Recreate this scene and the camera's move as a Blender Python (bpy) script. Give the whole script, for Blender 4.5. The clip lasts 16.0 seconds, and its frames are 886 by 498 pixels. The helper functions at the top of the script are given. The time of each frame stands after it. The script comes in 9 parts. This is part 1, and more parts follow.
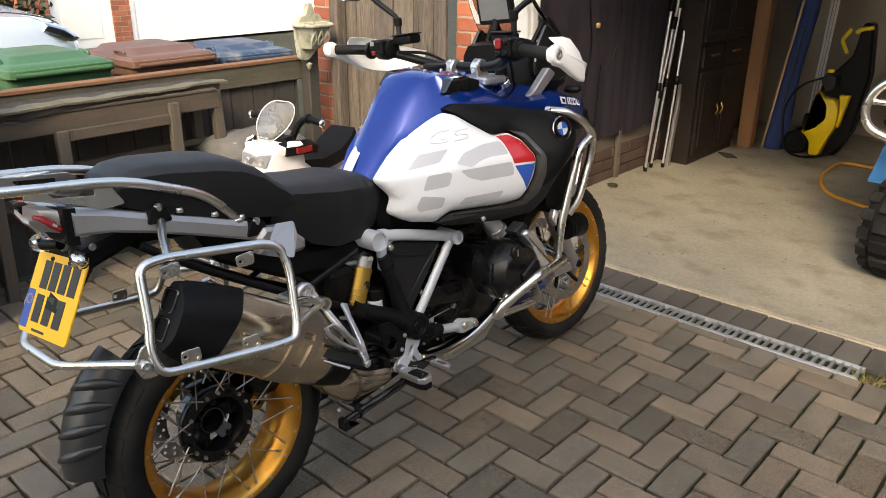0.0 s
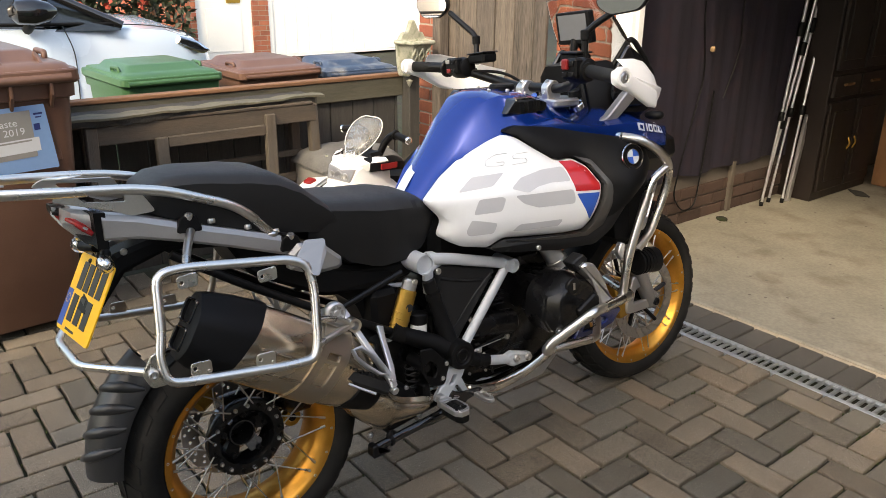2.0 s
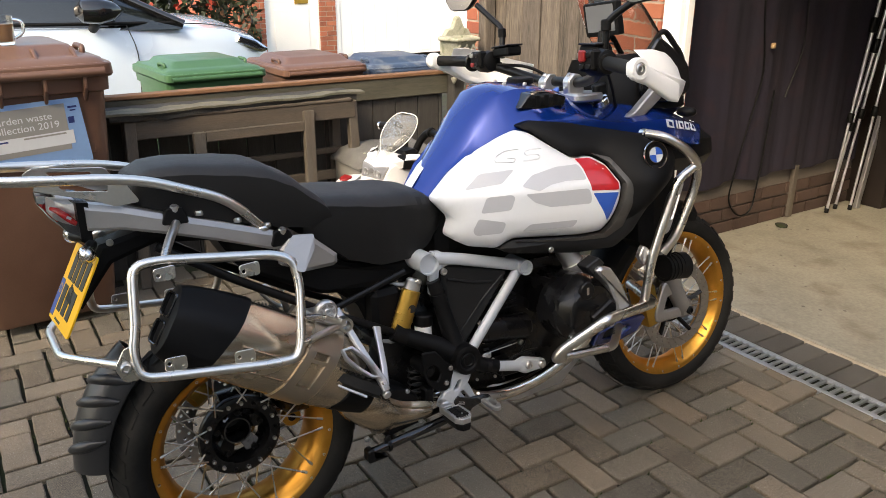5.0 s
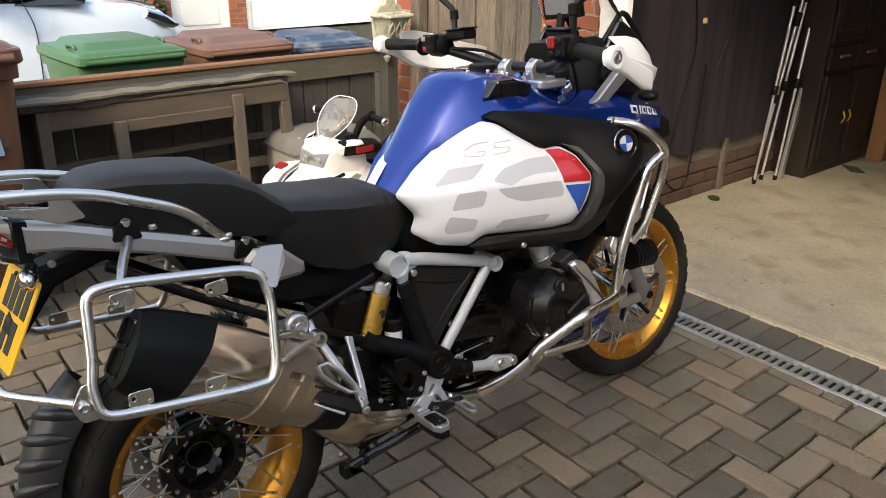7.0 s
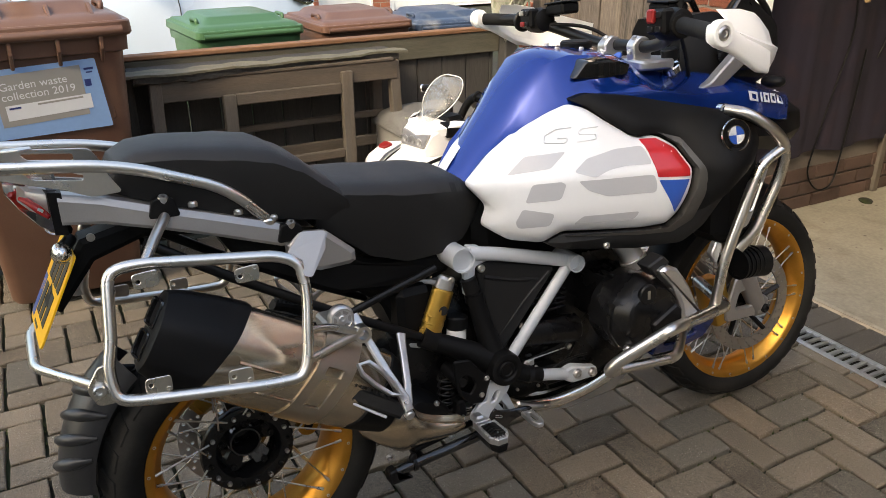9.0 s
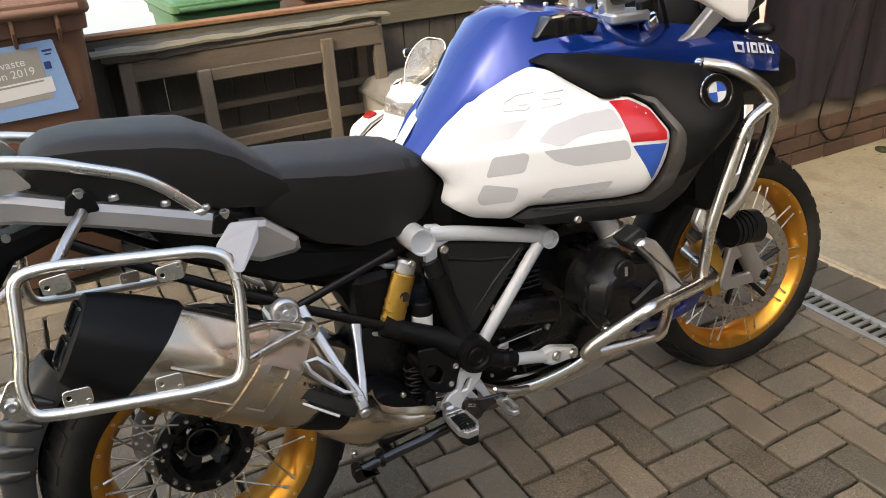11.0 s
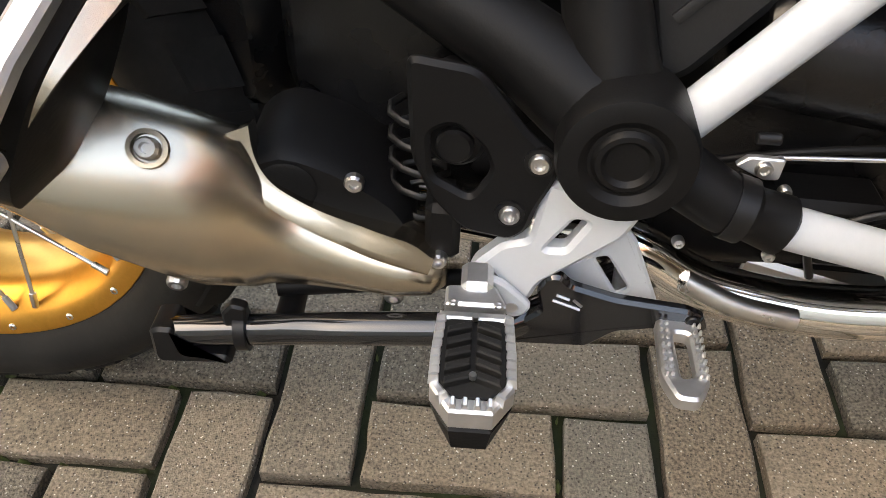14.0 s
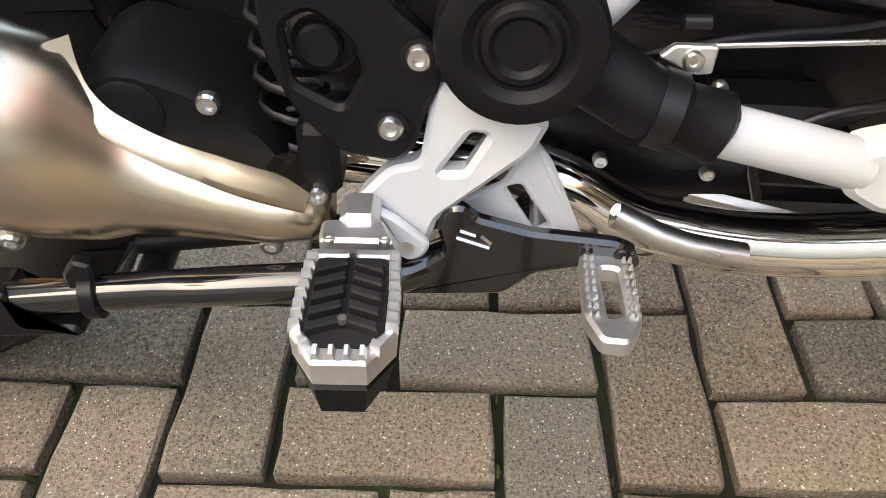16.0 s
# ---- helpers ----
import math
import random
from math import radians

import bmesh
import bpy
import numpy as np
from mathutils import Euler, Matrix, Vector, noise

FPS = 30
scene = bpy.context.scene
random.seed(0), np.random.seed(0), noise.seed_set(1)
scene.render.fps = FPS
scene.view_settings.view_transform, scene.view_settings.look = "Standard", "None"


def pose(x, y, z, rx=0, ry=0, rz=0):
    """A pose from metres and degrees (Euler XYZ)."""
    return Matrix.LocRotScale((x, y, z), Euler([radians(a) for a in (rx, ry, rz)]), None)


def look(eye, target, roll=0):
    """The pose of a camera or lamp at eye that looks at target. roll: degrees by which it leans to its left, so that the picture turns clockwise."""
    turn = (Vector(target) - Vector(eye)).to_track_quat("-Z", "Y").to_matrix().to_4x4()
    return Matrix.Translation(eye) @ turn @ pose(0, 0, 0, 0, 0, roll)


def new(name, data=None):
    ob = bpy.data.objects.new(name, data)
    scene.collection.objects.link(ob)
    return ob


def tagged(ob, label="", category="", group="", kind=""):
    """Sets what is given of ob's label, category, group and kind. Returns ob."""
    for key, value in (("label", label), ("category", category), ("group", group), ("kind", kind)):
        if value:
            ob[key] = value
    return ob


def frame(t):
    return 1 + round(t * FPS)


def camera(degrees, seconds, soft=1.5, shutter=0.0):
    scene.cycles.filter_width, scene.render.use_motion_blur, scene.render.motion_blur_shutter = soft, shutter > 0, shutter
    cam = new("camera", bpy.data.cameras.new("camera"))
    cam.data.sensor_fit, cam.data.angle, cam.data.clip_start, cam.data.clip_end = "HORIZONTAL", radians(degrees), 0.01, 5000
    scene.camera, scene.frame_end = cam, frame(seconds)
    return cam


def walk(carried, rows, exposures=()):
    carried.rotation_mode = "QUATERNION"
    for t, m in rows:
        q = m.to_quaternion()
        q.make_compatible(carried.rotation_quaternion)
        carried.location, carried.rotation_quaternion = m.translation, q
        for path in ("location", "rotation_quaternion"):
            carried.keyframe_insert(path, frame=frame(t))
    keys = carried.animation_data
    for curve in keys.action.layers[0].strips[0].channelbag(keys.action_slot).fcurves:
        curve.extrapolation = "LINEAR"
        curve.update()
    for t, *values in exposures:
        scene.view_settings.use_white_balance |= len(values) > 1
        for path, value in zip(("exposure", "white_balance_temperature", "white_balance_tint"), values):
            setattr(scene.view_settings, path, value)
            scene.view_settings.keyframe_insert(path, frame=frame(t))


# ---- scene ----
# ---- the camera and its walk ----
cam = camera(59.7, 16.0, soft=0.75)
ROWS = [
    (0, (1.601, -2.078, 1.479), (0.359, -0.694, 0.743), 0.4),
    (0.5, (1.594, -2.078, 1.479), (0.351, -0.695, 0.743), 0.8),
    (1, (1.591, -2.056, 1.482), (0.33, -0.684, 0.756), 0.1),
    (1.5, (1.626, -1.999, 1.477), (0.294, -0.679, 0.781), 0.3),
    (2, (1.68, -1.859, 1.466), (0.204, -0.7, 0.772), 0.7),
    (2.5, (1.723, -1.744, 1.447), (0.169, -0.696, 0.748), -0.1),
    (3, (1.743, -1.699, 1.444), (0.171, -0.665, 0.766), 0.4),
    (3.5, (1.731, -1.686, 1.44), (0.147, -0.671, 0.762), 0.2),
    (6, (1.701, -1.668, 1.43), (0.124, -0.654, 0.731), 0.2),
    (6.5, (1.646, -1.689, 1.438), (0.119, -0.618, 0.716), -0.0),
    (7, (1.536, -1.712, 1.462), (0.103, -0.542, 0.702), 0.4),
    (7.5, (1.466, -1.722, 1.459), (0.136, -0.45, 0.677), 1.4),
    (8, (1.441, -1.708, 1.454), (0.072, -0.478, 0.669), 1.0),
    (8.5, (1.456, -1.635, 1.439), (-0.064, -0.597, 0.656), -0.1),
    (9, (1.494, -1.485, 1.42), (-0.122, -0.619, 0.62), -0.4),
    (9.5, (1.538, -1.401, 1.41), (-0.075, -0.568, 0.57), -3.0),
    (9.7, (1.544, -1.386, 1.406), (-0.069, -0.553, 0.566), -3.9),
    (11.8, (1.301, -1.074, 1.392), (-0.305, -0.427, 0.39), -3.4),
    (12, (1.254, -0.982, 1.36), (-0.386, -0.528, 0.309), -3.4),
    (12.5, (1.042, -0.861, 1.262), (-0.535, -0.653, 0.05), -3.8),
    (13, (0.805, -0.8, 1.108), (-0.632, -0.741, -0.282), -3.4),
    (13.5, (0.643, -0.721, 0.883), (-0.752, -0.81, -0.547), 2.1),
    (14, (0.553, -0.708, 0.718), (-0.834, -0.808, -0.72), 0.7),
    (14.5, (0.527, -0.694, 0.632), (-0.863, -0.72, -0.805), 2.2),
    (15, (0.521, -0.687, 0.622), (-0.878, -0.671, -0.808), 2.3),
    (15.5, (0.52, -0.673, 0.62), (-0.883, -0.647, -0.805), 2.2),
    (16, (0.522, -0.657, 0.625), (-0.884, -0.693, -0.797), 0.2),
]
EXPOSURES = [(t, stops, warm, 8) for t, stops, warm in ((0.0, 1.95, 7800), (3.5, 1.9, 7800), (7.0, 1.9, 7800), (9.0, 1.85, 7900), (9.7, 2.0, 8100), (12.5, 2.3, 8700), (13.0, 2.4, 9300), (13.5, 2.55, 8900), (14.0, 3.2, 8600), (14.5, 3.35, 8600), (16.0, 3.5, 8700))]
walk(cam, [(t, look(eye, target, roll)) for t, eye, target, roll in ROWS], EXPOSURES)

# ---- world, sun and sky ----
SUN_EL, SUN_AZ = 40.0, 150.0          # elevation, and the compass heading (clockwise from +y) that the light comes from
world = bpy.data.worlds.new("sky")
scene.world = world
world.use_nodes = True
wn = world.node_tree.nodes
sky = wn.new("ShaderNodeTexSky")
sky.sky_type = "NISHITA"
sky.sun_disc = False
sky.sun_elevation = radians(SUN_EL)
sky.sun_rotation = radians(SUN_AZ)
sky.air_density, sky.dust_density, sky.ozone_density = 1.0, 3.0, 1.0
world.node_tree.links.new(sky.outputs[0], wn["Background"].inputs[0])
wn["Background"].inputs[1].default_value = 0.15
sun_data = bpy.data.lights.new("sun", "SUN")
sun_data.energy, sun_data.angle, sun_data.color = 0.68, radians(12), (1.0, 0.89, 0.74)
sun = new("sun", sun_data)
az, el = radians(SUN_AZ), radians(SUN_EL)
sun.matrix_world = look((math.sin(az) * math.cos(el) * 20, math.cos(az) * math.cos(el) * 20, math.sin(el) * 20), (0, 0, 0))

# ---- materials ----
def mat(name, color, rough=0.5, metal=0.0, var=0.12, scale=6.0, fine=60.0, bump=0.1, bump_scale=None, dist=0.002,
        rough_var=0.1, coat=0.0, tint=None, island=0.0, obj=0.0, spec=0.5, stretch=None, spots=None, stain=None, grain=2.0, pits=None):
    """Principled surface: broad stains and fine grain in the colour, uneven gloss, fine relief; obj / island vary piece by piece."""
    m = bpy.data.materials.new(name)
    m.use_nodes = True
    nt = m.node_tree
    N, L = nt.nodes, nt.links
    b = N["Principled BSDF"]
    b.inputs["Metallic"].default_value = metal
    b.inputs["Specular IOR Level"].default_value = spec
    b.inputs["Coat Weight"].default_value = coat
    b.inputs["Coat Roughness"].default_value = 0.04
    tc = N.new("ShaderNodeTexCoord")
    mp = N.new("ShaderNodeMapping")
    L.new(tc.outputs["Object"], mp.inputs[0])
    if stretch:
        mp.inputs["Scale"].default_value = stretch
    if obj:
        oi = N.new("ShaderNodeObjectInfo")
        sh = N.new("ShaderNodeVectorMath")
        sh.operation = "SCALE"
        sh.inputs[0].default_value = (7.3, 3.1, 5.7)
        L.new(oi.outputs["Random"], sh.inputs["Scale"])
        L.new(sh.outputs[0], mp.inputs["Location"])

    def noise_node(s, detail=4.0):
        n = N.new("ShaderNodeTexNoise")
        n.inputs["Scale"].default_value = s
        n.inputs["Detail"].default_value = detail
        L.new(mp.outputs[0], n.inputs["Vector"])
        return n.outputs["Fac"]

    def math_node(op, a, c):
        n = N.new("ShaderNodeMath")
        n.operation = op
        for i, v in enumerate((a, c)):
            if isinstance(v, (int, float)):
                n.inputs[i].default_value = v
            else:
                L.new(v, n.inputs[i])
        return n.outputs[0]

    def mix(fac, a, c):
        n = N.new("ShaderNodeMix")
        n.data_type = "RGBA"
        for i, v in ((0, fac), (6, a), (7, c)):
            if isinstance(v, (int, float)):
                n.inputs[i].default_value = v
            elif isinstance(v, tuple):
                n.inputs[i].default_value = (*v, 1)
            else:
                L.new(v, n.inputs[i])
        return n.outputs[2]

    big, small = noise_node(scale), noise_node(fine, 3.0)
    amount = math_node("ADD", math_node("MULTIPLY", math_node("SUBTRACT", big, 0.5), 3.2 * var), math_node("MULTIPLY", math_node("SUBTRACT", small, 0.5), grain * var))
    if obj:
        amount = math_node("ADD", amount, math_node("MULTIPLY", math_node("SUBTRACT", oi.outputs["Random"], 0.5), 2 * obj))
    if island:
        ge = N.new("ShaderNodeNewGeometry")
        amount = math_node("ADD", amount, math_node("MULTIPLY", math_node("SUBTRACT", ge.outputs["Random Per Island"], 0.5), 2 * island))
    gain = math_node("ADD", amount, 1.0)
    base = tuple(color)
    col = base
    if tint:
        ramp = N.new("ShaderNodeMapRange")
        ramp.inputs["From Min"].default_value, ramp.inputs["From Max"].default_value = 0.4, 0.62
        if obj:
            L.new(math_node("FRACT", math_node("MULTIPLY", oi.outputs["Random"], 7.77), 0.0), ramp.inputs["Value"])
            ramp.inputs["From Min"].default_value, ramp.inputs["From Max"].default_value = 0.0, 1.0
        elif island:
            L.new(math_node("FRACT", math_node("MULTIPLY", ge.outputs["Random Per Island"], 7.77), 0.0), ramp.inputs["Value"])
            ramp.inputs["From Min"].default_value, ramp.inputs["From Max"].default_value = 0.0, 1.0
        else:
            L.new(noise_node(scale * 0.6), ramp.inputs["Value"])
        col = mix(ramp.outputs[0], base, tuple(tint))
    if stain:
        rs = N.new("ShaderNodeMapRange")
        rs.inputs["From Min"].default_value, rs.inputs["From Max"].default_value = 0.52, 0.68
        L.new(noise_node(scale * 1.9, 6.0), rs.inputs["Value"])
        col = mix(rs.outputs[0], col, tuple(stain))
    if spots:
        vo = N.new("ShaderNodeTexVoronoi")
        vo.inputs["Scale"].default_value = spots[1]
        L.new(mp.outputs[0], vo.inputs["Vector"])
        sp = N.new("ShaderNodeMapRange")
        sp.inputs["From Min"].default_value, sp.inputs["From Max"].default_value = 0.20, 0.14
        L.new(vo.outputs["Distance"], sp.inputs["Value"])
        pick = math_node("GREATER_THAN", math_node("FRACT", math_node("MULTIPLY", vo.outputs["Color"], 3.7), 0.0), spots[2])
        col = mix(math_node("MULTIPLY", sp.outputs[0], pick), col, tuple(spots[0]))
    if pits:
        vp = N.new("ShaderNodeTexVoronoi")
        vp.inputs["Scale"].default_value = pits[1]
        L.new(mp.outputs[0], vp.inputs["Vector"])
        rp = N.new("ShaderNodeMapRange")
        rp.inputs["From Min"].default_value, rp.inputs["From Max"].default_value = 0.34, 0.2
        L.new(vp.outputs["Distance"], rp.inputs["Value"])
        pk = math_node("GREATER_THAN", math_node("FRACT", math_node("MULTIPLY", vp.outputs["Color"], 5.3), 0.0), pits[2])
        col = mix(math_node("MULTIPLY", rp.outputs[0], pk), col, tuple(pits[0]))
    sc = N.new("ShaderNodeVectorMath")
    sc.operation = "SCALE"
    if isinstance(col, tuple):
        sc.inputs[0].default_value = col
    else:
        L.new(col, sc.inputs[0])
    L.new(gain, sc.inputs["Scale"])
    L.new(sc.outputs[0], b.inputs["Base Color"])
    L.new(math_node("ADD", math_node("MULTIPLY", math_node("SUBTRACT", big, 0.5), 2 * rough_var), rough), b.inputs["Roughness"])
    if bump:
        bu = N.new("ShaderNodeBump")
        bu.inputs["Strength"].default_value = bump
        bu.inputs["Distance"].default_value = dist
        L.new(noise_node(bump_scale or fine, 5.0), bu.inputs["Height"])
        L.new(bu.outputs[0], b.inputs["Normal"])
    return m


def glass(name, color=(1, 1, 1), rough=0.02):
    m = bpy.data.materials.new(name)
    m.use_nodes = True
    b = m.node_tree.nodes["Principled BSDF"]
    b.inputs["Base Color"].default_value = (*color, 1)
    b.inputs["Roughness"].default_value = rough
    b.inputs["Transmission Weight"].default_value = 1.0
    b.inputs["IOR"].default_value = 1.45
    return m


M_PAVER = mat("paver", (0.2, 0.158, 0.112), 0.8, var=0.2, scale=9, fine=300, bump=1.0, bump_scale=600, dist=0.0026, obj=0.28, tint=(0.13, 0.118, 0.095), spots=((0.46, 0.43, 0.37), 185, 0.4), spec=0.4, grain=13.0, pits=((0.055, 0.046, 0.036), 260, 0.55))
M_PAVER_FAR = mat("paver_far", (0.2, 0.158, 0.112), 0.8, var=0.2, scale=9, fine=300, bump=1.0, bump_scale=600, dist=0.0026, island=0.28, tint=(0.13, 0.118, 0.095), spots=((0.46, 0.43, 0.37), 185, 0.4), spec=0.4, grain=13.0, pits=((0.055, 0.046, 0.036), 260, 0.55))
M_SOLDIER = mat("soldier_block", (0.085, 0.078, 0.068), 0.85, var=0.22, scale=8, fine=300, bump=1.0, bump_scale=600, dist=0.0026, obj=0.25, spots=((0.3, 0.28, 0.25), 150, 0.5), grain=11.0, pits=((0.03, 0.027, 0.022), 210, 0.45))
M_JOINT = mat("joint_sand", (0.013, 0.011, 0.008), 0.95, var=0.3, scale=12, fine=120, bump=0.8, dist=0.004, tint=(0.018, 0.026, 0.007))
M_CONCRETE = mat("concrete", (0.232, 0.214, 0.172), 0.8, var=0.28, scale=2.2, fine=70, bump=0.35, dist=0.002, stain=(0.175, 0.15, 0.115), spots=((0.12, 0.1, 0.085), 22, 0.9))
M_CONC_EDGE = mat("mortar_edge", (0.3, 0.25, 0.19), 0.9, var=0.3, scale=8, fine=60, bump=0.6, dist=0.005)
M_GALV = mat("galvanised", (0.5, 0.52, 0.53), 0.45, 0.85, var=0.15, scale=14, fine=90, bump=0.15)
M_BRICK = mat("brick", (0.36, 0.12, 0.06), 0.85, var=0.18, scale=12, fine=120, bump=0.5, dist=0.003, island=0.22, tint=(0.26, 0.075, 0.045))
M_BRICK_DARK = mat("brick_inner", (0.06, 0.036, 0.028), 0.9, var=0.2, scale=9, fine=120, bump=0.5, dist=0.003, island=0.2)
M_MORTAR = mat("mortar", (0.3, 0.25, 0.2), 0.95, var=0.2, scale=20, fine=150, bump=0.6)
M_BLOCKWORK = mat("blockwork", (0.1, 0.085, 0.072), 0.92, var=0.2, scale=5, fine=100, bump=0.6, dist=0.004, island=0.12)
M_WHITE_PAINT = mat("white_paint", (0.8, 0.8, 0.78), 0.4, var=0.03, scale=3, fine=40, bump=0.05)
M_TIMBER = mat("weathered_timber", (0.046, 0.042, 0.037), 0.85, var=0.28, scale=7, fine=55, bump=0.6, dist=0.003, island=0.22, stretch=(6, 6, 0.5), tint=(0.036, 0.037, 0.036))
M_TIMBER_X = mat("weathered_rail", (0.066, 0.06, 0.044), 0.85, var=0.3, scale=7, fine=55, bump=0.6, dist=0.003, island=0.2, stretch=(6, 0.5, 6), tint=(0.085, 0.09, 0.062))
M_TIMBER_TOP = mat("brown_rail_cap", (0.17, 0.085, 0.042), 0.8, var=0.28, scale=6, fine=50, bump=0.4, stretch=(6, 0.5, 6))
M_GATE = mat("gate_timber", (0.115, 0.094, 0.075), 0.85, var=0.42, scale=7, fine=45, bump=0.8, dist=0.003, obj=0.25, stretch=(7, 7, 0.35), tint=(0.075, 0.062, 0.052), grain=5.0)
M_BENCH = mat("bench_timber", (0.072, 0.059, 0.046), 0.8, var=0.25, scale=6, fine=60, bump=0.5, stretch=(5, 0.6, 5), tint=(0.08, 0.062, 0.045))
M_BENCH_LEG = mat("bench_leg_timber", (0.095, 0.082, 0.067), 0.8, var=0.22, scale=6, fine=60, bump=0.5, stretch=(5, 5, 0.6), tint=(0.1, 0.08, 0.06))
M_LEDGE = mat("mossy_board", (0.12, 0.108, 0.075), 0.9, var=0.3, scale=9, fine=70, bump=0.7, dist=0.004, stretch=(3, 0.7, 3), tint=(0.11, 0.105, 0.075))
M_FELT = mat("torn_felt", (0.035, 0.032, 0.028), 0.9, var=0.3, scale=9, fine=90, bump=0.8, dist=0.004)
M_BIN_BROWN = mat("brown_plastic", (0.105, 0.05, 0.032), 0.42, var=0.12, scale=4, fine=220, bump=0.12, rough_var=0.12, tint=(0.14, 0.075, 0.05))
M_BIN_GREEN = mat("green_plastic", (0.045, 0.12, 0.05), 0.42, var=0.12, scale=4, fine=220, bump=0.12, rough_var=0.12)
M_BIN_BLUE = mat("blue_grey_plastic", (0.03, 0.05, 0.09), 0.38, var=0.15, scale=4, fine=220, bump=0.12, stain=(0.16, 0.17, 0.18))
M_CAR = mat("car_paint", (0.5, 0.6, 0.72), 0.25, 0.0, var=0.02, scale=2, fine=300, bump=0, coat=1.0)
M_CAR_GLASS = mat("dark_glass", (0.012, 0.016, 0.018), 0.03, 0.0, var=0.05, bump=0, rough_var=0.0, spec=0.8)
M_BLACK_GLOSS = mat("gloss_black", (0.008, 0.008, 0.009), 0.1, var=0.1, scale=4, bump=0.0, rough_var=0.02, coat=0.6)
M_BLACK = mat("black_plastic", (0.0045, 0.0045, 0.0048), 0.48, spec=0.16, var=0.15, scale=9, fine=400, bump=0.25, dist=0.0006)
M_BLACK_SATIN = mat("satin_black_metal", (0.006, 0.006, 0.0065), 0.36, spec=0.25, var=0.15, scale=8, fine=300, bump=0.1, dist=0.0006)
M_ENGINE = mat("engine_black", (0.0045, 0.0045, 0.005), 0.27, 0.0, spec=0.38, var=0.2, scale=14, fine=300, bump=0.3, dist=0.0008)
M_GREY_PLASTIC = mat("dark_grey_plastic", (0.012, 0.0122, 0.013), 0.5, spec=0.3, var=0.12, scale=8, fine=500, bump=0.3, dist=0.0006)
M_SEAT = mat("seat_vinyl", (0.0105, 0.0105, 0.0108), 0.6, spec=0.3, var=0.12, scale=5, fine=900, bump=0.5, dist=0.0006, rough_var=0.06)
M_SEAT_TOP = mat("seat_vinyl_paler", (0.02, 0.02, 0.0205), 0.58, spec=0.35, var=0.12, scale=5, fine=900, bump=0.6, dist=0.0008, rough_var=0.06)
M_RUBBER = mat("tyre_rubber", (0.007, 0.007, 0.007), 0.72, spec=0.2, var=0.25, scale=10, fine=160, bump=0.3, dist=0.001, tint=(0.02, 0.019, 0.017))
M_BLUE = mat("blue_paint", (0.002, 0.032, 0.24), 0.13, 0.45, var=0.04, scale=3, fine=600, bump=0, rough_var=0.02, coat=0.6)
M_BLUE_DARK = mat("deep_blue_paint", (0.004, 0.016, 0.11), 0.22, 0.2, var=0.04, scale=3, fine=600, bump=0, rough_var=0.02, coat=1.0)
M_TANK_WHITE = mat("white_lacquer", (0.8, 0.815, 0.825), 0.3, 0.0, var=0.015, scale=3, fine=300, bump=0, rough_var=0.02, coat=0.7)
M_DECAL_GREY = mat("grey_decal", (0.5, 0.51, 0.53), 0.35, 0.0, var=0.03, scale=3, fine=300, bump=0, rough_var=0.02, coat=0.6)
M_DECAL_BLUE = mat("blue_decal", (0.02, 0.09, 0.42), 0.32, var=0.03, scale=3, bump=0, rough_var=0.02, coat=0.6)
M_DECAL_RED = mat("red_decal", (0.5, 0.012, 0.018), 0.32, var=0.03, scale=3, bump=0, rough_var=0.02, coat=0.6)
M_FRAME_WHITE = mat("frame_white", (0.5, 0.53, 0.56), 0.3, 0.1, var=0.03, scale=5, fine=250, bump=0.06, coat=0.3)
M_PANEL_GREY = mat("satin_panel_grey", (0.055, 0.052, 0.048), 0.36, 0.3, var=0.06, scale=6, fine=500, bump=0.1, dist=0.0004, rough_var=0.05)
M_STRAP = mat("matt_steel_band", (0.5, 0.44, 0.36), 0.36, 1.0, var=0.04, scale=5, fine=260, bump=0.08, dist=0.0003, rough_var=0.03)
M_HUGGER = mat("splash_guard_plastic", (0.021, 0.0215, 0.023), 0.36, spec=0.45, var=0.15, scale=8, fine=400, bump=0.2, dist=0.0006)
M_WHITE_PLASTIC = mat("white_plastic", (0.82, 0.81, 0.78), 0.32, var=0.03, scale=5, fine=300, bump=0.06)
M_GOLD = mat("gold_anodised", (0.62, 0.30, 0.055), 0.34, 0.9, var=0.1, scale=6, fine=260, bump=0.1, dist=0.0005, stain=(0.5, 0.23, 0.03))
M_GOLD_SHOCK = mat("gold_shock", (0.55, 0.33, 0.07), 0.36, 0.85, var=0.08, scale=6, fine=260, bump=0.06)
M_STEEL = mat("stainless_tube", (0.72, 0.69, 0.645), 0.28, 1.0, var=0.06, scale=7, fine=200, bump=0.1, dist=0.0004, rough_var=0.06)
M_CHROME = mat("chrome", (0.85, 0.83, 0.8), 0.07, 1.0, var=0.03, scale=6, bump=0.0, rough_var=0.03)
M_MUFFLER = mat("brushed_titanium", (0.55, 0.48, 0.385), 0.27, 1.0, var=0.025, scale=5, fine=260, bump=0.06, dist=0.0003, rough_var=0.015, stretch=(1, 3, 3))
M_ALU = mat("cast_aluminium", (0.6, 0.6, 0.6), 0.38, 0.9, var=0.08, scale=9, fine=260, bump=0.15, dist=0.0006)
M_ALU_PLATE = mat("anodised_plate", (0.66, 0.67, 0.68), 0.42, 0.9, var=0.05, scale=9, fine=260, bump=0.1, dist=0.0004)
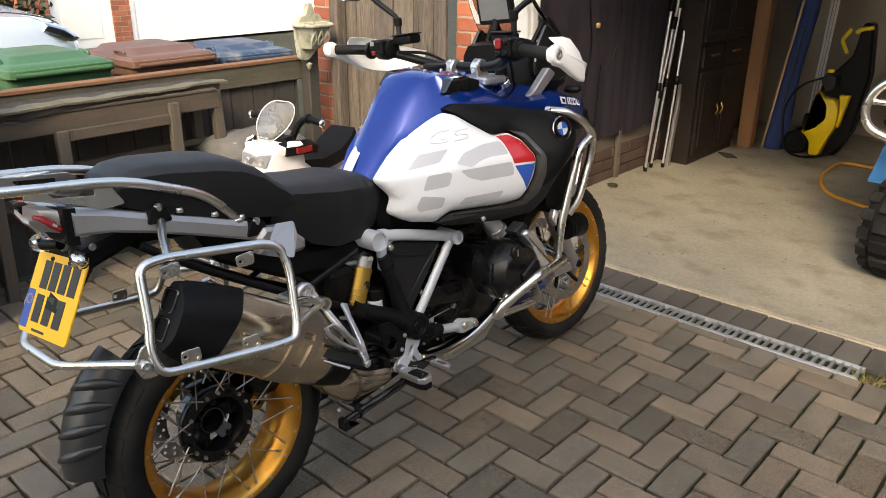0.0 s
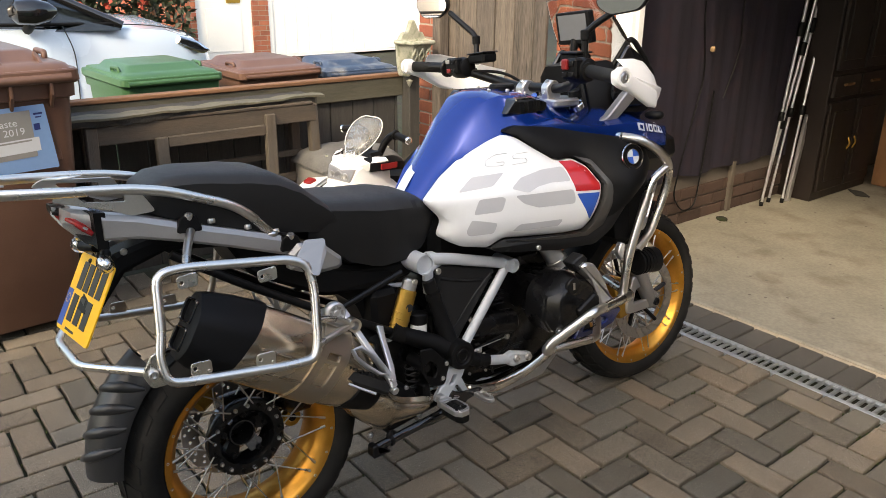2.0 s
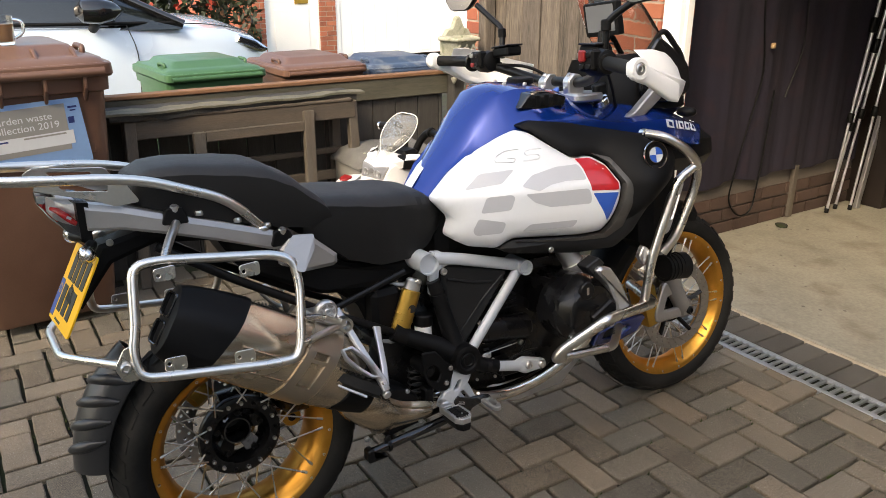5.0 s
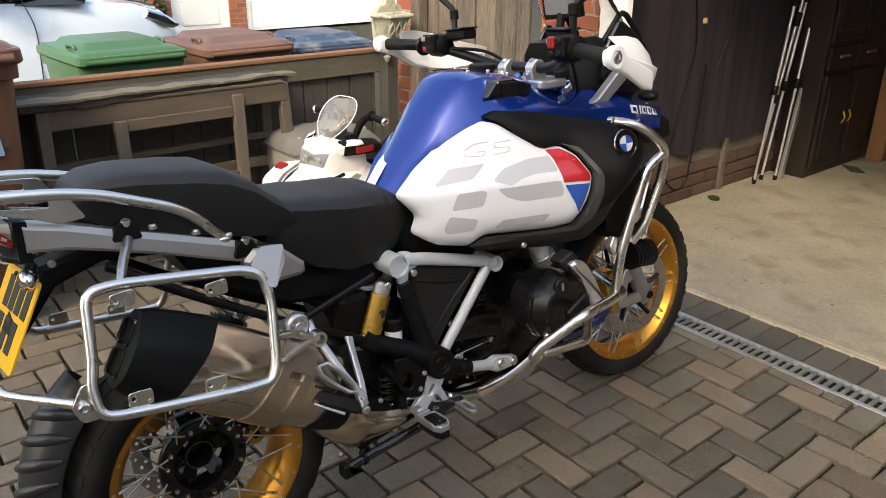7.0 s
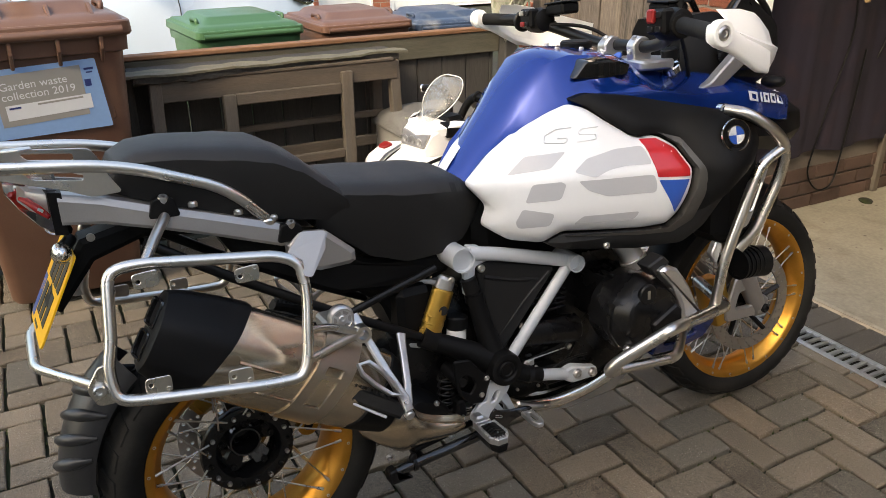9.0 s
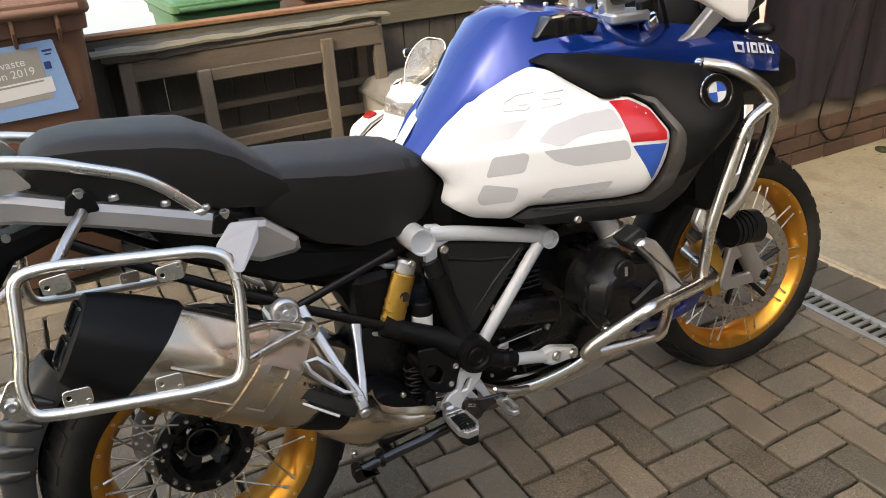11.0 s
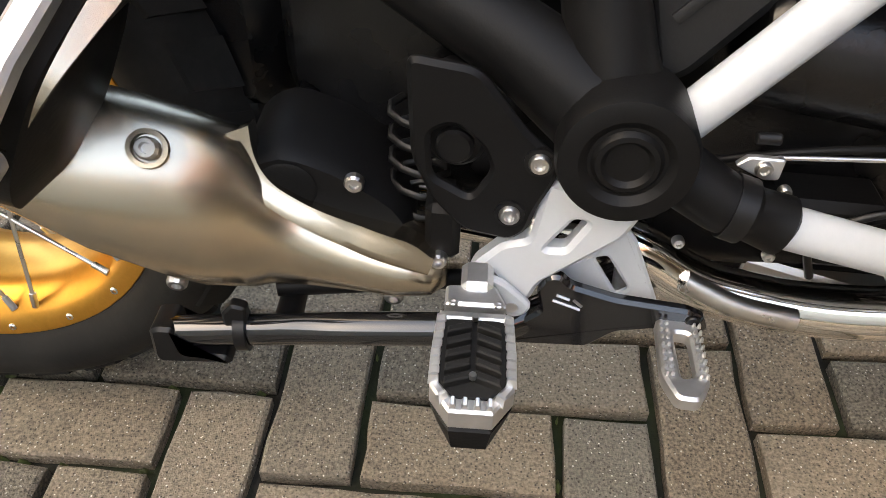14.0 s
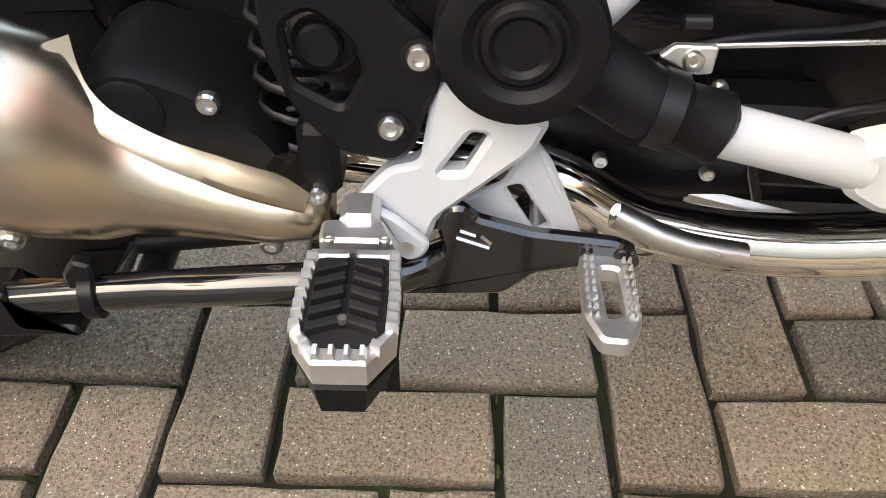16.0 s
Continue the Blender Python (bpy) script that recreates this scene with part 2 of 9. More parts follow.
M_GREY_SILVER = mat("silver_grey_cast", (0.36, 0.35, 0.34), 0.4, 0.7, var=0.06, scale=7, fine=400, bump=0.2, dist=0.0005)
M_BOLT = mat("bolt_steel", (0.62, 0.61, 0.6), 0.3, 1.0, var=0.1, scale=30, bump=0.0)
M_DISC = mat("brake_disc_steel", (0.4, 0.38, 0.36), 0.35, 1.0, var=0.1, scale=20, fine=300, bump=0.1)
M_RED_LENS = mat("red_lens", (0.5, 0.01, 0.012), 0.08, var=0.05, bump=0, rough_var=0.0, coat=0.5)
M_CLEAR = glass("clear_plastic", (0.95, 0.96, 0.96))
M_HAZE = mat("hazy_plastic", (0.5, 0.5, 0.47), 0.12, var=0.0, bump=0.0, rough_var=0.0)
M_HAZE.node_tree.nodes["Principled BSDF"].inputs["Alpha"].default_value = 0.28
M_HAZE.node_tree.nodes["Principled BSDF"].inputs["Transmission Weight"].default_value = 0.5
M_SMOKE = glass("smoked_screen", (0.55, 0.56, 0.58))
M_YELLOW = mat("plate_yellow", (0.85, 0.46, 0.012), 0.4, var=0.03, scale=6, bump=0.03)
M_PLATE_BLUE = mat("plate_blue", (0.02, 0.07, 0.32), 0.4, var=0.04, bump=0.03)
M_INK = mat("black_ink", (0.012, 0.012, 0.012), 0.5, var=0.05, bump=0.0)
M_SCREEN = mat("display_off", (0.16, 0.165, 0.17), 0.22, var=0.04, bump=0.0, rough_var=0.02)
M_RED = mat("red_switch", (0.24, 0.012, 0.012), 0.4, var=0.05, bump=0.0)
M_CURTAIN = mat("dark_purple_cloth", (0.0098, 0.0072, 0.017), 0.9, var=0.25, scale=5, fine=300, bump=0.5, dist=0.002, stain=(0.016, 0.0085, 0.016))
M_CABINET = mat("dark_brown_wood", (0.013, 0.0085, 0.0068), 0.45, var=0.25, scale=5, fine=70, bump=0.2, stretch=(5, 5, 0.6))
M_POST = mat("brown_post_wood", (0.2, 0.095, 0.04), 0.6, var=0.2, scale=5, fine=60, bump=0.25, stretch=(5, 5, 0.5))
M_INTERIOR = mat("garage_plaster", (0.3, 0.26, 0.22), 0.9, var=0.18, scale=3, fine=60, bump=0.4)
# for the two unseen light blockers; pale, so that chrome reflects no brick red
M_BLOCKER = mat("blocker_pale", (0.5, 0.47, 0.42), 0.9, var=0.1, scale=2, fine=60, bump=0.3)
M_CEILING = mat("garage_ceiling", (0.45, 0.42, 0.38), 0.9, var=0.12, scale=2, fine=50, bump=0.2)
M_BLUE_CLOTH = mat("blue_nylon", (0.014, 0.035, 0.13), 0.8, var=0.25, scale=9, fine=200, bump=0.6, dist=0.004)
M_WASHER = mat("yellow_plastic", (0.72, 0.5, 0.015), 0.35, var=0.05, scale=5, fine=300, bump=0.08)
M_HOSE = mat("orange_hose", (0.6, 0.27, 0.025), 0.45, var=0.08, scale=6, bump=0.1)
M_BLUE_PLASTIC = mat("blue_plastic", (0.015, 0.1, 0.25), 0.45, var=0.1, scale=6, bump=0.1)
M_CARD = mat("cardboard", (0.4, 0.26, 0.14), 0.85, var=0.1, scale=6, bump=0.1)
M_STONE = mat("cast_stone", (0.34, 0.34, 0.27), 0.9, var=0.25, scale=16, fine=120, bump=0.8, dist=0.003, stain=(0.2, 0.22, 0.15))
M_COFFEE = mat("milky_coffee", (0.33, 0.17, 0.075), 0.3, var=0.03, bump=0.0)
M_PAPER_BLUE = mat("blue_label", (0.2, 0.34, 0.58), 0.5, var=0.05, scale=5, bump=0.05)
M_PAPER_GREY = mat("grey_label", (0.27, 0.265, 0.25), 0.5, var=0.05, scale=5, bump=0.05)
M_PAPER_WHITE = mat("white_label", (0.62, 0.64, 0.66), 0.5, var=0.04, scale=5, bump=0.05)
M_NAVY = mat("navy_ink", (0.02, 0.035, 0.15), 0.5, var=0.05, bump=0.0)
M_LEAF = mat("hedge_leaf", (0.016, 0.026, 0.01), 0.6, var=0.3, scale=8, fine=60, bump=0.2, island=0.4)
M_FLOWER = mat("red_flower", (0.28, 0.04, 0.025), 0.6, var=0.2, bump=0.1)
M_RUBBLE = mat("grey_cement_bag", (0.125, 0.123, 0.116), 0.9, var=0.2, scale=14, fine=90, bump=0.9, dist=0.006)
M_DRY_GRASS = mat("dry_grass", (0.3, 0.24, 0.08), 0.8, var=0.3, bump=0.0, island=0.3)
M_MIRROR = mat("mirror_glass", (0.9, 0.9, 0.9), 0.02, 1.0, var=0.0, bump=0.0, rough_var=0.0)
M_TILE = mat("roof_tile", (0.16, 0.075, 0.05), 0.85, var=0.2, scale=6, bump=0.4, island=0.2)

M_MOSS = mat("joint_moss", (0.045, 0.06, 0.014), 0.95, var=0.4, scale=14, fine=200, bump=0.0, island=0.4)

# ---- building tools ----
def part(name, bm, material, parent=None, label="", smooth=None):
    """One mesh object from a bmesh, under a thing or a part. smooth: the angle under which edges are shaded smooth."""
    me = bpy.data.meshes.new(name)
    bm.normal_update()
    if smooth is not None:
        for f in bm.faces:
            f.smooth = True
        for e in bm.edges:
            if len(e.link_faces) == 2 and e.calc_face_angle(0.0) > radians(smooth):
                e.smooth = False
    bm.to_mesh(me)
    bm.free()
    for m in material if isinstance(material, (list, tuple)) else [material]:
        me.materials.append(m)
    ob = new(name, me)
    if parent is not None:
        ob.parent = parent
    return tagged(ob, label)


def thing(name, label, category, m=None, group="", kind=""):
    ob = new(name)
    ob.empty_display_size = 0.1
    if m is not None:
        ob.matrix_basis = m
    return tagged(ob, label, category, group, kind)


def box(bm, x0, x1, y0, y1, z0, z1, bevel=0.0, m=None, seg=1):
    vs = [bm.verts.new((x, y, z)) for x in (x0, x1) for y in (y0, y1) for z in (z0, z1)]
    fs = [bm.faces.new([vs[i] for i in q]) for q in ((0, 1, 3, 2), (4, 6, 7, 5), (0, 4, 5, 1), (2, 3, 7, 6), (0, 2, 6, 4), (1, 5, 7, 3))]
    geo = list(vs)
    if bevel:
        edges = list({e for f in fs for e in f.edges})
        r = bmesh.ops.bevel(bm, geom=edges, offset=bevel, segments=seg, affect="EDGES", profile=0.5)
        geo = list({v for f in r["faces"] for v in f.verts})
    if m is not None:
        bmesh.ops.transform(bm, matrix=m, verts=[v for v in geo if v.is_valid])
    return bm


def cube(x0, x1, y0, y1, z0, z1, bevel=0.003, seg=1, m=None):
    return box(bmesh.new(), x0, x1, y0, y1, z0, z1, bevel, m, seg)


def smooth_path(pts, fillet=0.03, n=5, closed=False):
    """Points of a bent tube: each corner of the line is rounded."""
    P = [Vector(p) for p in pts]
    out = []
    cnt = len(P)
    for i in range(cnt):
        if not closed and i in (0, cnt - 1):
            out.append(P[i])
            continue
        a, b, c = P[i - 1], P[i], P[(i + 1) % cnt]
        r = min(fillet, (a - b).length * 0.48, (c - b).length * 0.48)
        p0, p2 = b + (a - b).normalized() * r, b + (c - b).normalized() * r
        for k in range(n + 1):
            t = k / n
            out.append(p0 * (1 - t) ** 2 + b * 2 * t * (1 - t) + p2 * t * t)
    return out


def tube(bm, pts, r, seg=10, fillet=0.03, closed=False, hollow=0.0, flat=1.0, n=5, cap=True):
    """A round bar along a bent line; r may be a list with one radius for each point when fillet is 0."""
    P = smooth_path(pts, fillet, n, closed) if fillet else [Vector(p) for p in pts]
    cnt = len(P)
    up = None
    rings = []
    for i in range(cnt):
        d = (P[(i + 1) % cnt] - P[i - 1]) if closed else (P[min(i + 1, cnt - 1)] - P[max(i - 1, 0)])
        d.normalize()
        if up is None:
            up = Vector((0, 0, 1)) if abs(d.z) < 0.9 else Vector((0, 1, 0))
        side = d.cross(up).normalized()
        up = side.cross(d).normalized()
        rr = r[i] if isinstance(r, (list, tuple)) else r
        rings.append([bm.verts.new(P[i] + (side * math.cos(a) + up * flat * math.sin(a)) * rr) for a in (2 * math.pi * k / seg for k in range(seg))])
    for i in range(cnt if closed else cnt - 1):
        a, b = rings[i], rings[(i + 1) % cnt]
        for k in range(seg):
            bm.faces.new((a[k], a[(k + 1) % seg], b[(k + 1) % seg], b[k]))
    if not closed and cap:
        for ring, flip in ((rings[0], False), (rings[-1], True)):
            if hollow:
                c = sum((v.co for v in ring), Vector()) / seg
                i = 0 if not flip else cnt - 1
                d = (P[1] - P[0]).normalized() if not flip else (P[-2] - P[-1]).normalized()
                inner = [bm.verts.new(c + (v.co - c) * hollow) for v in ring]
                deep = [bm.verts.new(v.co + d * 0.05) for v in inner]
                for k in range(seg):
                    j = (k + 1) % seg
                    q = [(ring[k], inner[k], inner[j], ring[j]), (inner[k], deep[k], deep[j], inner[j])]
                    for f in q:
                        bm.faces.new(f if flip else f[::-1])
                bm.faces.new(deep if flip else deep[::-1])
            else:
                bm.faces.new(ring if flip else ring[::-1])
    return bm


def lathe(bm, profile, seg=32, axis="Y", at=(0, 0, 0), m=None, closed=False):
    """Turns (radius, along) pairs about an axis through at."""
    rings = []
    for r, h in profile:
        ring = []
        for k in range(seg):
            a = 2 * math.pi * k / seg
            c, s = r * math.cos(a), r * math.sin(a)
            p = {"Y": (c, h, s), "X": (h, c, s), "Z": (c, s, h)}[axis]
            v = Vector(p)
            if m is not None:
                v = m @ v
            ring.append(bm.verts.new(v + Vector(at)))
        rings.append(ring)
    n = len(rings)
    for i in range(n if closed else n - 1):
        a, b = rings[i], rings[(i + 1) % n]
        for k in range(seg):
            bm.faces.new((a[k], a[(k + 1) % seg], b[(k + 1) % seg], b[k]))
    if not closed:
        if profile[0][0] > 1e-6:
            bm.faces.new(rings[0][::-1])
        if profile[-1][0] > 1e-6:
            bm.faces.new(rings[-1])
    bmesh.ops.remove_doubles(bm, verts=[v for r in rings for v in r], dist=1e-6)
    bmesh.ops.recalc_face_normals(bm, faces=bm.faces)
    return bm


def cyl(bm, a, b, r, seg=16, r2=None, bevel=0.0):
    """A solid round bar from a to b, its rim chamfered."""
    a, b = Vector(a), Vector(b)
    d = (b - a).normalized()
    q = d.to_track_quat("Z", "Y").to_matrix().to_4x4()
    L = (b - a).length
    r2 = r if r2 is None else r2
    prof = [(r - bevel, 0), (r, bevel), (r2, L - bevel), (r2 - bevel, L)] if bevel else [(r, 0), (r2, L)]
    return lathe(bm, prof, seg, "Z", a, q)


def slab(bm, outline, y0, y1, bevel=0.004, plane="XZ", seg=1, holes=()):
    """A plate: an outline (x, z) given thickness from y0 to y1, edges bevelled; holes are outlines cut through it."""
    def put(p, h):
        return {"XZ": (p[0], h, p[1]), "XY": (p[0], p[1], h), "YZ": (h, p[0], p[1])}[plane]
    loops = [outline, *holes]
    made = []
    edges = []
    for lp in loops:
        vs = [bm.verts.new(put(p, y0)) for p in lp]
        made += vs
        edges += [bm.edges.new((vs[i], vs[(i + 1) % len(vs)])) for i in range(len(vs))]
    r = bmesh.ops.triangle_fill(bm, use_beauty=True, use_dissolve=True, edges=edges)
    faces = [g for g in r["geom"] if isinstance(g, bmesh.types.BMFace)]
    ex = bmesh.ops.extrude_face_region(bm, geom=faces)
    top = [g for g in ex["geom"] if isinstance(g, bmesh.types.BMVert)]
    off = Vector(put((0, 0), y1)) - Vector(put((0, 0), y0))
    bmesh.ops.translate(bm, verts=top, vec=off)
    bmesh.ops.recalc_face_normals(bm, faces=bm.faces)
    if bevel:
        allv = set(top) | set(made)
        es = [e for e in bm.edges if e.verts[0] in allv and e.verts[1] in allv and len(e.link_faces) == 2 and e.calc_face_angle(0) > radians(60)
              and (e.verts[0] in set(top)) == (e.verts[1] in set(top))]
        bmesh.ops.bevel(bm, geom=es, offset=bevel, segments=seg, affect="EDGES", profile=0.5)
    return bm


def round_poly(pts, r=0.02, n=4):
    """An outline with rounded corners."""
    return [(p.x, p.y) for p in smooth_path([(x, y, 0) for x, y in pts], r, n, True)]


def loft(bm, sections, closed_ring=True, caps=True):
    """A skin over sections, each a list of the same number of points."""
    rings = [[bm.verts.new(p) for p in s] for s in sections]
    n = len(rings[0])
    for a, b in zip(rings, rings[1:]):
        for k in range(n if closed_ring else n - 1):
            bm.faces.new((a[k], a[(k + 1) % n], b[(k + 1) % n], b[k]))
    if caps and closed_ring:
        bm.faces.new(rings[0][::-1])
        bm.faces.new(rings[-1])
    bmesh.ops.recalc_face_normals(bm, faces=bm.faces)
    return bm


def bolt(bm, p, d, r=0.008, h=0.006, seg=10):
    """A domed cap screw with a recessed head at p, facing d."""
    q = Vector(d).normalized().to_track_quat("Z", "Y").to_matrix().to_4x4()
    return lathe(bm, [(r, -0.002), (r, h * 0.6), (r * 0.8, h), (r * 0.5, h), (r * 0.42, h * 0.45), (0, h * 0.45)], seg, "Z", p, q)


def lerp_table(table, x):
    """Value of a (x, value) table at x, smoothly joined."""
    if x <= table[0][0]:
        return table[0][1]
    for (a, va), (b, vb) in zip(table, table[1:]):
        if x <= b:
            t = (x - a) / (b - a)
            return va + (vb - va) * (t * t * (3 - 2 * t) * 0.5 + t * 0.5)
    return table[-1][1]


def superellipse(w, h, n=20, p=2.6):
    out = []
    for k in range(n):
        a = 2 * math.pi * k / n
        c, s = math.cos(a), math.sin(a)
        out.append((w * math.copysign(abs(c) ** (2 / p), c), h * math.copysign(abs(s) ** (2 / p), s)))
    return out


def words(body, size, m, material, parent, name="lettering", thick=0.0004, label=""):
    cu = bpy.data.curves.new(name, "FONT")
    cu.body, cu.size, cu.extrude, cu.resolution_u = body, size, thick, 3
    tmp = bpy.data.objects.new(name, cu)
    me = bpy.data.meshes.new_from_object(tmp)
    bpy.data.objects.remove(tmp)
    me.materials.append(material)
    ob = new(name, me)
    ob.parent = parent
    ob.matrix_basis = m
    return tagged(ob, label)

# ---- the setting ----
def structure(name, bm, material, label, category, smooth=None):
    return tagged(part(name, bm, material, None, label, smooth), label, category, "", "structure")


bm = bmesh.new()
bmesh.ops.create_grid(bm, x_segments=1, y_segments=1, size=400)
bmesh.ops.translate(bm, verts=bm.verts, vec=(0, 0, -0.02))
ground = structure("ground", bm, M_JOINT, "dark sandy bedding ground under the paving", "ground")

bm = cube(-1.12, 4.6, 1.105, 5.0, -0.1, 0.006, 0.006)
structure("floor", bm, M_CONCRETE, "worn pale concrete garage floor with stains", "floor")
bm = cube(-1.12, 4.6, 1.083, 1.108, -0.05, 0.002, 0.008)
threshold = structure("trim", bm, M_CONC_EDGE, "rough mortar edge along the garage threshold", "trim")


def brick_wall(bm, x0, x1, y0, y1, z0, z1, along="x", L=0.215, H=0.065, gap=0.01, proud=0.004):
    """Courses of bricks proud of a mortar core, on every side of the block."""
    box(bm, x0 + proud, x1 - proud, y0 + proud, y1 - proud, z0, z1, 0)
    for f in bm.faces:
        f.material_index = 1
    rnd = random.Random(5)
    row = 0
    z = z0 + gap / 2
    while z + H <= z1 + 0.03:
        zt = min(z + H, z1)
        a0, a1 = (x0, x1) if along == "x" else (y0, y1)
        a = a0 - (L + gap) / 2 * (row % 2)
        while a < a1 - 0.01:
            s, e = max(a, a0), min(a + L, a1)
            if e - s > 0.02:
                d = rnd.uniform(-0.0015, 0.0015)
                if along == "x":
                    box(bm, s, e, y0 + d, y1 - d, z, zt, 0.003)
                else:
                    box(bm, x0 + d, x1 - d, s, e, z, zt, 0.003)
            a += L + gap
        z += H + gap
        row += 1
    return bm


def plank_wall(parent, y, x0, x1, z1, material, seed=3, w=0.14, z0=0.02, t=0.02):
    rnd = random.Random(seed)
    x = x0
    while x < x1 - 0.03:
        e = min(x + w, x1)
        d = rnd.uniform(-0.004, 0.004)
        part("plank", cube(x + 0.002, e - 0.003, y + d - t, y + d, z0, z1 + rnd.uniform(-0.01, 0.01), 0.003), material, parent)
        x = e


# garage walls: left wall of bare blockwork on a brick base, back, right and ceiling
bm = cube(-1.14, -0.94, 1.31, 5.0, 0.0, 2.45, 0.0)
structure("wall_west", bm, M_BLOCKWORK, "bare dark blockwork garage side wall", "wall")
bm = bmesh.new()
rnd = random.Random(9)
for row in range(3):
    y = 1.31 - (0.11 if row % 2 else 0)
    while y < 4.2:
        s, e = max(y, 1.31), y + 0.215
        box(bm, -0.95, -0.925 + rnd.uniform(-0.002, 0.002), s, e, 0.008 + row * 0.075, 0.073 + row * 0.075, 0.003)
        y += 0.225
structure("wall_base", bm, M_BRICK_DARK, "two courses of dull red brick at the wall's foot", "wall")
bm = cube(-1.14, 4.8, 5.0, 5.2, 0.0, 2.45, 0.0)
structure("wall_north", bm, M_INTERIOR, "dim plastered back wall of the garage", "wall")
bm = cube(4.6, 4.8, 1.1, 5.0, 0.0, 2.45, 0.0)
structure("wall_east", bm, M_INTERIOR, "dim plastered side wall of the garage", "wall")
bm = cube(-1.14, 4.8, 1.1, 5.2, 2.45, 2.6, 0.0)
structure("ceiling", bm, M_CEILING, "plain dusky garage ceiling", "ceiling")
bm = brick_wall(bmesh.new(), -1.14, 4.8, 1.1, 1.3, 2.15, 2.45)
structure("wall_lintel", bm, [M_BRICK, M_MORTAR], "red brick above the garage opening", "wall")
bm = brick_wall(bmesh.new(), -1.16, -0.80, 1.09, 1.31, 0.0, 2.15)
structure("wall_pier", bm, [M_BRICK, M_MORTAR], "orange red brick pier beside the garage opening", "wall")
bm = bmesh.new()
box(bm, -0.80, -0.70, 1.10, 1.19, 0.0, 2.15, 0.004)
box(bm, -0.70, -0.685, 1.13, 1.17, 0.0, 2.15, 0.002)
structure("door_frame", bm, M_WHITE_PAINT, "white painted garage door frame", "door frame")
bm = brick_wall(bmesh.new(), -2.22, -2.0, 1.0, 1.2, 0.0, 2.3)
structure("wall_corner", bm, [M_BRICK, M_MORTAR], "narrow red brick pier behind the fence post", "wall")

# unseen block, added to keep the sun off the bike and nearby paving
bm = cube(1.3, 3.45, -9.0, -3.2, 0.0, 4.45, 0.0)
structure("wall_south", bm, M_BLOCKER, "plain pale unseen block added to shade the drive", "wall")
# second unseen block, added so less low sky reaches into the garage
bm = cube(6.5, 10.0, -9.0, 4.0, 0.0, 3.8, 0.0)
structure("wall_far_east", bm, M_BLOCKER, "plain pale unseen block added to hide the low eastern sky", "wall")

# gate of weathered planks between the piers
gate = thing("timber_gate", "tall weathered grey brown plank gate beside the garage", "gate")
plank_wall(gate, 1.03, -2.0, -1.16, 1.95, M_GATE, 4, 0.15)
part("rail", cube(-2.0, -1.16, 1.03, 1.07, 0.35, 0.43), M_GATE, gate)
part("rail", cube(-2.0, -1.16, 1.03, 1.07, 1.5, 1.58), M_GATE, gate)
part("post", cube(-2.0, -1.93, 0.93, 1.0, 0.0, 2.0, 0.006), M_GATE, gate)

# ---- the motorcycle: x forward from the rear wheel's foot, y to its left, z up, leaning on its side stand ----
bike = thing("motorcycle", "blue and white adventure motorcycle with gold spoked wheels", "motorcycle",
             pose(-0.008, -1.205, 0, 0, 0, 86.7) @ pose(0, 0, 0, -7.5))
BIKE = bike.matrix_basis.copy()


def spokes(parent, r_rim, w_rim, r_hub, w_hub, n, z):
    """Crossed wire spokes from the hub's flange to the rim's shoulders."""
    for k in range(n):
        side = -1 if k % 2 else 1
        a = 2 * math.pi * (k // 2 * 2 + (0.5 if k % 2 else 0)) / n
        lean = radians(16) * (1 if (k // 2) % 2 else -1)
        p = Vector((r_hub * math.cos(a - lean), side * w_hub, r_hub * math.sin(a - lean)))
        q = Vector((r_rim * math.cos(a + lean * 0.35), side * w_rim, r_rim * math.sin(a + lean * 0.35)))
        bm = bmesh.new()
        cyl(bm, p, q, 0.0021, 6)
        cyl(bm, q, q + (p - q).normalized() * 0.016, 0.0036, 6)
        bmesh.ops.translate(bm, verts=bm.verts, vec=(0, 0, z))
        part("spoke", bm, M_BOLT, parent, smooth=60)


def tread_blocks(bm, R, W, n, rows, depth, seed):
    """Raised tread blocks set in slanted rows round a tyre."""
    for row in rows:
        y0, y1, slant, ang, span = row
        for k in range(n):
            a0 = 2 * math.pi * (k + ang) / n
            for side in (-1, 1):
                ring_lo, ring_hi = [], []
                for u, v in ((0, 0), (span, 0), (span, 1), (0, 1)):
                    y = y0 + (y1 - y0) * v
                    a = a0 + 2 * math.pi / n * u + slant * v
                    if side < 0:
                        a += math.pi / n
                    base = R - (W - math.sqrt(max(W * W - y * y, 0.0))) * 0.62
                    for lst, rr in ((ring_lo, base - 0.012), (ring_hi, base + depth)):
                        s = 1.0 if lst is ring_lo else 0.97
                        lst.append(bm.verts.new((rr * math.cos(a), side * y * s, rr * math.sin(a))))
                for i in range(4):
                    j = (i + 1) % 4
                    bm.faces.new((ring_lo[i], ring_lo[j], ring_hi[j], ring_hi[i]))
                bm.faces.new(ring_hi)
    bmesh.ops.recalc_face_normals(bm, faces=bm.faces)


def tyre_profile(R, W, bead, well):
    prof = []
    for k in range(13):
        a = math.pi * k / 12
        y = -W * math.cos(a)
        prof.append((R - (W - W * math.sin(a)) * 0.62 - (0.004 if k in (0, 12) else 0), y))
    return [(bead, -W * 0.72), (bead + 0.012, -W * 0.92), *prof, (bead + 0.012, W * 0.92), (bead, W * 0.72)]


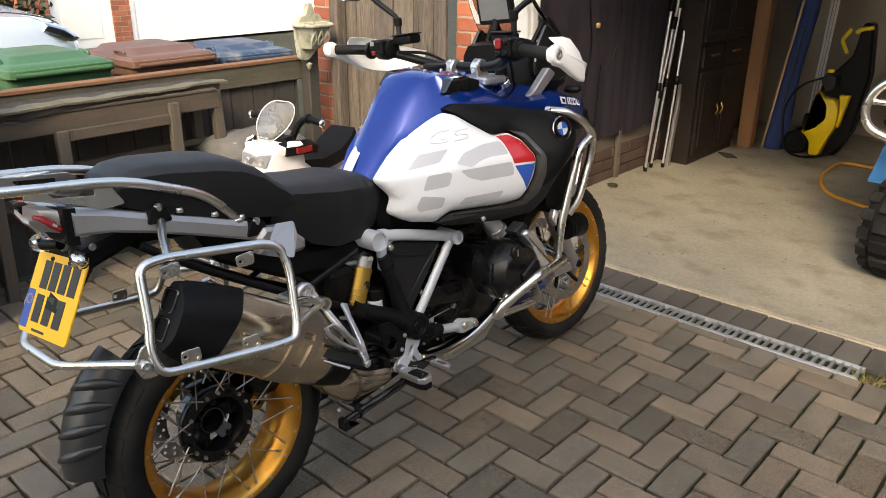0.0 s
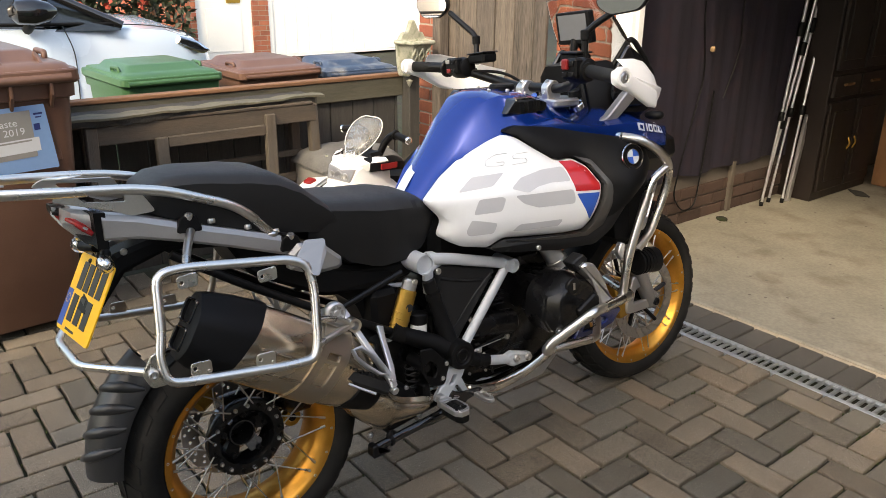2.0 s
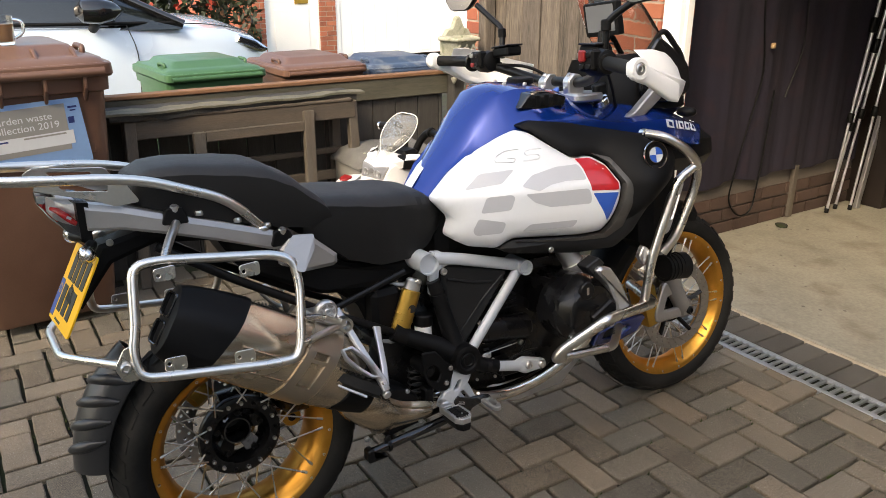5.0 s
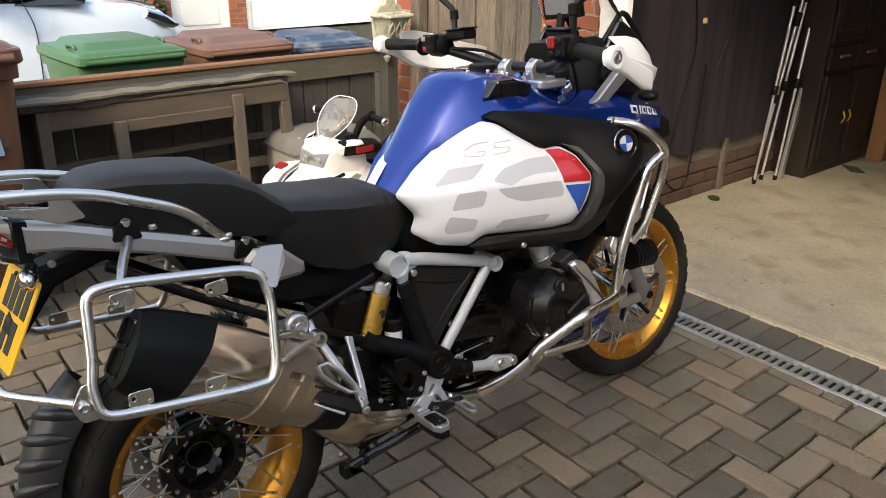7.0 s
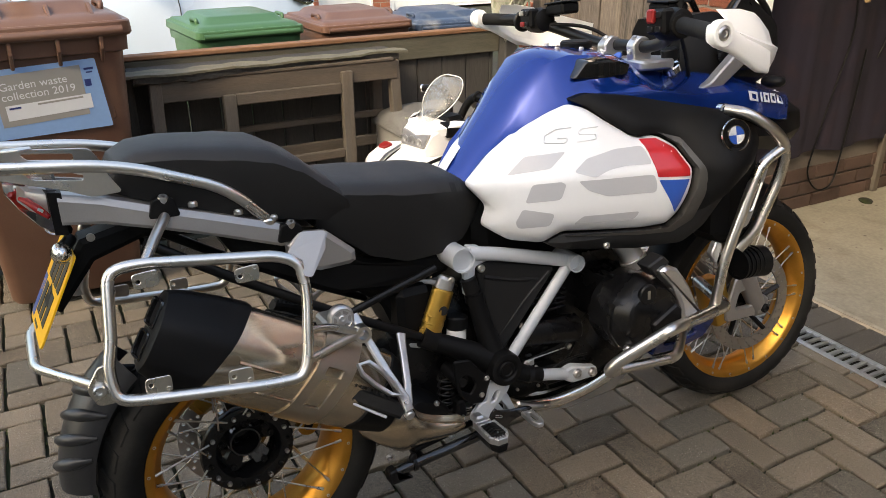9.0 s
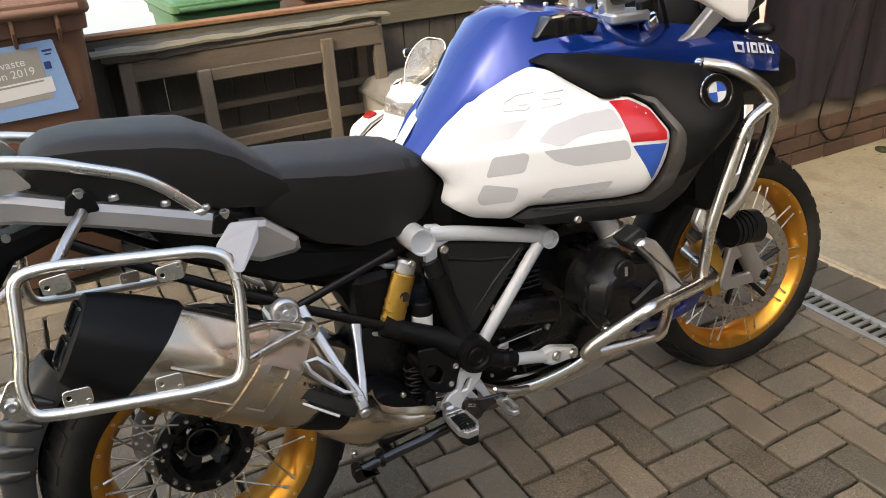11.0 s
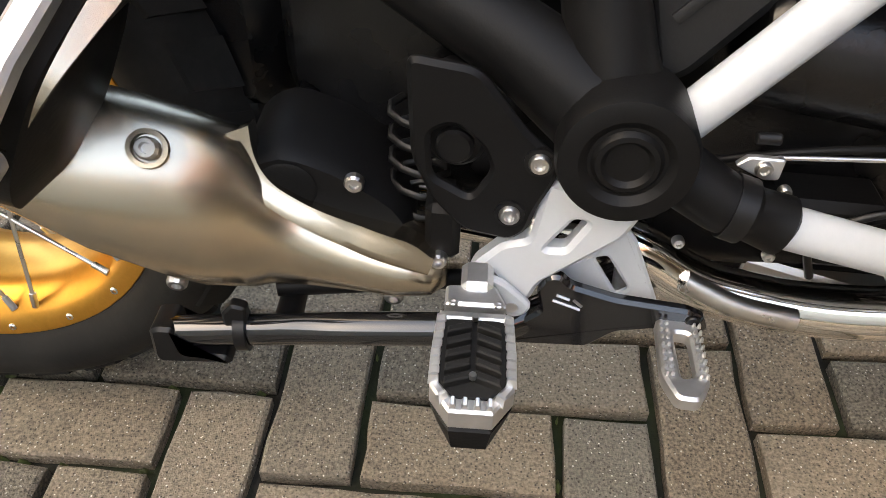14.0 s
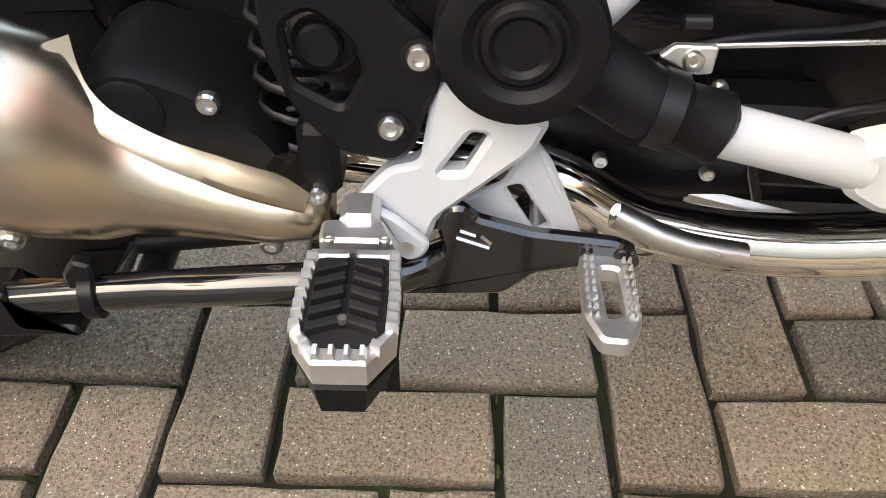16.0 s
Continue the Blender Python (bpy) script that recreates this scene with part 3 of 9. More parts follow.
def rim_profile(r, w):
    """Flanges, shoulders and dropped centre of a spoked rim, as a closed ring of (radius, across)."""
    o = [(r, -w), (r - 0.004, -w - 0.005), (r - 0.014, -w - 0.003), (r - 0.024, -w + 0.004), (r - 0.029, -w + 0.014), (r - 0.038, -w + 0.022), (r - 0.044, -w * 0.3), (r - 0.046, 0)]
    i = [(r - 0.036, 0), (r - 0.03, -w * 0.35), (r - 0.018, -w + 0.016), (r - 0.004, -w + 0.006)]
    full = o + [(a, -b) for a, b in reversed(o[:-1])] + [(a, -b) for a, b in reversed(i[1:])] + i
    return full


def wheel(name, x, R, W, rim_r, rim_w, label):
    w = new(name)
    w.parent = bike
    w.matrix_basis = pose(x, 0, R) if x > 1 else BIKE.inverted() @ pose(0.022, -1.205, 0.316, 0, 0, 90) @ pose(0, 0, 0, -4.5)
    tagged(w, label)
    bm = lathe(bmesh.new(), tyre_profile(R - 0.006, W, rim_r - 0.008, 0), 72, "Y", closed=True)
    part("tyre", bm, M_RUBBER, w, "black block tread tyre", 45)
    bm = lathe(bmesh.new(), rim_profile(rim_r, rim_w), 72, "Y", closed=True)
    part("rim", bm, M_GOLD, w, "gold anodised rim", 50)
    for k in range(20):
        a = 2 * math.pi * (k + 0.5) / 20
        for s in (-1, 1):
            bm = bolt(bmesh.new(), ((rim_r - 0.012) * math.cos(a), s * (rim_w + 0.0015), (rim_r - 0.012) * math.sin(a)), (0, s, 0), 0.0042, 0.003, 8)
            part("spoke_nut", bm, M_BOLT, w)
    return w


# rear wheel
rw = wheel("rear_wheel", 0, 0.318, 0.087, 0.232, 0.066, "wide gold spoked rear wheel")
bm = bmesh.new()
tread_blocks(bm, 0.312, 0.087, 30, [(0.004, 0.036, 0.07, 0.0, 0.72), (0.043, 0.078, 0.06, 0.35, 0.66)], 0.006, 1)
part("tread", bm, M_RUBBER, rw)
spokes(rw, 0.206, 0.058, 0.098, 0.036, 40, 0)
bm = bmesh.new()
ring = [(0.058, -0.012), (0.068, -0.036), (0.074, -0.047), (0.092, -0.050), (0.103, -0.046), (0.106, -0.038), (0.104, -0.026), (0.070, -0.020), (0.060, 0.0)]
lathe(bm, ring, 48, "Y", closed=True)
INSET = pose(0, 0.026, 0)             # the hub sits inward of the rim's face
part("hub_carrier", bm, M_ENGINE, rw, "black bolted hub carrier", 40).matrix_basis = INSET
bm = lathe(bmesh.new(), [(0.0, 0.075), (0.029, 0.075), (0.0295, 0.014), (0.031, 0.010), (0.035, 0.010), (0.0375, 0.013), (0.04, 0.04), (0.046, 0.05), (0.066, 0.055), (0.066, 0.078), (0.0, 0.08)], 32, "Y")
part("hub", bm, M_BLACK_GLOSS, rw, "black hollow hub", 40)
bm = bmesh.new()
for k in range(5):
    a = 2 * math.pi * k / 5 + 0.3
    d, t = Vector((math.cos(a), 0, math.sin(a))), Vector((-math.sin(a), 0, math.cos(a)))
    pts = [(d * r + t * s * ww + Vector((0, y + (dy if r > 0.05 else 0), 0))) for y, dy in ((-0.006, -0.026), (0.012, -0.018)) for r, ww, s in ((0.036, 0.017, 1), (0.078, 0.024, 1), (0.078, 0.024, -1), (0.036, 0.017, -1))]
    vs = [bm.verts.new(p) for p in pts]
    for q in ((0, 1, 2, 3), (7, 6, 5, 4), (0, 4, 5, 1), (1, 5, 6, 2), (2, 6, 7, 3), (3, 7, 4, 0)):
        bm.faces.new([vs[i] for i in q])
bmesh.ops.recalc_face_normals(bm, faces=bm.faces)
part("hub_star", bm, M_ENGINE, rw).matrix_basis = INSET
for k in range(5):
    a = 2 * math.pi * k / 5 + 0.3
    part("star_bolt", bolt(bmesh.new(), (0.058 * math.cos(a), -0.03, 0.058 * math.sin(a)), (0, -1, 0), 0.008, 0.006, 12), M_BLACK_SATIN, rw).matrix_basis = INSET
for k in range(17):
    a = 2 * math.pi * k / 17
    part("bolt", bolt(bmesh.new(), (0.089 * math.cos(a), -0.049, 0.089 * math.sin(a)), (0, -1, 0), 0.0056, 0.007), M_BOLT if k % 3 else M_BLACK_SATIN, rw).matrix_basis = INSET
def disc_holes(r_list, n, rad):
    out = []
    for j, r in enumerate(r_list):
        for k in range(n):
            a = 2 * math.pi * (k + 0.33 * j) / n
            out.append([(r * math.cos(a) + rad * math.cos(b), r * math.sin(a) + rad * math.sin(b)) for b in (2 * math.pi * i / 6 for i in range(6))])
    return out
def circle(r, n=48):
    return [(r * math.cos(2 * math.pi * k / n), r * math.sin(2 * math.pi * k / n)) for k in range(n)]
bm = slab(bmesh.new(), circle(0.138), 0.072, 0.077, 0.0, holes=[circle(0.095), *disc_holes([0.106, 0.118, 0.13], 20, 0.0045)])
part("brake_disc", bm, M_DISC, rw, "drilled steel brake disc")
bm = bmesh.new()
box(bm, -0.03, 0.03, 0.06, 0.1, 0.09, 0.15, 0.012, pose(0, 0, 0, 0, -35, 0))
part("brake_caliper", bm, M_GOLD_SHOCK, rw, "gold brake caliper")

# front wheel
fw = wheel("front_wheel", 1.504, 0.325, 0.062, 0.258, 0.046, "gold spoked front wheel")
bm = bmesh.new()
tread_blocks(bm, 0.319, 0.062, 34, [(0.003, 0.026, 0.06, 0.0, 0.72), (0.031, 0.056, 0.05, 0.35, 0.66)], 0.006, 2)
part("tread", bm, M_RUBBER, fw)
spokes(fw, 0.235, 0.038, 0.06, 0.045, 40, 0)
bm = lathe(bmesh.new(), [(0.0, -0.07), (0.024, -0.07), (0.03, -0.06), (0.062, -0.052), (0.066, -0.046), (0.05, -0.03), (0.05, 0.03), (0.066, 0.046), (0.062, 0.052), (0.03, 0.06), (0.024, 0.07), (0.0, 0.07)], 32, "Y")
part("hub", bm, M_ENGINE, fw, "", 40)
for s in (-1, 1):
    bm = slab(bmesh.new(), circle(0.1525, 56), s * 0.07, s * 0.0752, 0.0, holes=[circle(0.116, 48), *disc_holes([0.123, 0.134, 0.146], 26, 0.0038)])
    d = part("brake_disc", bm, M_DISC, fw, "drilled steel brake disc")
    for k in range(5):
        a = 2 * math.pi * k / 5
        bm = tube(bmesh.new(), [(0.05 * math.cos(a), s * 0.062, 0.05 * math.sin(a)), (0.118 * math.cos(a + 0.25), s * 0.0725, 0.118 * math.sin(a + 0.25))], 0.008, 6, 0)
        part("disc_carrier", bm, M_BLACK_SATIN, fw)

# front fork, fender, calipers
for s in (-1, 1):
    bm = bmesh.new()
    tube(bm, [(1.50, s * 0.105, 0.325), (1.43, s * 0.105, 0.46), (1.33, s * 0.10, 0.68)], [0.026, 0.03, 0.026], 14, 0)
    box(bm, 1.475, 1.535, s * 0.105 - 0.02, s * 0.105 + 0.02, 0.295, 0.355, 0.012)
    f = part("fork_leg", bm, M_GREY_SILVER, bike, "silver grey lower fork leg", 40)
    part("fork_tube", cyl(bmesh.new(), (1.34, s * 0.10, 0.66), (1.155, s * 0.10, 1.07), 0.019, 16), M_CHROME, f, "polished fork tube", 40)
    part("axle_bolt", lathe(bmesh.new(), [(0, s * 0.0), (0.014, 0), (0.014, s * 0.006), (0.009, s * 0.009), (0.007, s * 0.003), (0, s * 0.003)], 14, "Y", (1.508, s * 0.127, 0.322)), M_BLACK_SATIN, f)
    bm = slab(bmesh.new(), round_poly([(1.515, 0.30), (1.53, 0.33), (1.46, 0.44), (1.40, 0.43), (1.365, 0.33), (1.372, 0.30)], 0.012), s * 0.098, s * 0.118, 0.004,
              holes=[round_poly([(1.468, 0.335), (1.44, 0.388), (1.418, 0.382), (1.404, 0.335)], 0.008)])
    part("caliper_bracket", bm, M_GREY_SILVER, f)
    bm = bmesh.new()
    box(bm, -0.034, 0.028, s * 0.075 - 0.035, s * 0.075 + 0.042, -0.072, 0.072, 0.012, pose(1.362, 0, 0.362, 0, -14, 0), 2)
    part("brake_caliper", bm, M_GOLD_SHOCK, f, "bronze brake caliper", 40)
bm = bmesh.new()
secs = []
for k in range(12):
    a = radians(72 + k * 8.5)
    w = 0.066 + 0.008 * math.sin(math.pi * k / 11)
    r = 0.345
    c = Vector((1.504 + r * math.cos(a), 0, 0.325 + r * math.sin(a)))
    d = Vector((math.cos(a), 0, math.sin(a)))
    secs.append([c + d * o + Vector((0, y, 0)) for y, o in ((-w, -0.05), (-w, -0.02), (-w * 0.6, 0.006), (0, 0.014), (w * 0.6, 0.006), (w, -0.02), (w, -0.05), (w * 0.94, -0.05), (w * 0.9, -0.022), (0, 0.006), (-w * 0.9, -0.022), (-w * 0.94, -0.05))])
loft(bm, secs)
part("front_fender", bm, M_BLACK, bike, "black front mudguard", 40)

# rear hugger and plate carrier
def hug_point(angle, phi, lift=0.0):
    """A place on the splash guard: round the axle by angle, across the tyre by phi (degrees)."""
    w = 0.092 + 0.012 * math.sin(math.pi * (angle - 128) / 52)
    r = 0.360 + lift - 0.058 * (1 - math.cos(radians(phi))) / 0.74
    a = radians(angle)
    return Vector((r * math.cos(a), w * math.sin(radians(phi)), 0.318 + r * math.sin(a)))


secs = []
for k in range(15):
    a = 128 + 51 * k / 14
    secs.append([hug_point(a, p) for p in range(-75, 76, 15)] + [hug_point(a, p, -0.005) for p in range(75, -76, -15)])
hug = part("rear_hugger", loft(bmesh.new(), secs), M_HUGGER, bike, "dark grey rear splash guard with swept ribs", 40)
for k in range(4):
    a = 142 + 9 * k
    pts = [hug_point(a - 5.5 + 2.0 * i, -74 + 19 * i, 0.001) for i in range(6)]
    part("rib", tube(bmesh.new(), pts, [0.004, 0.011, 0.0135, 0.0125, 0.009, 0.002], 10, 0), M_HUGGER, hug, smooth=60)
bm = bmesh.new()
tube(bm, [(-0.235, 0.03, 0.545), (-0.10, 0.06, 0.50), (0.10, 0.07, 0.40)], 0.012, 8)
part("hugger_arm", bm, M_BLACK, hug)
bm = slab(bmesh.new(), [(-0.312, 0.72), (-0.235, 0.84), (-0.10, 0.87), (0.05, 0.83), (0.04, 0.805), (-0.12, 0.825), (-0.215, 0.795), (-0.288, 0.705)], -0.05, 0.05, 0.01)
tail = part("tail_tidy", bm, M_BLACK, bike, "black plate carrier under the tail")

# number plate: unreadable bars stand for its characters
pl = new("number_plate")
pl.parent = bike
pl.matrix_basis = pose(-0.295, 0.023, 0.742, 0, 0, -84) @ pose(0, 0, 0, 61.5, 0, 0) @ Matrix.Diagonal((1, 0.9, 1, 1))
tagged(pl, "yellow rear number plate with blue band")
bm = slab(bmesh.new(), round_poly([(-0.114, -0.1), (0.114, -0.1), (0.114, 0.1), (-0.114, 0.1)], 0.012, 3), -0.002, 0.002, 0.0005, plane="XY")
part("plate", bm, M_YELLOW, pl)
part("band", cube(-0.113, -0.078, -0.09, 0.005, 0.002, 0.0026, 0), M_PLATE_BLUE, pl)
for k in range(12):
    a = 2 * math.pi * k / 12
    part("dot", cyl(bmesh.new(), (-0.0955 + 0.011 * math.cos(a), -0.02 + 0.011 * math.sin(a), 0.0026), (-0.0955 + 0.011 * math.cos(a), -0.02 + 0.011 * math.sin(a), 0.0029), 0.0018, 6), M_YELLOW, pl)
for x0 in (-0.068, -0.026, 0.018, 0.062):
    part("character_bar", cube(x0, x0 + 0.033, 0.012, 0.082, 0.002, 0.0032, 0), M_INK, pl)
for x0 in (-0.064, -0.016, 0.034):
    part("character_bar", cube(x0, x0 + 0.034, -0.07, -0.002, 0.002, 0.0032, 0), M_INK, pl)
part("maker_bar", cube(-0.05, 0.01, -0.092, -0.086, 0.002, 0.0026, 0), M_INK, pl)
for x0 in (-0.04, 0.04):
    part("screw", bolt(bmesh.new(), (x0, 0.088, 0.002), (0, 0, 1), 0.006, 0.004), M_INK, pl)

# tail lamp and indicators
def lamp_shell(stations):
    """Tapered lamp body from (x, half width, foot, head) stations; the foot is narrower than the head."""
    return loft(bmesh.new(), [[(x, y, z) for y, z in round_poly([(-w * 0.9, z0), (w * 0.9, z0), (w, z0 + (z1 - z0) * 0.6), (w * 0.96, z1), (-w * 0.96, z1), (-w, z0 + (z1 - z0) * 0.6)], 0.006, 2)] for x, w, z0, z1 in stations])


tl = part("tail_lamp", lamp_shell(((-0.302, 0.045, 0.922, 0.946), (-0.285, 0.066, 0.903, 0.942), (-0.256, 0.088, 0.882, 0.938))), M_ALU, bike, "clear cased tail lamp with red core", 30)
part("clear_lens", lamp_shell(((-0.337, 0.035, 0.942, 0.962), (-0.32, 0.062, 0.914, 0.962), (-0.292, 0.092, 0.882, 0.957), (-0.256, 0.108, 0.864, 0.948))), M_CLEAR, tl, "clear outer lens", 30).visible_shadow = False
for s in (-1, 1):
    part("red_lens", tube(bmesh.new(), [(-0.312, s * 0.045, 0.934), (-0.302, s * 0.062, 0.929), (-0.288, s * 0.078, 0.915), (-0.274, s * 0.087, 0.90)], [0.004, 0.0065, 0.008, 0.005], 10, 0), M_RED_LENS, tl, "red inner light tube", 60)
    part("white_bead", cyl(bmesh.new(), (-0.290, s * 0.087, 0.917), (-0.283, s * 0.09, 0.912), 0.003, 10), M_PAPER_WHITE, tl)
bm = loft(bmesh.new(), [[(x, y, z) for y, z in r] for x, r in ((-0.272, [(-0.106, 0.868), (0.106, 0.868), (0.112, 0.947), (-0.112, 0.947)]), (-0.25, [(-0.11, 0.865), (0.11, 0.865), (0.122, 0.945), (-0.122, 0.945)]))])
part("lamp_bezel", bm, M_BLACK, tl)
for s in (-1, 1):
    bm = tube(bmesh.new(), [(-0.25, s * 0.05, 0.845), (-0.265, s * 0.105, 0.842), (-0.268, s * 0.12, 0.842)], 0.012, 10, 0.02)
    ind = part("indicator", bm, M_BLACK, bike, "black stalk turn signal", 50)
    bm = lathe(bmesh.new(), [(0.0, 0.0), (0.012, 0.002), (0.02, 0.016), (0.022, 0.034), (0.016, 0.06), (0.0, 0.07)], 16, "Y", (-0.27, s * 0.115, 0.842), Matrix.Diagonal((0.8, s, 0.9, 1)))
    part("lens", bm, M_CLEAR, ind, "clear indicator lens", 50)
    bm = lathe(bmesh.new(), [(0.0, 0.008), (0.013, 0.016), (0.014, 0.034), (0.009, 0.05), (0.0, 0.056)], 12, "Y", (-0.27, s * 0.115, 0.842), Matrix.Diagonal((0.8, s, 0.9, 1)))
    part("reflector", bm, M_CHROME, ind, "", 50)


# bodywork: tank, side panels and decals lie on one bulging flank
def flank(x, z):
    """Half width of the bike's bodywork at a height."""
    b = float(np.interp(x, [.45, .52, .6, .7, .8, .9, 1.0, 1.1, 1.2, 1.3], [.12, .165, .225, .27, .30, .32, .345, .395, .40, .37]))
    return b - 0.5 * max(0, z - 0.85) - 0.25 * max(0, 0.78 - z)


def edge_distance(p, outline):
    best = 9.0
    for (ax, ay), (bx, by) in zip(outline, outline[1:] + outline[:1]):
        dx, dy = bx - ax, by - ay
        t = max(0, min(1, ((p[0] - ax) * dx + (p[1] - ay) * dy) / (dx * dx + dy * dy + 1e-12)))
        best = min(best, math.hypot(p[0] - ax - t * dx, p[1] - ay - t * dy))
    return best


def skin(name, outline, material, parent, off=0.0, thick=0.012, soft=0.02, drop=0.012, cell=0.016, side=-1, label="", r=0.012, smooth=40, edge=None):
    """A panel that follows the flank inside an outline (x, z), its border rounded inward."""
    o = round_poly(outline, r, 3) if r else outline
    rim = round_poly(edge, 0.012, 3) if edge else o
    bm = bmesh.new()
    bm.faces.new([bm.verts.new((x, 0, z)) for x, z in o])
    xs, zs = [p[0] for p in o], [p[1] for p in o]
    for axis, lo, hi in ((0, min(xs), max(xs)), (2, min(zs), max(zs))):
        n = max(2, int((hi - lo) / cell))
        for k in range(1, n):
            co = [0, 0, 0]
            no = [0, 0, 0]
            co[axis], no[axis] = lo + (hi - lo) * k / n, 1
            bmesh.ops.bisect_plane(bm, geom=bm.verts[:] + bm.edges[:] + bm.faces[:], plane_co=co, plane_no=no)
    for v in bm.verts:
        d = edge_distance((v.co.x, v.co.z), rim)
        fall = drop * max(0.0, 1 - d / soft) ** 2 if soft else 0
        v.co.y = side * (flank(v.co.x, v.co.z) + off - fall)
    if thick:
        ex = bmesh.ops.extrude_face_region(bm, geom=bm.faces[:])
        bmesh.ops.translate(bm, verts=[g for g in ex["geom"] if isinstance(g, bmesh.types.BMVert)], vec=(0, -side * thick, 0))
    bmesh.ops.recalc_face_normals(bm, faces=bm.faces)
    if not thick:
        for f in bm.faces:
            if f.normal.y * side < 0:
                f.normal_flip()
    return part(name, bm, material, parent, label, smooth)


WHITE = [(0.55, 0.843), (0.605, 0.901), (0.681, 0.953), (0.758, 0.991), (0.793, 1.003), (0.823, 0.993), (0.871, 0.955), (0.92, 0.919), (0.967, 0.923), (1.004, 0.898),
         (1.029, 0.841), (1.025, 0.806), (1.005, 0.742), (0.984, 0.717), (0.923, 0.713), (0.735, 0.727), (0.694, 0.703), (0.623, 0.715), (0.581, 0.744), (0.591, 0.792)]
UPPER = [(0.79, 1.013), (0.832, 1.024), (0.935, 1.011), (1.03, 0.988), (1.135, 0.964), (1.20, 0.94), (1.20, 0.89), (1.15, 0.83), (1.10, 0.79), (1.06, 0.745), (1.03, 0.74),
         (1.032, 0.786), (1.04, 0.832), (1.011, 0.903), (0.967, 0.927), (0.92, 0.923), (0.871, 0.958), (0.824, 0.998)]
LOWER = [(0.698, 0.703), (0.736, 0.722), (0.924, 0.708), (0.993, 0.708), (1.031, 0.735), (1.05, 0.80), (1.10, 0.80), (1.063, 0.707), (1.024, 0.664), (0.919, 0.661), (0.728, 0.684)]
GREY_FRAME = [(0.967, 0.930), (1.014, 0.915), (1.043, 0.857), (1.056, 0.82), (1.031, 0.727), (0.995, 0.697), (0.913, 0.699), (0.737, 0.717), (0.923, 0.707), (0.984, 0.709), (1.009, 0.735), (1.03, 0.806), (1.034, 0.845), (1.008, 0.903)]
panels = {}
for s in (-1, 1):
    panels[s] = skin("side_panel", WHITE, M_TANK_WHITE, bike, 0.006 if s < 0 else -0.125, 0.05, 0.03, 0.02, 0.014, s, "white lacquered tank side panel")
    skin("upper_panel", UPPER, M_BLACK, bike, 0.006 if s < 0 else -0.125, 0.05, 0.03, 0.012, 0.018, s, "matt black upper tank panel")
    skin("lower_panel", LOWER, M_GREY_PLASTIC, bike, 0.0 if s < 0 else -0.125, 0.06, 0.02, 0.01, 0.018, s, "dark grey lower tank panel")
    skin("panel_edge", GREY_FRAME, M_PANEL_GREY, bike, 0.007 if s < 0 else -0.125, 0.02, 0.012, 0.006, 0.02, s, "satin grey panel edge", 0.006)
wp = panels[-1]
skin("red_decal", [(0.924, 0.918), (0.963, 0.917), (0.999, 0.892), (1.016, 0.848), (1.016, 0.831), (0.938, 0.836)], M_DECAL_RED, wp, 0.0072, 0, 0.03, 0.02, 0.012, -1, "red triangle decal", 0.003, 40, WHITE)
skin("blue_decal", [(0.941, 0.829), (1.015, 0.824), (0.985, 0.748)], M_DECAL_BLUE, wp, 0.0072, 0, 0.03, 0.02, 0.012, -1, "blue triangle decal", 0.003, 40, WHITE)
for o in ([(0.657, 0.905), (0.745, 0.909), (0.703, 0.877), (0.611, 0.868)],
          [(0.75, 0.865), (0.785, 0.891), (0.855, 0.905), (0.92, 0.906), (0.93, 0.866), (0.869, 0.868), (0.828, 0.863), (0.792, 0.85)],
          [(0.659, 0.846), (0.719, 0.848), (0.729, 0.841), (0.717, 0.808), (0.643, 0.805)],
          [(0.755, 0.846), (0.930, 0.843), (0.937, 0.821), (0.935, 0.802), (0.821, 0.805), (0.778, 0.822)],
          [(0.637, 0.792), (0.703, 0.777), (0.696, 0.748), (0.632, 0.746), (0.624, 0.761)],
          [(0.767, 0.765), (0.901, 0.761), (0.889, 0.743), (0.747, 0.746)]):
    skin("grey_decal", o, M_DECAL_GREY, wp, 0.0071, 0, 0.03, 0.02, 0.012, -1, "pale grey graphic", 0.008, 40, WHITE)
# embossed plain strokes on the panel's shoulder
for pts in ([(0.771, 0.958), (0.736, 0.957), (0.707, 0.945), (0.703, 0.930), (0.75, 0.927), (0.757, 0.936), (0.735, 0.937)],
            [(0.831, 0.955), (0.79, 0.953), (0.783, 0.942), (0.822, 0.940), (0.82, 0.929), (0.775, 0.926)]):
    part("embossed_stroke", tube(bmesh.new(), [(x, -flank(x, z) - 0.0055, z) for x, z in pts], 0.0026, 6, 0.006), M_TANK_WHITE, wp, smooth=60)

# roundel on the black panel, as plain quarters
ro = new("roundel")
ro.parent = bike
ro.matrix_basis = Matrix.Translation((1.122, -flank(1.122, 0.913) - 0.011, 0.913)) @ pose(0, 0, 0, 80, 0, -8)
tagged(ro, "round blue and white badge")
part("ring", lathe(bmesh.new(), [(0, -0.004), (0.037, -0.004), (0.037, 0.002), (0.035, 0.004), (0.0, 0.004)], 32, "Z"), M_BLACK_GLOSS, ro, "", 40)
part("rim", lathe(bmesh.new(), [(0.0345, 0.003), (0.0345, 0.0055), (0.037, 0.0055), (0.038, 0.002)], 32, "Z", closed=True), M_CHROME, ro, "", 40)
part("inner_rim", lathe(bmesh.new(), [(0.0205, 0.003), (0.0205, 0.0052), (0.0225, 0.0052), (0.0225, 0.003)], 32, "Z", closed=True), M_CHROME, ro, "", 40)
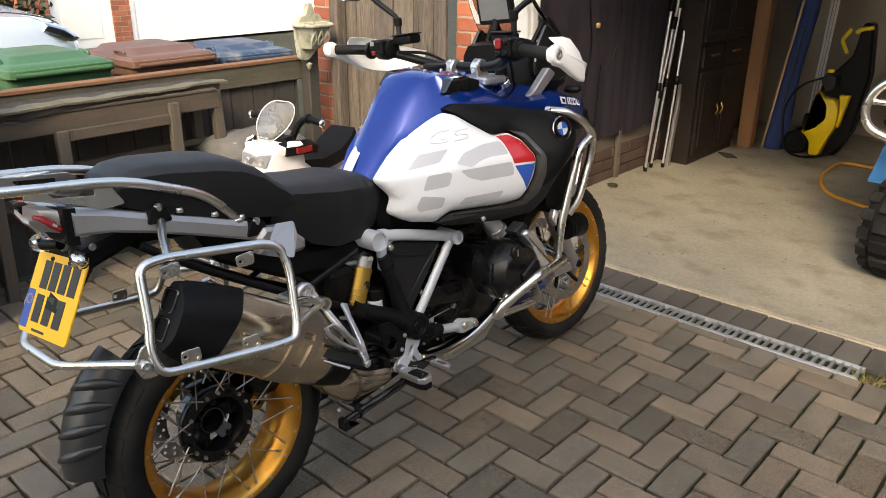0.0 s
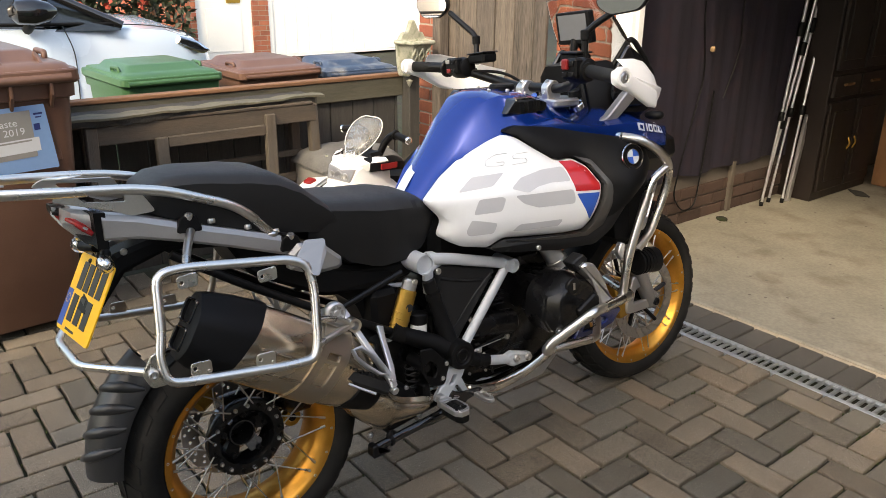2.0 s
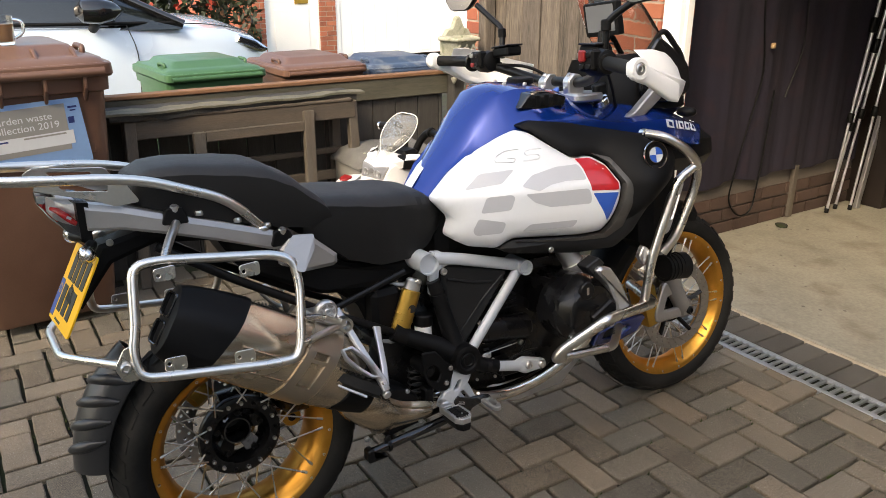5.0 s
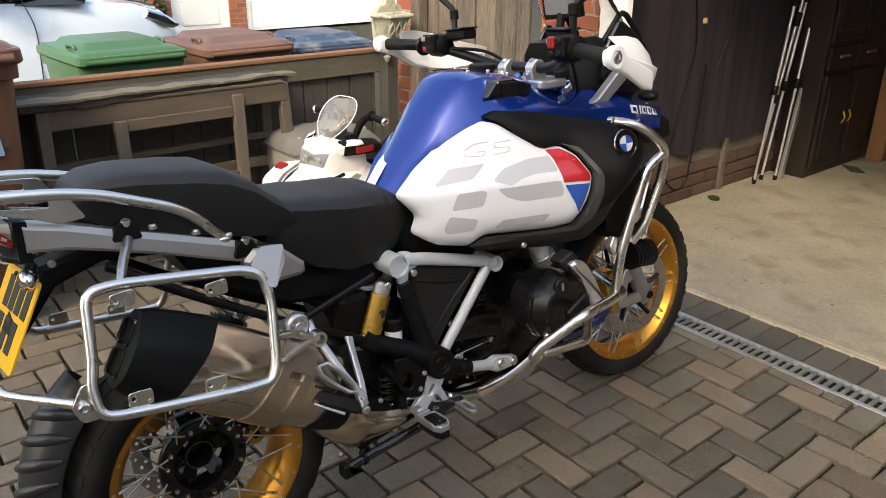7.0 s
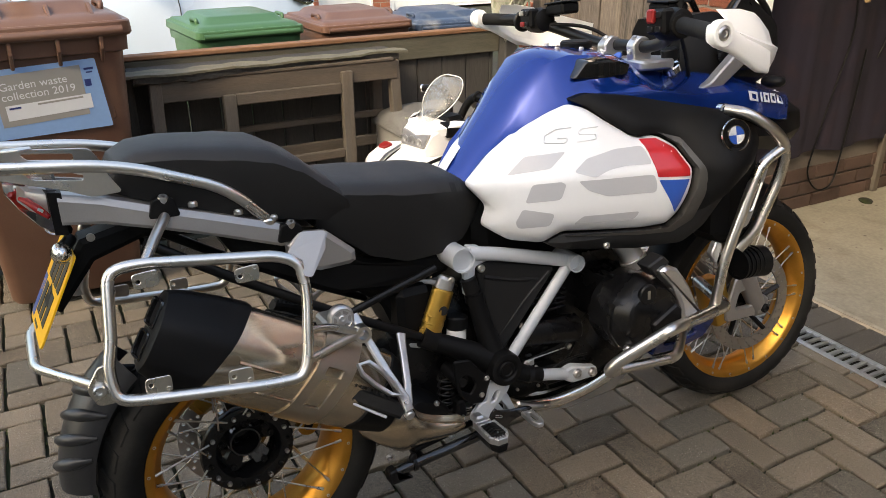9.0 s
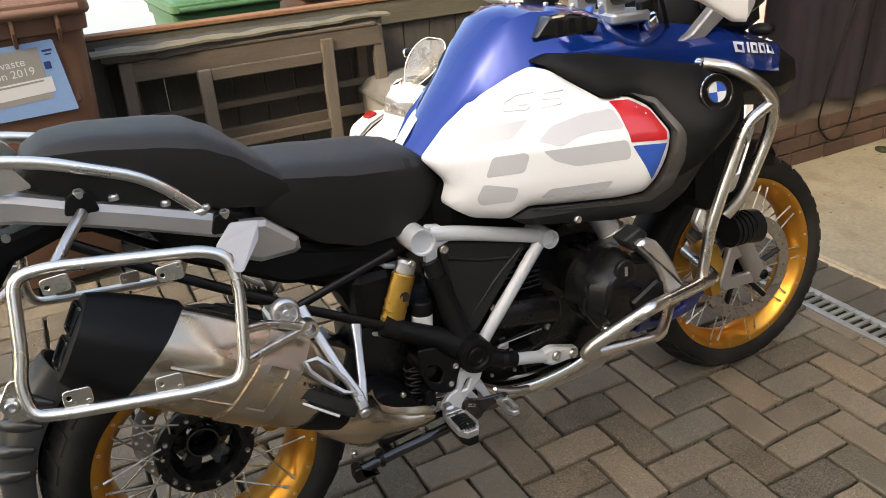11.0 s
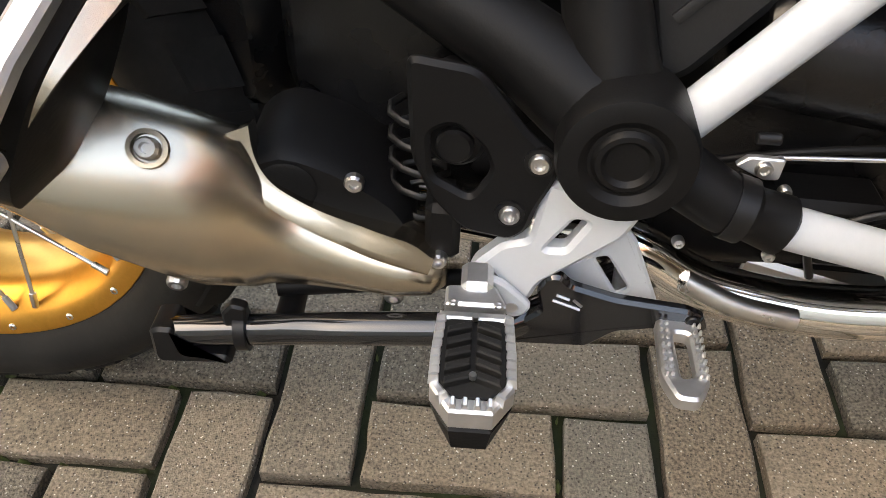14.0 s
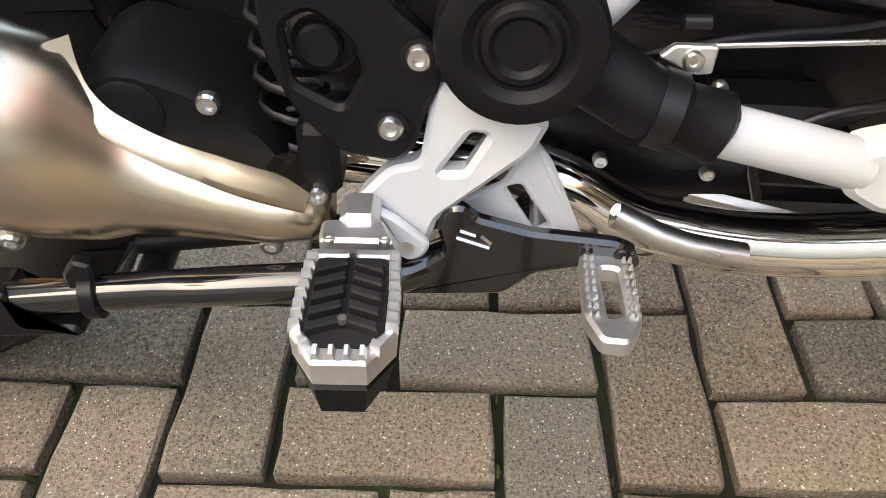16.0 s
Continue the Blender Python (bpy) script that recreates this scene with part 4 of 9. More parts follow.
for k in range(4):
    bm = bmesh.new()
    bm.faces.new([bm.verts.new((0, 0, 0.0046))] + [bm.verts.new((0.0205 * math.cos(a), 0.0205 * math.sin(a), 0.0046)) for a in (math.pi / 2 * (k + i / 8) for i in range(9))])
    part("quarter", bm, M_PAPER_WHITE if k % 2 else M_DECAL_BLUE, ro)


# blue tank shell
TOP = [(0.545, 0.835), (0.573, 0.862), (0.639, 0.943), (0.722, 1.043), (0.771, 1.093), (0.82, 1.112), (0.919, 1.106), (1.004, 1.089), (1.08, 1.052), (1.18, 1.035), (1.32, 1.035), (1.47, 0.99), (1.60, 0.945)]
SIDE = [(0.545, 0.80), (0.607, 0.885), (0.682, 0.940), (0.804, 0.996), (0.867, 1.012), (0.98, 1.008), (1.135, 0.98), (1.30, 0.978), (1.47, 0.945), (1.60, 0.93)]
HALF = [(0.545, 0.10), (0.607, 0.135), (0.70, 0.175), (0.80, 0.20), (0.90, 0.215), (1.0, 0.225), (1.13, 0.235), (1.30, 0.25), (1.47, 0.205), (1.60, 0.05)]
bm = bmesh.new()
secs = []
for k in range(34):
    x = 0.545 + (1.60 - 0.545) * k / 33
    zt, zs, w = lerp_table(TOP, x), lerp_table(SIDE, x), lerp_table(HALF, x)
    flat = w * (0.62 if x < 0.95 else 0.42)
    half = [(0, zt), (flat * 0.5, zt - 0.002), (flat, zt - 0.010), (flat + (w - flat) * 0.35, zt - 0.012 - (zt - zs) * 0.22), (w - 0.02, zs + (zt - zs) * 0.30), (w - 0.004, zs + 0.012), (w, zs), (w - 0.002, zs - 0.05), (w * 0.6, zs - 0.09)]
    secs.append([(x, y * (0.72 if x < 0.9 else 0.85), z) for y, z in half] + [(x, -y, z) for y, z in reversed(half[1:])])
loft(bm, secs)
tank = part("fuel_tank", bm, M_BLUE, bike, "glossy blue fuel tank", 32)
for s in (-1, 1):
    bm = slab(bmesh.new(), round_poly([(0.815, 1.054), (0.852, 1.093), (0.911, 1.094), (0.976, 1.075), (0.968, 1.05), (0.902, 1.047)], 0.008), s * 0.115, s * 0.186, 0.004)
    ven = part("tank_vent", bm, M_BLACK_GLOSS, tank, "recessed black vent in the tank")
    for k in range(3):
        part("louvre", cube(0.87 + k * 0.03, 0.884 + k * 0.03, min(s * 0.18, s * 0.189), max(s * 0.18, s * 0.189), 1.055, 1.085, 0.001), M_BLACK, ven)
for k in range(6):
    part("bolt", bolt(bmesh.new(), (0.84 + 0.035 * k, 0.06 * (1 if k % 2 else -1), lerp_table(TOP, 0.84 + 0.035 * k) - 0.002), (0, 0, 1), 0.006, 0.005), M_BOLT, tank)
part("filler_cap", cyl(bmesh.new(), (0.93, 0, 1.10), (0.93, 0, 1.118), 0.042, 28, bevel=0.004), M_BLACK, tank, "black filler cap", 40)
# plain light shapes in place of the model lettering
def tank_side(x, z):
    zt, zs, w = lerp_table(TOP, x), lerp_table(SIDE, x), lerp_table(HALF, x)
    flat = w * 0.42
    return -float(np.interp(z, [zs, zs + 0.012, zs + (zt - zs) * 0.30, zt - 0.012 - (zt - zs) * 0.22], [w, w - 0.004, w - 0.02, flat + (w - flat) * 0.35])) - 0.0025


for u, wd in ((0.0, 0.03), (0.042, 0.008), (0.057, 0.028), (0.093, 0.028), (0.129, 0.028)):
    x0, z0 = 1.285 + u, 0.99 - 0.17 * u
    loops = [[(x0, z0), (x0 + wd, z0 - 0.2 * wd), (x0 + wd + 0.004, z0 - 0.2 * wd - 0.024), (x0 + 0.004, z0 - 0.024)]]
    if wd > 0.02:
        loops.append([(x0 + 0.008, z0 - 0.007), (x0 + wd - 0.007, z0 - 0.2 * wd - 0.005), (x0 + wd - 0.004, z0 - 0.2 * wd - 0.018), (x0 + 0.01, z0 - 0.019)])
    bm = slab(bmesh.new(), loops[0], 0.0, -0.001, 0, holes=loops[1:])
    for v in bm.verts:
        v.co.y += tank_side(v.co.x, v.co.z)
    part("model_bar", bm, M_PAPER_WHITE, tank)
# beak and nose below the screen
bm = bmesh.new()
secs = []
for x, w, z0, z1 in ((1.10, 0.23, 0.80, 0.985), (1.25, 0.225, 0.80, 0.945), (1.38, 0.20, 0.82, 0.935), (1.50, 0.18, 0.80, 0.94), (1.60, 0.14, 0.81, 0.925), (1.64, 0.09, 0.84, 0.90)):
    secs.append([(x, y * w, z0 + (z1 - z0) * h) for y, h in ((-0.8, 0), (0.8, 0), (1, 0.35), (0.96, 0.75), (0.6, 0.97), (0, 1), (-0.6, 0.97), (-0.96, 0.75), (-1, 0.35))])
loft(bm, secs)
part("beak", bm, M_BLACK, bike, "black front beak and radiator shroud", 35)
for y0 in (-0.30, 0.16):
    part("radiator", cube(1.16, 1.30, y0, y0 + 0.14, 0.62, 0.90, 0.03), M_BLACK, bike, "black side radiator")


# seats
def seat_loft(stations, name, label, top_flat=0.72):
    secs = []
    for x, w, zt, zb, crown in stations:
        half = [(0, zt), (w * 0.4, zt - 0.001), (w * top_flat, zt - 0.004), (w * 0.9, zt - crown * 0.25), (w, zt - crown * 0.6), (w * 1.0, zt - crown), (w * 0.97, (zt + zb) / 2 - crown * 0.3), (w * 0.86, zb + 0.004), (w * 0.7, zb)]
        secs.append([(x, y, z) for y, z in half] + [(x, -y, z) for y, z in reversed(half[1:])])
    bm = loft(bmesh.new(), secs)
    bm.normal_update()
    # faces that point upward take the paler of the two seat colours
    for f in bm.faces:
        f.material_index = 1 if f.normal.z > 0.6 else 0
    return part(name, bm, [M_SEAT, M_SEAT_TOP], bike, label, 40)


def stations(table, n):
    xs = [r[0] for r in table]
    out = []
    for k in range(n):
        x = xs[0] + (xs[-1] - xs[0]) * k / (n - 1)
        out.append((x, *[lerp_table([(r[0], r[i]) for r in table], x) for i in range(1, 5)]))
    return out


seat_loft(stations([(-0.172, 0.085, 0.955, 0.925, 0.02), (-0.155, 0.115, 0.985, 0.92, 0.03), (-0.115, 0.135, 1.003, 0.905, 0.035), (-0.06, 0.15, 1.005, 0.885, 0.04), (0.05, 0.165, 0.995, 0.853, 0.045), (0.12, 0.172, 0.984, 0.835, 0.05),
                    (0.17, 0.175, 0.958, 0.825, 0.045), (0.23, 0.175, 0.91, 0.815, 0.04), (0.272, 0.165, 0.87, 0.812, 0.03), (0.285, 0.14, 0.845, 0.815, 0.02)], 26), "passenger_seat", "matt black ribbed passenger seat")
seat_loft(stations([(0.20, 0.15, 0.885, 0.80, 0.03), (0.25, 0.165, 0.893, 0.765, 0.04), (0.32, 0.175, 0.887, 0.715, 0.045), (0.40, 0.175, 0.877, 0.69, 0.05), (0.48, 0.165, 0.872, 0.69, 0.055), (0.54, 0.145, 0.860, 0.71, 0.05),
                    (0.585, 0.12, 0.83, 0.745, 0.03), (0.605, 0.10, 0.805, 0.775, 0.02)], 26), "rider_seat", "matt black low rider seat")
bm = slab(bmesh.new(), round_poly([(-0.02, 0.86), (0.10, 0.80), (0.33, 0.70), (0.50, 0.685), (0.52, 0.64), (0.40, 0.62), (0.24, 0.64), (0.05, 0.74)], 0.02), -0.11, 0.11, 0.01)
part("seat_pan", bm, M_BLACK, bike, "black inner side cover under the seat")
bm = slab(bmesh.new(), round_poly([(0.06, 0.80), (0.46, 0.70), (0.47, 0.50), (0.385, 0.49), (0.35, 0.58), (0.27, 0.645), (0.16, 0.69), (0.04, 0.76)], 0.015), -0.075, 0.085, 0.01)
part("inner_fender", bm, M_BLACK, bike, "black inner mudguard above the wheel")

# silver grey tail rails beside the seat
for s in (-1, 1):
    def lane(x):
        return lerp_table([(-0.26, 0.125), (-0.1, 0.155), (0.1, 0.175), (0.2, 0.19), (0.29, 0.19)], x)
    bm = bmesh.new()
    secs = []
    for x, z0, z1 in ((-0.258, 0.885, 0.945), (-0.19, 0.878, 0.930), (-0.11, 0.858, 0.905), (0.0, 0.825, 0.872), (0.115, 0.787, 0.836), (0.135, 0.785, 0.824)):
        w = lane(x)
        secs.append([(x, s * y, z) for y, z in ((w - 0.045, z0), (w - 0.004, z0 + 0.002), (w, z0 + 0.008), (w - 0.002, z1 - 0.014), (w - 0.014, z1 - 0.002), (w - 0.045, z1))])
    loft(bm, secs)
    rail = part("tail_rail", bm, M_GREY_SILVER, bike, "silver grey angular tail rail", 30)
    bm = slab(bmesh.new(), [(0.125, 0.79), (0.15, 0.812), (0.207, 0.805), (0.262, 0.757), (0.262, 0.735), (0.25, 0.729), (0.185, 0.727), (0.125, 0.752)], s * 0.15, s * 0.198, 0.01, seg=1)
    part("rail_end", bm, M_GREY_SILVER, rail, "pointed rail end cover")
    for x, z in ((-0.09, 0.898), (0.135, 0.815)):
        w = lane(x)
        part("clamp_recess", slab(bmesh.new(), round_poly([(x - 0.028, z - 0.018), (x - 0.016, z + 0.018), (x + 0.02, z + 0.016), (x + 0.03, z - 0.02)], 0.008), s * (w - 0.02), s * (w + 0.0045), 0.002), M_BLACK, rail)
        part("bolt", bolt(bmesh.new(), (x + 0.003, s * (w - 0.004), z + 0.012), (0, s * 0.4, 1), 0.010, 0.010, 12), M_BOLT, rail, smooth=40)
    for x, z in ((-0.035, 0.89), (0.045, 0.863), (0.11, 0.842)):
        part("bolt", bolt(bmesh.new(), (x, s * (lane(x) - 0.02), z), (0, 0, 1), 0.009, 0.008), M_BOLT, rail)
    part("bolt", bolt(bmesh.new(), (-0.215, s * 0.062, 0.845), (0, s, 0), 0.008, 0.004), M_BOLT, tail)

# luggage rack of bent tube
rack = new("luggage_rack")
rack.parent = bike
tagged(rack, "bent stainless tube luggage rack")
for s in (-1, 1):
    bm = tube(bmesh.new(), [(-0.52, s * 0.11, 1.018), (-0.36, s * 0.155, 1.006), (-0.20, s * 0.16, 0.992), (-0.125, s * 0.16, 0.976), (0.025, s * 0.16, 0.920), (0.10, s * 0.152, 0.842)], 0.011, 12, 0.05)
    part("rack_tube", bm, M_STEEL, rack, smooth=60)
    part("rack_foot", lathe(bmesh.new(), [(0, 0), (0.015, 0), (0.015, 0.008), (0.011, 0.012), (0, 0.012)], 14, "Z", (0.10, s * 0.152, 0.833)), M_STEEL, rack, "", 40)
    bm = slab(bmesh.new(), round_poly([(-0.33, 1.0), (-0.18, 0.985), (-0.15, 0.935), (-0.20, 0.932), (-0.24, 0.95), (-0.35, 0.985)], 0.01), s * 0.135, s * 0.14, 0.001, holes=[round_poly([(-0.30, 0.988), (-0.21, 0.978), (-0.21, 0.965), (-0.29, 0.976)], 0.005)])
    part("rack_bracket", bm, M_STEEL, rack, "pierced steel bracket")
part("rack_tube", tube(bmesh.new(), [(-0.52, -0.11, 1.018), (-0.54, -0.06, 1.02), (-0.54, 0.06, 1.02), (-0.52, 0.11, 1.018)], 0.011, 12, 0.03), M_STEEL, rack, smooth=60)
for x in (-0.44, -0.30):
    bm = slab(bmesh.new(), round_poly([(-0.15, 0.0), (-0.11, 0.028), (0.11, 0.028), (0.15, 0.0), (0.11, -0.02), (-0.11, -0.02)], 0.01), 0, 0.004, 0.001, plane="XY")
    bmesh.ops.transform(bm, matrix=pose(x, 0, 1.012, 0, 6, 90), verts=bm.verts)
    part("rack_plate", bm, M_ALU_PLATE, rack, "pressed alloy cross plate")

# pannier frames, one each side, joined behind by a loop
pan = new("pannier_rack")
pan.parent = bike
tagged(pan, "satin stainless pannier carrier")
for s in (-1, 1):
    py = lambda z: s * (0.335 + 0.28 * (0.835 - z))
    dz = -0.036 if s > 0 else 0.0
    o = [(-0.226, 0.72), (-0.212, 0.838), (-0.16, 0.842), (0.07, 0.815), (0.108, 0.797), (0.114, 0.745), (0.095, 0.63), (0.08, 0.597), (0.02, 0.598), (-0.19, 0.622), (-0.232, 0.63), (-0.238, 0.68)]
    part("frame_tube", tube(bmesh.new(), [(x, py(z), z + dz) for x, z in o], 0.0105, 12, 0.04, closed=True), M_STEEL, pan, smooth=60)
    part("strut", tube(bmesh.new(), [(-0.09, s * 0.165, 0.882), (-0.12, s * 0.24, 0.862), (-0.15, s * 0.333, 0.842)], 0.0095, 12, 0.03), M_STEEL, pan, smooth=60)
    bm = bmesh.new()
    tube(bm, [(0.099, s * 0.376, 0.672), (0.15, s * 0.345, 0.66), (0.225, s * 0.302, 0.615)], 0.008, 10, 0.03)
    tube(bm, [(0.093, s * 0.392, 0.621), (0.15, s * 0.35, 0.618), (0.225, s * 0.302, 0.615)], 0.008, 10, 0.03)
    st = part("stay", bm, M_STEEL, pan, "", 60)
    part("stay_eye", lathe(bmesh.new(), [(0.011, -0.014), (0.017, -0.014), (0.017, 0.014), (0.011, 0.014)], 20, "Y", (0.226, s * 0.305, 0.615), closed=True), M_STEEL, st, "", 40)
    for x, z, up in ((-0.155, 0.814, -1), (0.012, 0.793, -1), (-0.165, 0.645, 1), (-0.03, 0.628, 1)):
        y, z = py(z), z + dz
        bm = slab(bmesh.new(), round_poly([(x - 0.022, z - 0.014 * up), (x + 0.022, z - 0.018 * up), (x + 0.022, z + 0.012 * up), (x - 0.020, z + 0.013 * up)], 0.008), y + s * 0.004, y + s * 0.008, 0.0008, holes=[[(x - 0.012 + 0.004 * math.cos(a), z + 0.004 * math.sin(a)) for a in (k * math.pi / 4 for k in range(8))]])
        tb = part("tab", bm, M_STEEL, pan, "drilled mounting tab")
        part("weld", bolt(bmesh.new(), (x + 0.015, y + s * 0.004, z - 0.012 * up), (0, s, 0), 0.005, 0.006), M_STEEL, tb)
    bm = slab(bmesh.new(), round_poly([(-0.276, 0.655), (-0.252, 0.693), (-0.233, 0.69), (-0.229, 0.622), (-0.262, 0.622)], 0.01), s * 0.374, s * 0.381, 0.001)
    part("lug", bm, M_STEEL, pan)
    part("bolt", bolt(bmesh.new(), (-0.256, s * 0.381, 0.652), (0, s, 0), 0.011, 0.012, 12), M_BOLT, pan)
    bm = slab(bmesh.new(), round_poly([(0.128, 0.842), (0.174, 0.838), (0.166, 0.812), (0.124, 0.772), (0.109, 0.776), (0.117, 0.800), (0.088, 0.806), (0.097, 0.817)], 0.005), -0.002, 0.002, 0.0006)
    for v in bm.verts:
        v.co.y += s * (0.307 + 0.836 - v.co.z)
    part("bracket", bm, M_GREY_SILVER, pan, "bent bare steel bracket")
part("rear_loop", tube(bmesh.new(), [(-0.250, -0.376, 0.652), (-0.352, -0.13, 0.632), (-0.352, 0.13, 0.632), (-0.250, 0.376, 0.652)], 0.0095, 12, 0.045), M_STEEL, pan, "tube loop behind the plate", 60)


# exhaust: silencer with black end cap, link pipe, chromed headers
axis_a, axis_b = Vector((-0.11, -0.288, 0.681)), Vector((0.285, -0.250, 0.444))


def silencer_ring(t, w, h, slant=0.0):
    """A faceted section across the silencer; slant leans its upper side forward."""
    d = (axis_b - axis_a).normalized()
    v = (Vector((0, 0, 1)) - d * d.z).normalized()
    o = [(-0.8, 0.5), (-0.5, 0.95), (0.3, 1.0), (0.86, 0.55), (1.0, 0.3), (1.0, -0.3), (0.9, -0.6), (0.45, -1.0), (-0.5, -0.95), (-0.85, -0.5)]
    return [axis_a.lerp(axis_b, t + slant * b / h) + Vector((0, -1, 0)) * a + v * b for a, b in round_poly([(p * w, q * h) for p, q in o], min(w, h) * 0.2, 3)]


ex = new("exhaust")
ex.parent = bike
tagged(ex, "brushed metal exhaust with black end cap")
bm = loft(bmesh.new(), [silencer_ring(t, w, h, 0.02) for t, w, h in ((0.0, 0.066, 0.074), (0.04, 0.079, 0.089), (0.35, 0.083, 0.093), (0.72, 0.082, 0.092), (0.90, 0.078, 0.085), (1.0, 0.072, 0.074))])
sil = part("silencer", bm, M_MUFFLER, ex, "brushed titanium coloured silencer", 24)
bm = loft(bmesh.new(), [silencer_ring(t, w, h, sl) for t, w, h, sl in ((-0.125, 0.056, 0.068, 0), (-0.118, 0.063, 0.075, 0), (-0.06, 0.072, 0.084, 0.01), (0.03, 0.079, 0.0915, 0.03), (0.12, 0.085, 0.0965, 0.06), (0.145, 0.086, 0.0975, 0.066), (0.148, 0.078, 0.088, 0.066))])
cap_ = part("end_cap", bm, M_BLACK, ex, "black silencer end cap", 30)
for k in (-1, 1):
    c = axis_a.lerp(axis_b, -0.126)
    d = (axis_b - axis_a).normalized()
    q = d.to_track_quat("X", "Z").to_matrix().to_4x4()
    bm = slab(bmesh.new(), round_poly([(-0.032, -0.027), (0.032, -0.027), (0.032, 0.027), (-0.032, 0.027)], 0.012), -0.007, 0.01, 0.002, plane="YZ", holes=[round_poly([(-0.027, -0.022), (0.027, -0.022), (0.027, 0.022), (-0.027, 0.022)], 0.01)])
    bmesh.ops.transform(bm, matrix=Matrix.Translation(c + (Vector((0, 0, 1)) - d * d.z).normalized() * 0.031 * k) @ q, verts=bm.verts)
    part("outlet", bm, M_BLACK_GLOSS, cap_, "twin outlet")
# pressed band with windows, creases and the black front shield
bm = bmesh.new()
rows = [[bm.verts.new(p) for p in silencer_ring(t, 0.0828, 0.0928, 0.05)] for t in (0.52, 0.545, 0.565, 0.64, 0.66, 0.69)]
for i, (a, b) in enumerate(zip(rows, rows[1:])):
    for k in range(len(a)):
        if i == 2 and (k in (15, 16, 17) or 19 <= k <= 23):
            continue
        bm.faces.new((a[k], a[(k + 1) % len(a)], b[(k + 1) % len(a)], b[k]))
ext = bmesh.ops.extrude_face_region(bm, geom=bm.faces[:])
cen = axis_a.lerp(axis_b, 0.6)
for g in ext["geom"]:
    if isinstance(g, bmesh.types.BMVert):
        g.co += (g.co - cen).normalized() * 0.0045
bmesh.ops.recalc_face_normals(bm, faces=bm.faces)
part("strap", bm, M_STRAP, sil, "pressed steel band with windows", 30)
for t0, t1, o_, h in ((0.22, 0.50, 1.0, 0.006), (0.74, 0.98, 1.0, -0.012), (0.22, 0.48, 0.93, -0.05)):
    pts = [axis_a.lerp(axis_b, t) + Vector((0, -0.0825 * o_ * (1 - 0.06 * max(0, t - 0.8) / 0.2), h)) for t in (t0, (t0 + t1) / 2, t1)]
    part("crease", tube(bmesh.new(), pts, 0.004, 6, 0), M_MUFFLER, sil, smooth=60)
bm = loft(bmesh.new(), [silencer_ring(t, w, h, sl) for t, w, h, sl in ((0.86, 0.077, 0.083, 0.06), (0.87, 0.083, 0.0885, 0.06), (0.93, 0.081, 0.085, 0.02), (1.0, 0.076, 0.078, -0.01), (1.02, 0.05, 0.05, -0.01))])
part("front_shield", bm, M_BLACK, sil, "black shield at the silencer's neck", 30)
def pipe_ring(x, y, z, ry, rz, lean):
    return [(x + lean * math.sin(a) * rz, y + ry * math.cos(a), z + rz * math.sin(a)) for a in (2 * math.pi * k / 28 for k in range(28))]


bm = loft(bmesh.new(), [pipe_ring(*q) for q in ((0.20, -0.235, 0.405, 0.05, 0.052, -0.5), (0.25, -0.218, 0.368, 0.055, 0.061, -0.4), (0.29, -0.203, 0.345, 0.056, 0.067, -0.2), (0.32, -0.197, 0.332, 0.054, 0.066, -0.05), (0.352, -0.190, 0.321, 0.05, 0.06, 0.0),
                                             (0.366, -0.186, 0.308, 0.042, 0.046, 0.0), (0.39, -0.186, 0.300, 0.041, 0.037, 0.0), (0.42, -0.188, 0.2955, 0.041, 0.032, 0.0), (0.45, -0.19, 0.293, 0.04, 0.029, 0.0), (0.475, -0.195, 0.292, 0.032, 0.021, 0.0), (0.484, -0.196, 0.29, 0.02, 0.012, 0.0))])
lp = part("link_pipe", bm, M_MUFFLER, ex, "satin steel link pipe", 60)
lip_o = smooth_path(((0.357, -0.190, 0.3885), (0.3582, -0.1944, 0.3732), (0.362, -0.1989, 0.3621), (0.3708, -0.2033, 0.351), (0.3925, -0.2078, 0.3388), (0.4123, -0.2122, 0.3328), (0.4385, -0.2167, 0.3269), (0.4619, -0.2211, 0.3245), (0.4772, -0.225, 0.3159)), 0.012, 4)
lip_i = smooth_path(((0.344, -0.196, 0.385), (0.3444, -0.200, 0.3715), (0.3469, -0.206, 0.3582), (0.3559, -0.211, 0.3483), (0.3764, -0.216, 0.334), (0.402, -0.220, 0.321), (0.4315, -0.2235, 0.310), (0.455, -0.225, 0.305), (0.473, -0.2255, 0.302)), 0.012, 4)
rings = []
for p, q in zip(lip_o, lip_i):
    n_ = Vector((0, -0.002, 0.001))
    rings.append([p, p + n_, p.lerp(q, 0.3) + n_ * 0.6, p.lerp(q, 0.7) + n_ * 1.2, q + n_ * 0.5, q + Vector((-0.006, 0.012, -0.008)), p + Vector((0, 0.02, -0.004))])
part("shield_lip", loft(bmesh.new(), rings), M_MUFFLER, lp, "flanged edge of the pipe shield", 60)
for p_ in ((0.309, -0.238, 0.394), (0.447, -0.212, 0.270), (0.293, -0.205, 0.262)):
    part("bolt", bolt(bmesh.new(), p_, (0, -1, 0.7 if p_[2] > 0.3 else -0.3), 0.0075, 0.006, 12), M_BOLT, lp)
part("bolt_seat", lathe(bmesh.new(), [(0.009, 0.0), (0.013, 0.0), (0.0125, 0.003), (0.0095, 0.003)], 18, "Z", (0.309, -0.238, 0.394), Vector((0, -1, 0.7)).to_track_quat("Z", "Y").to_matrix().to_4x4(), closed=True), M_MUFFLER, lp, "", 40)
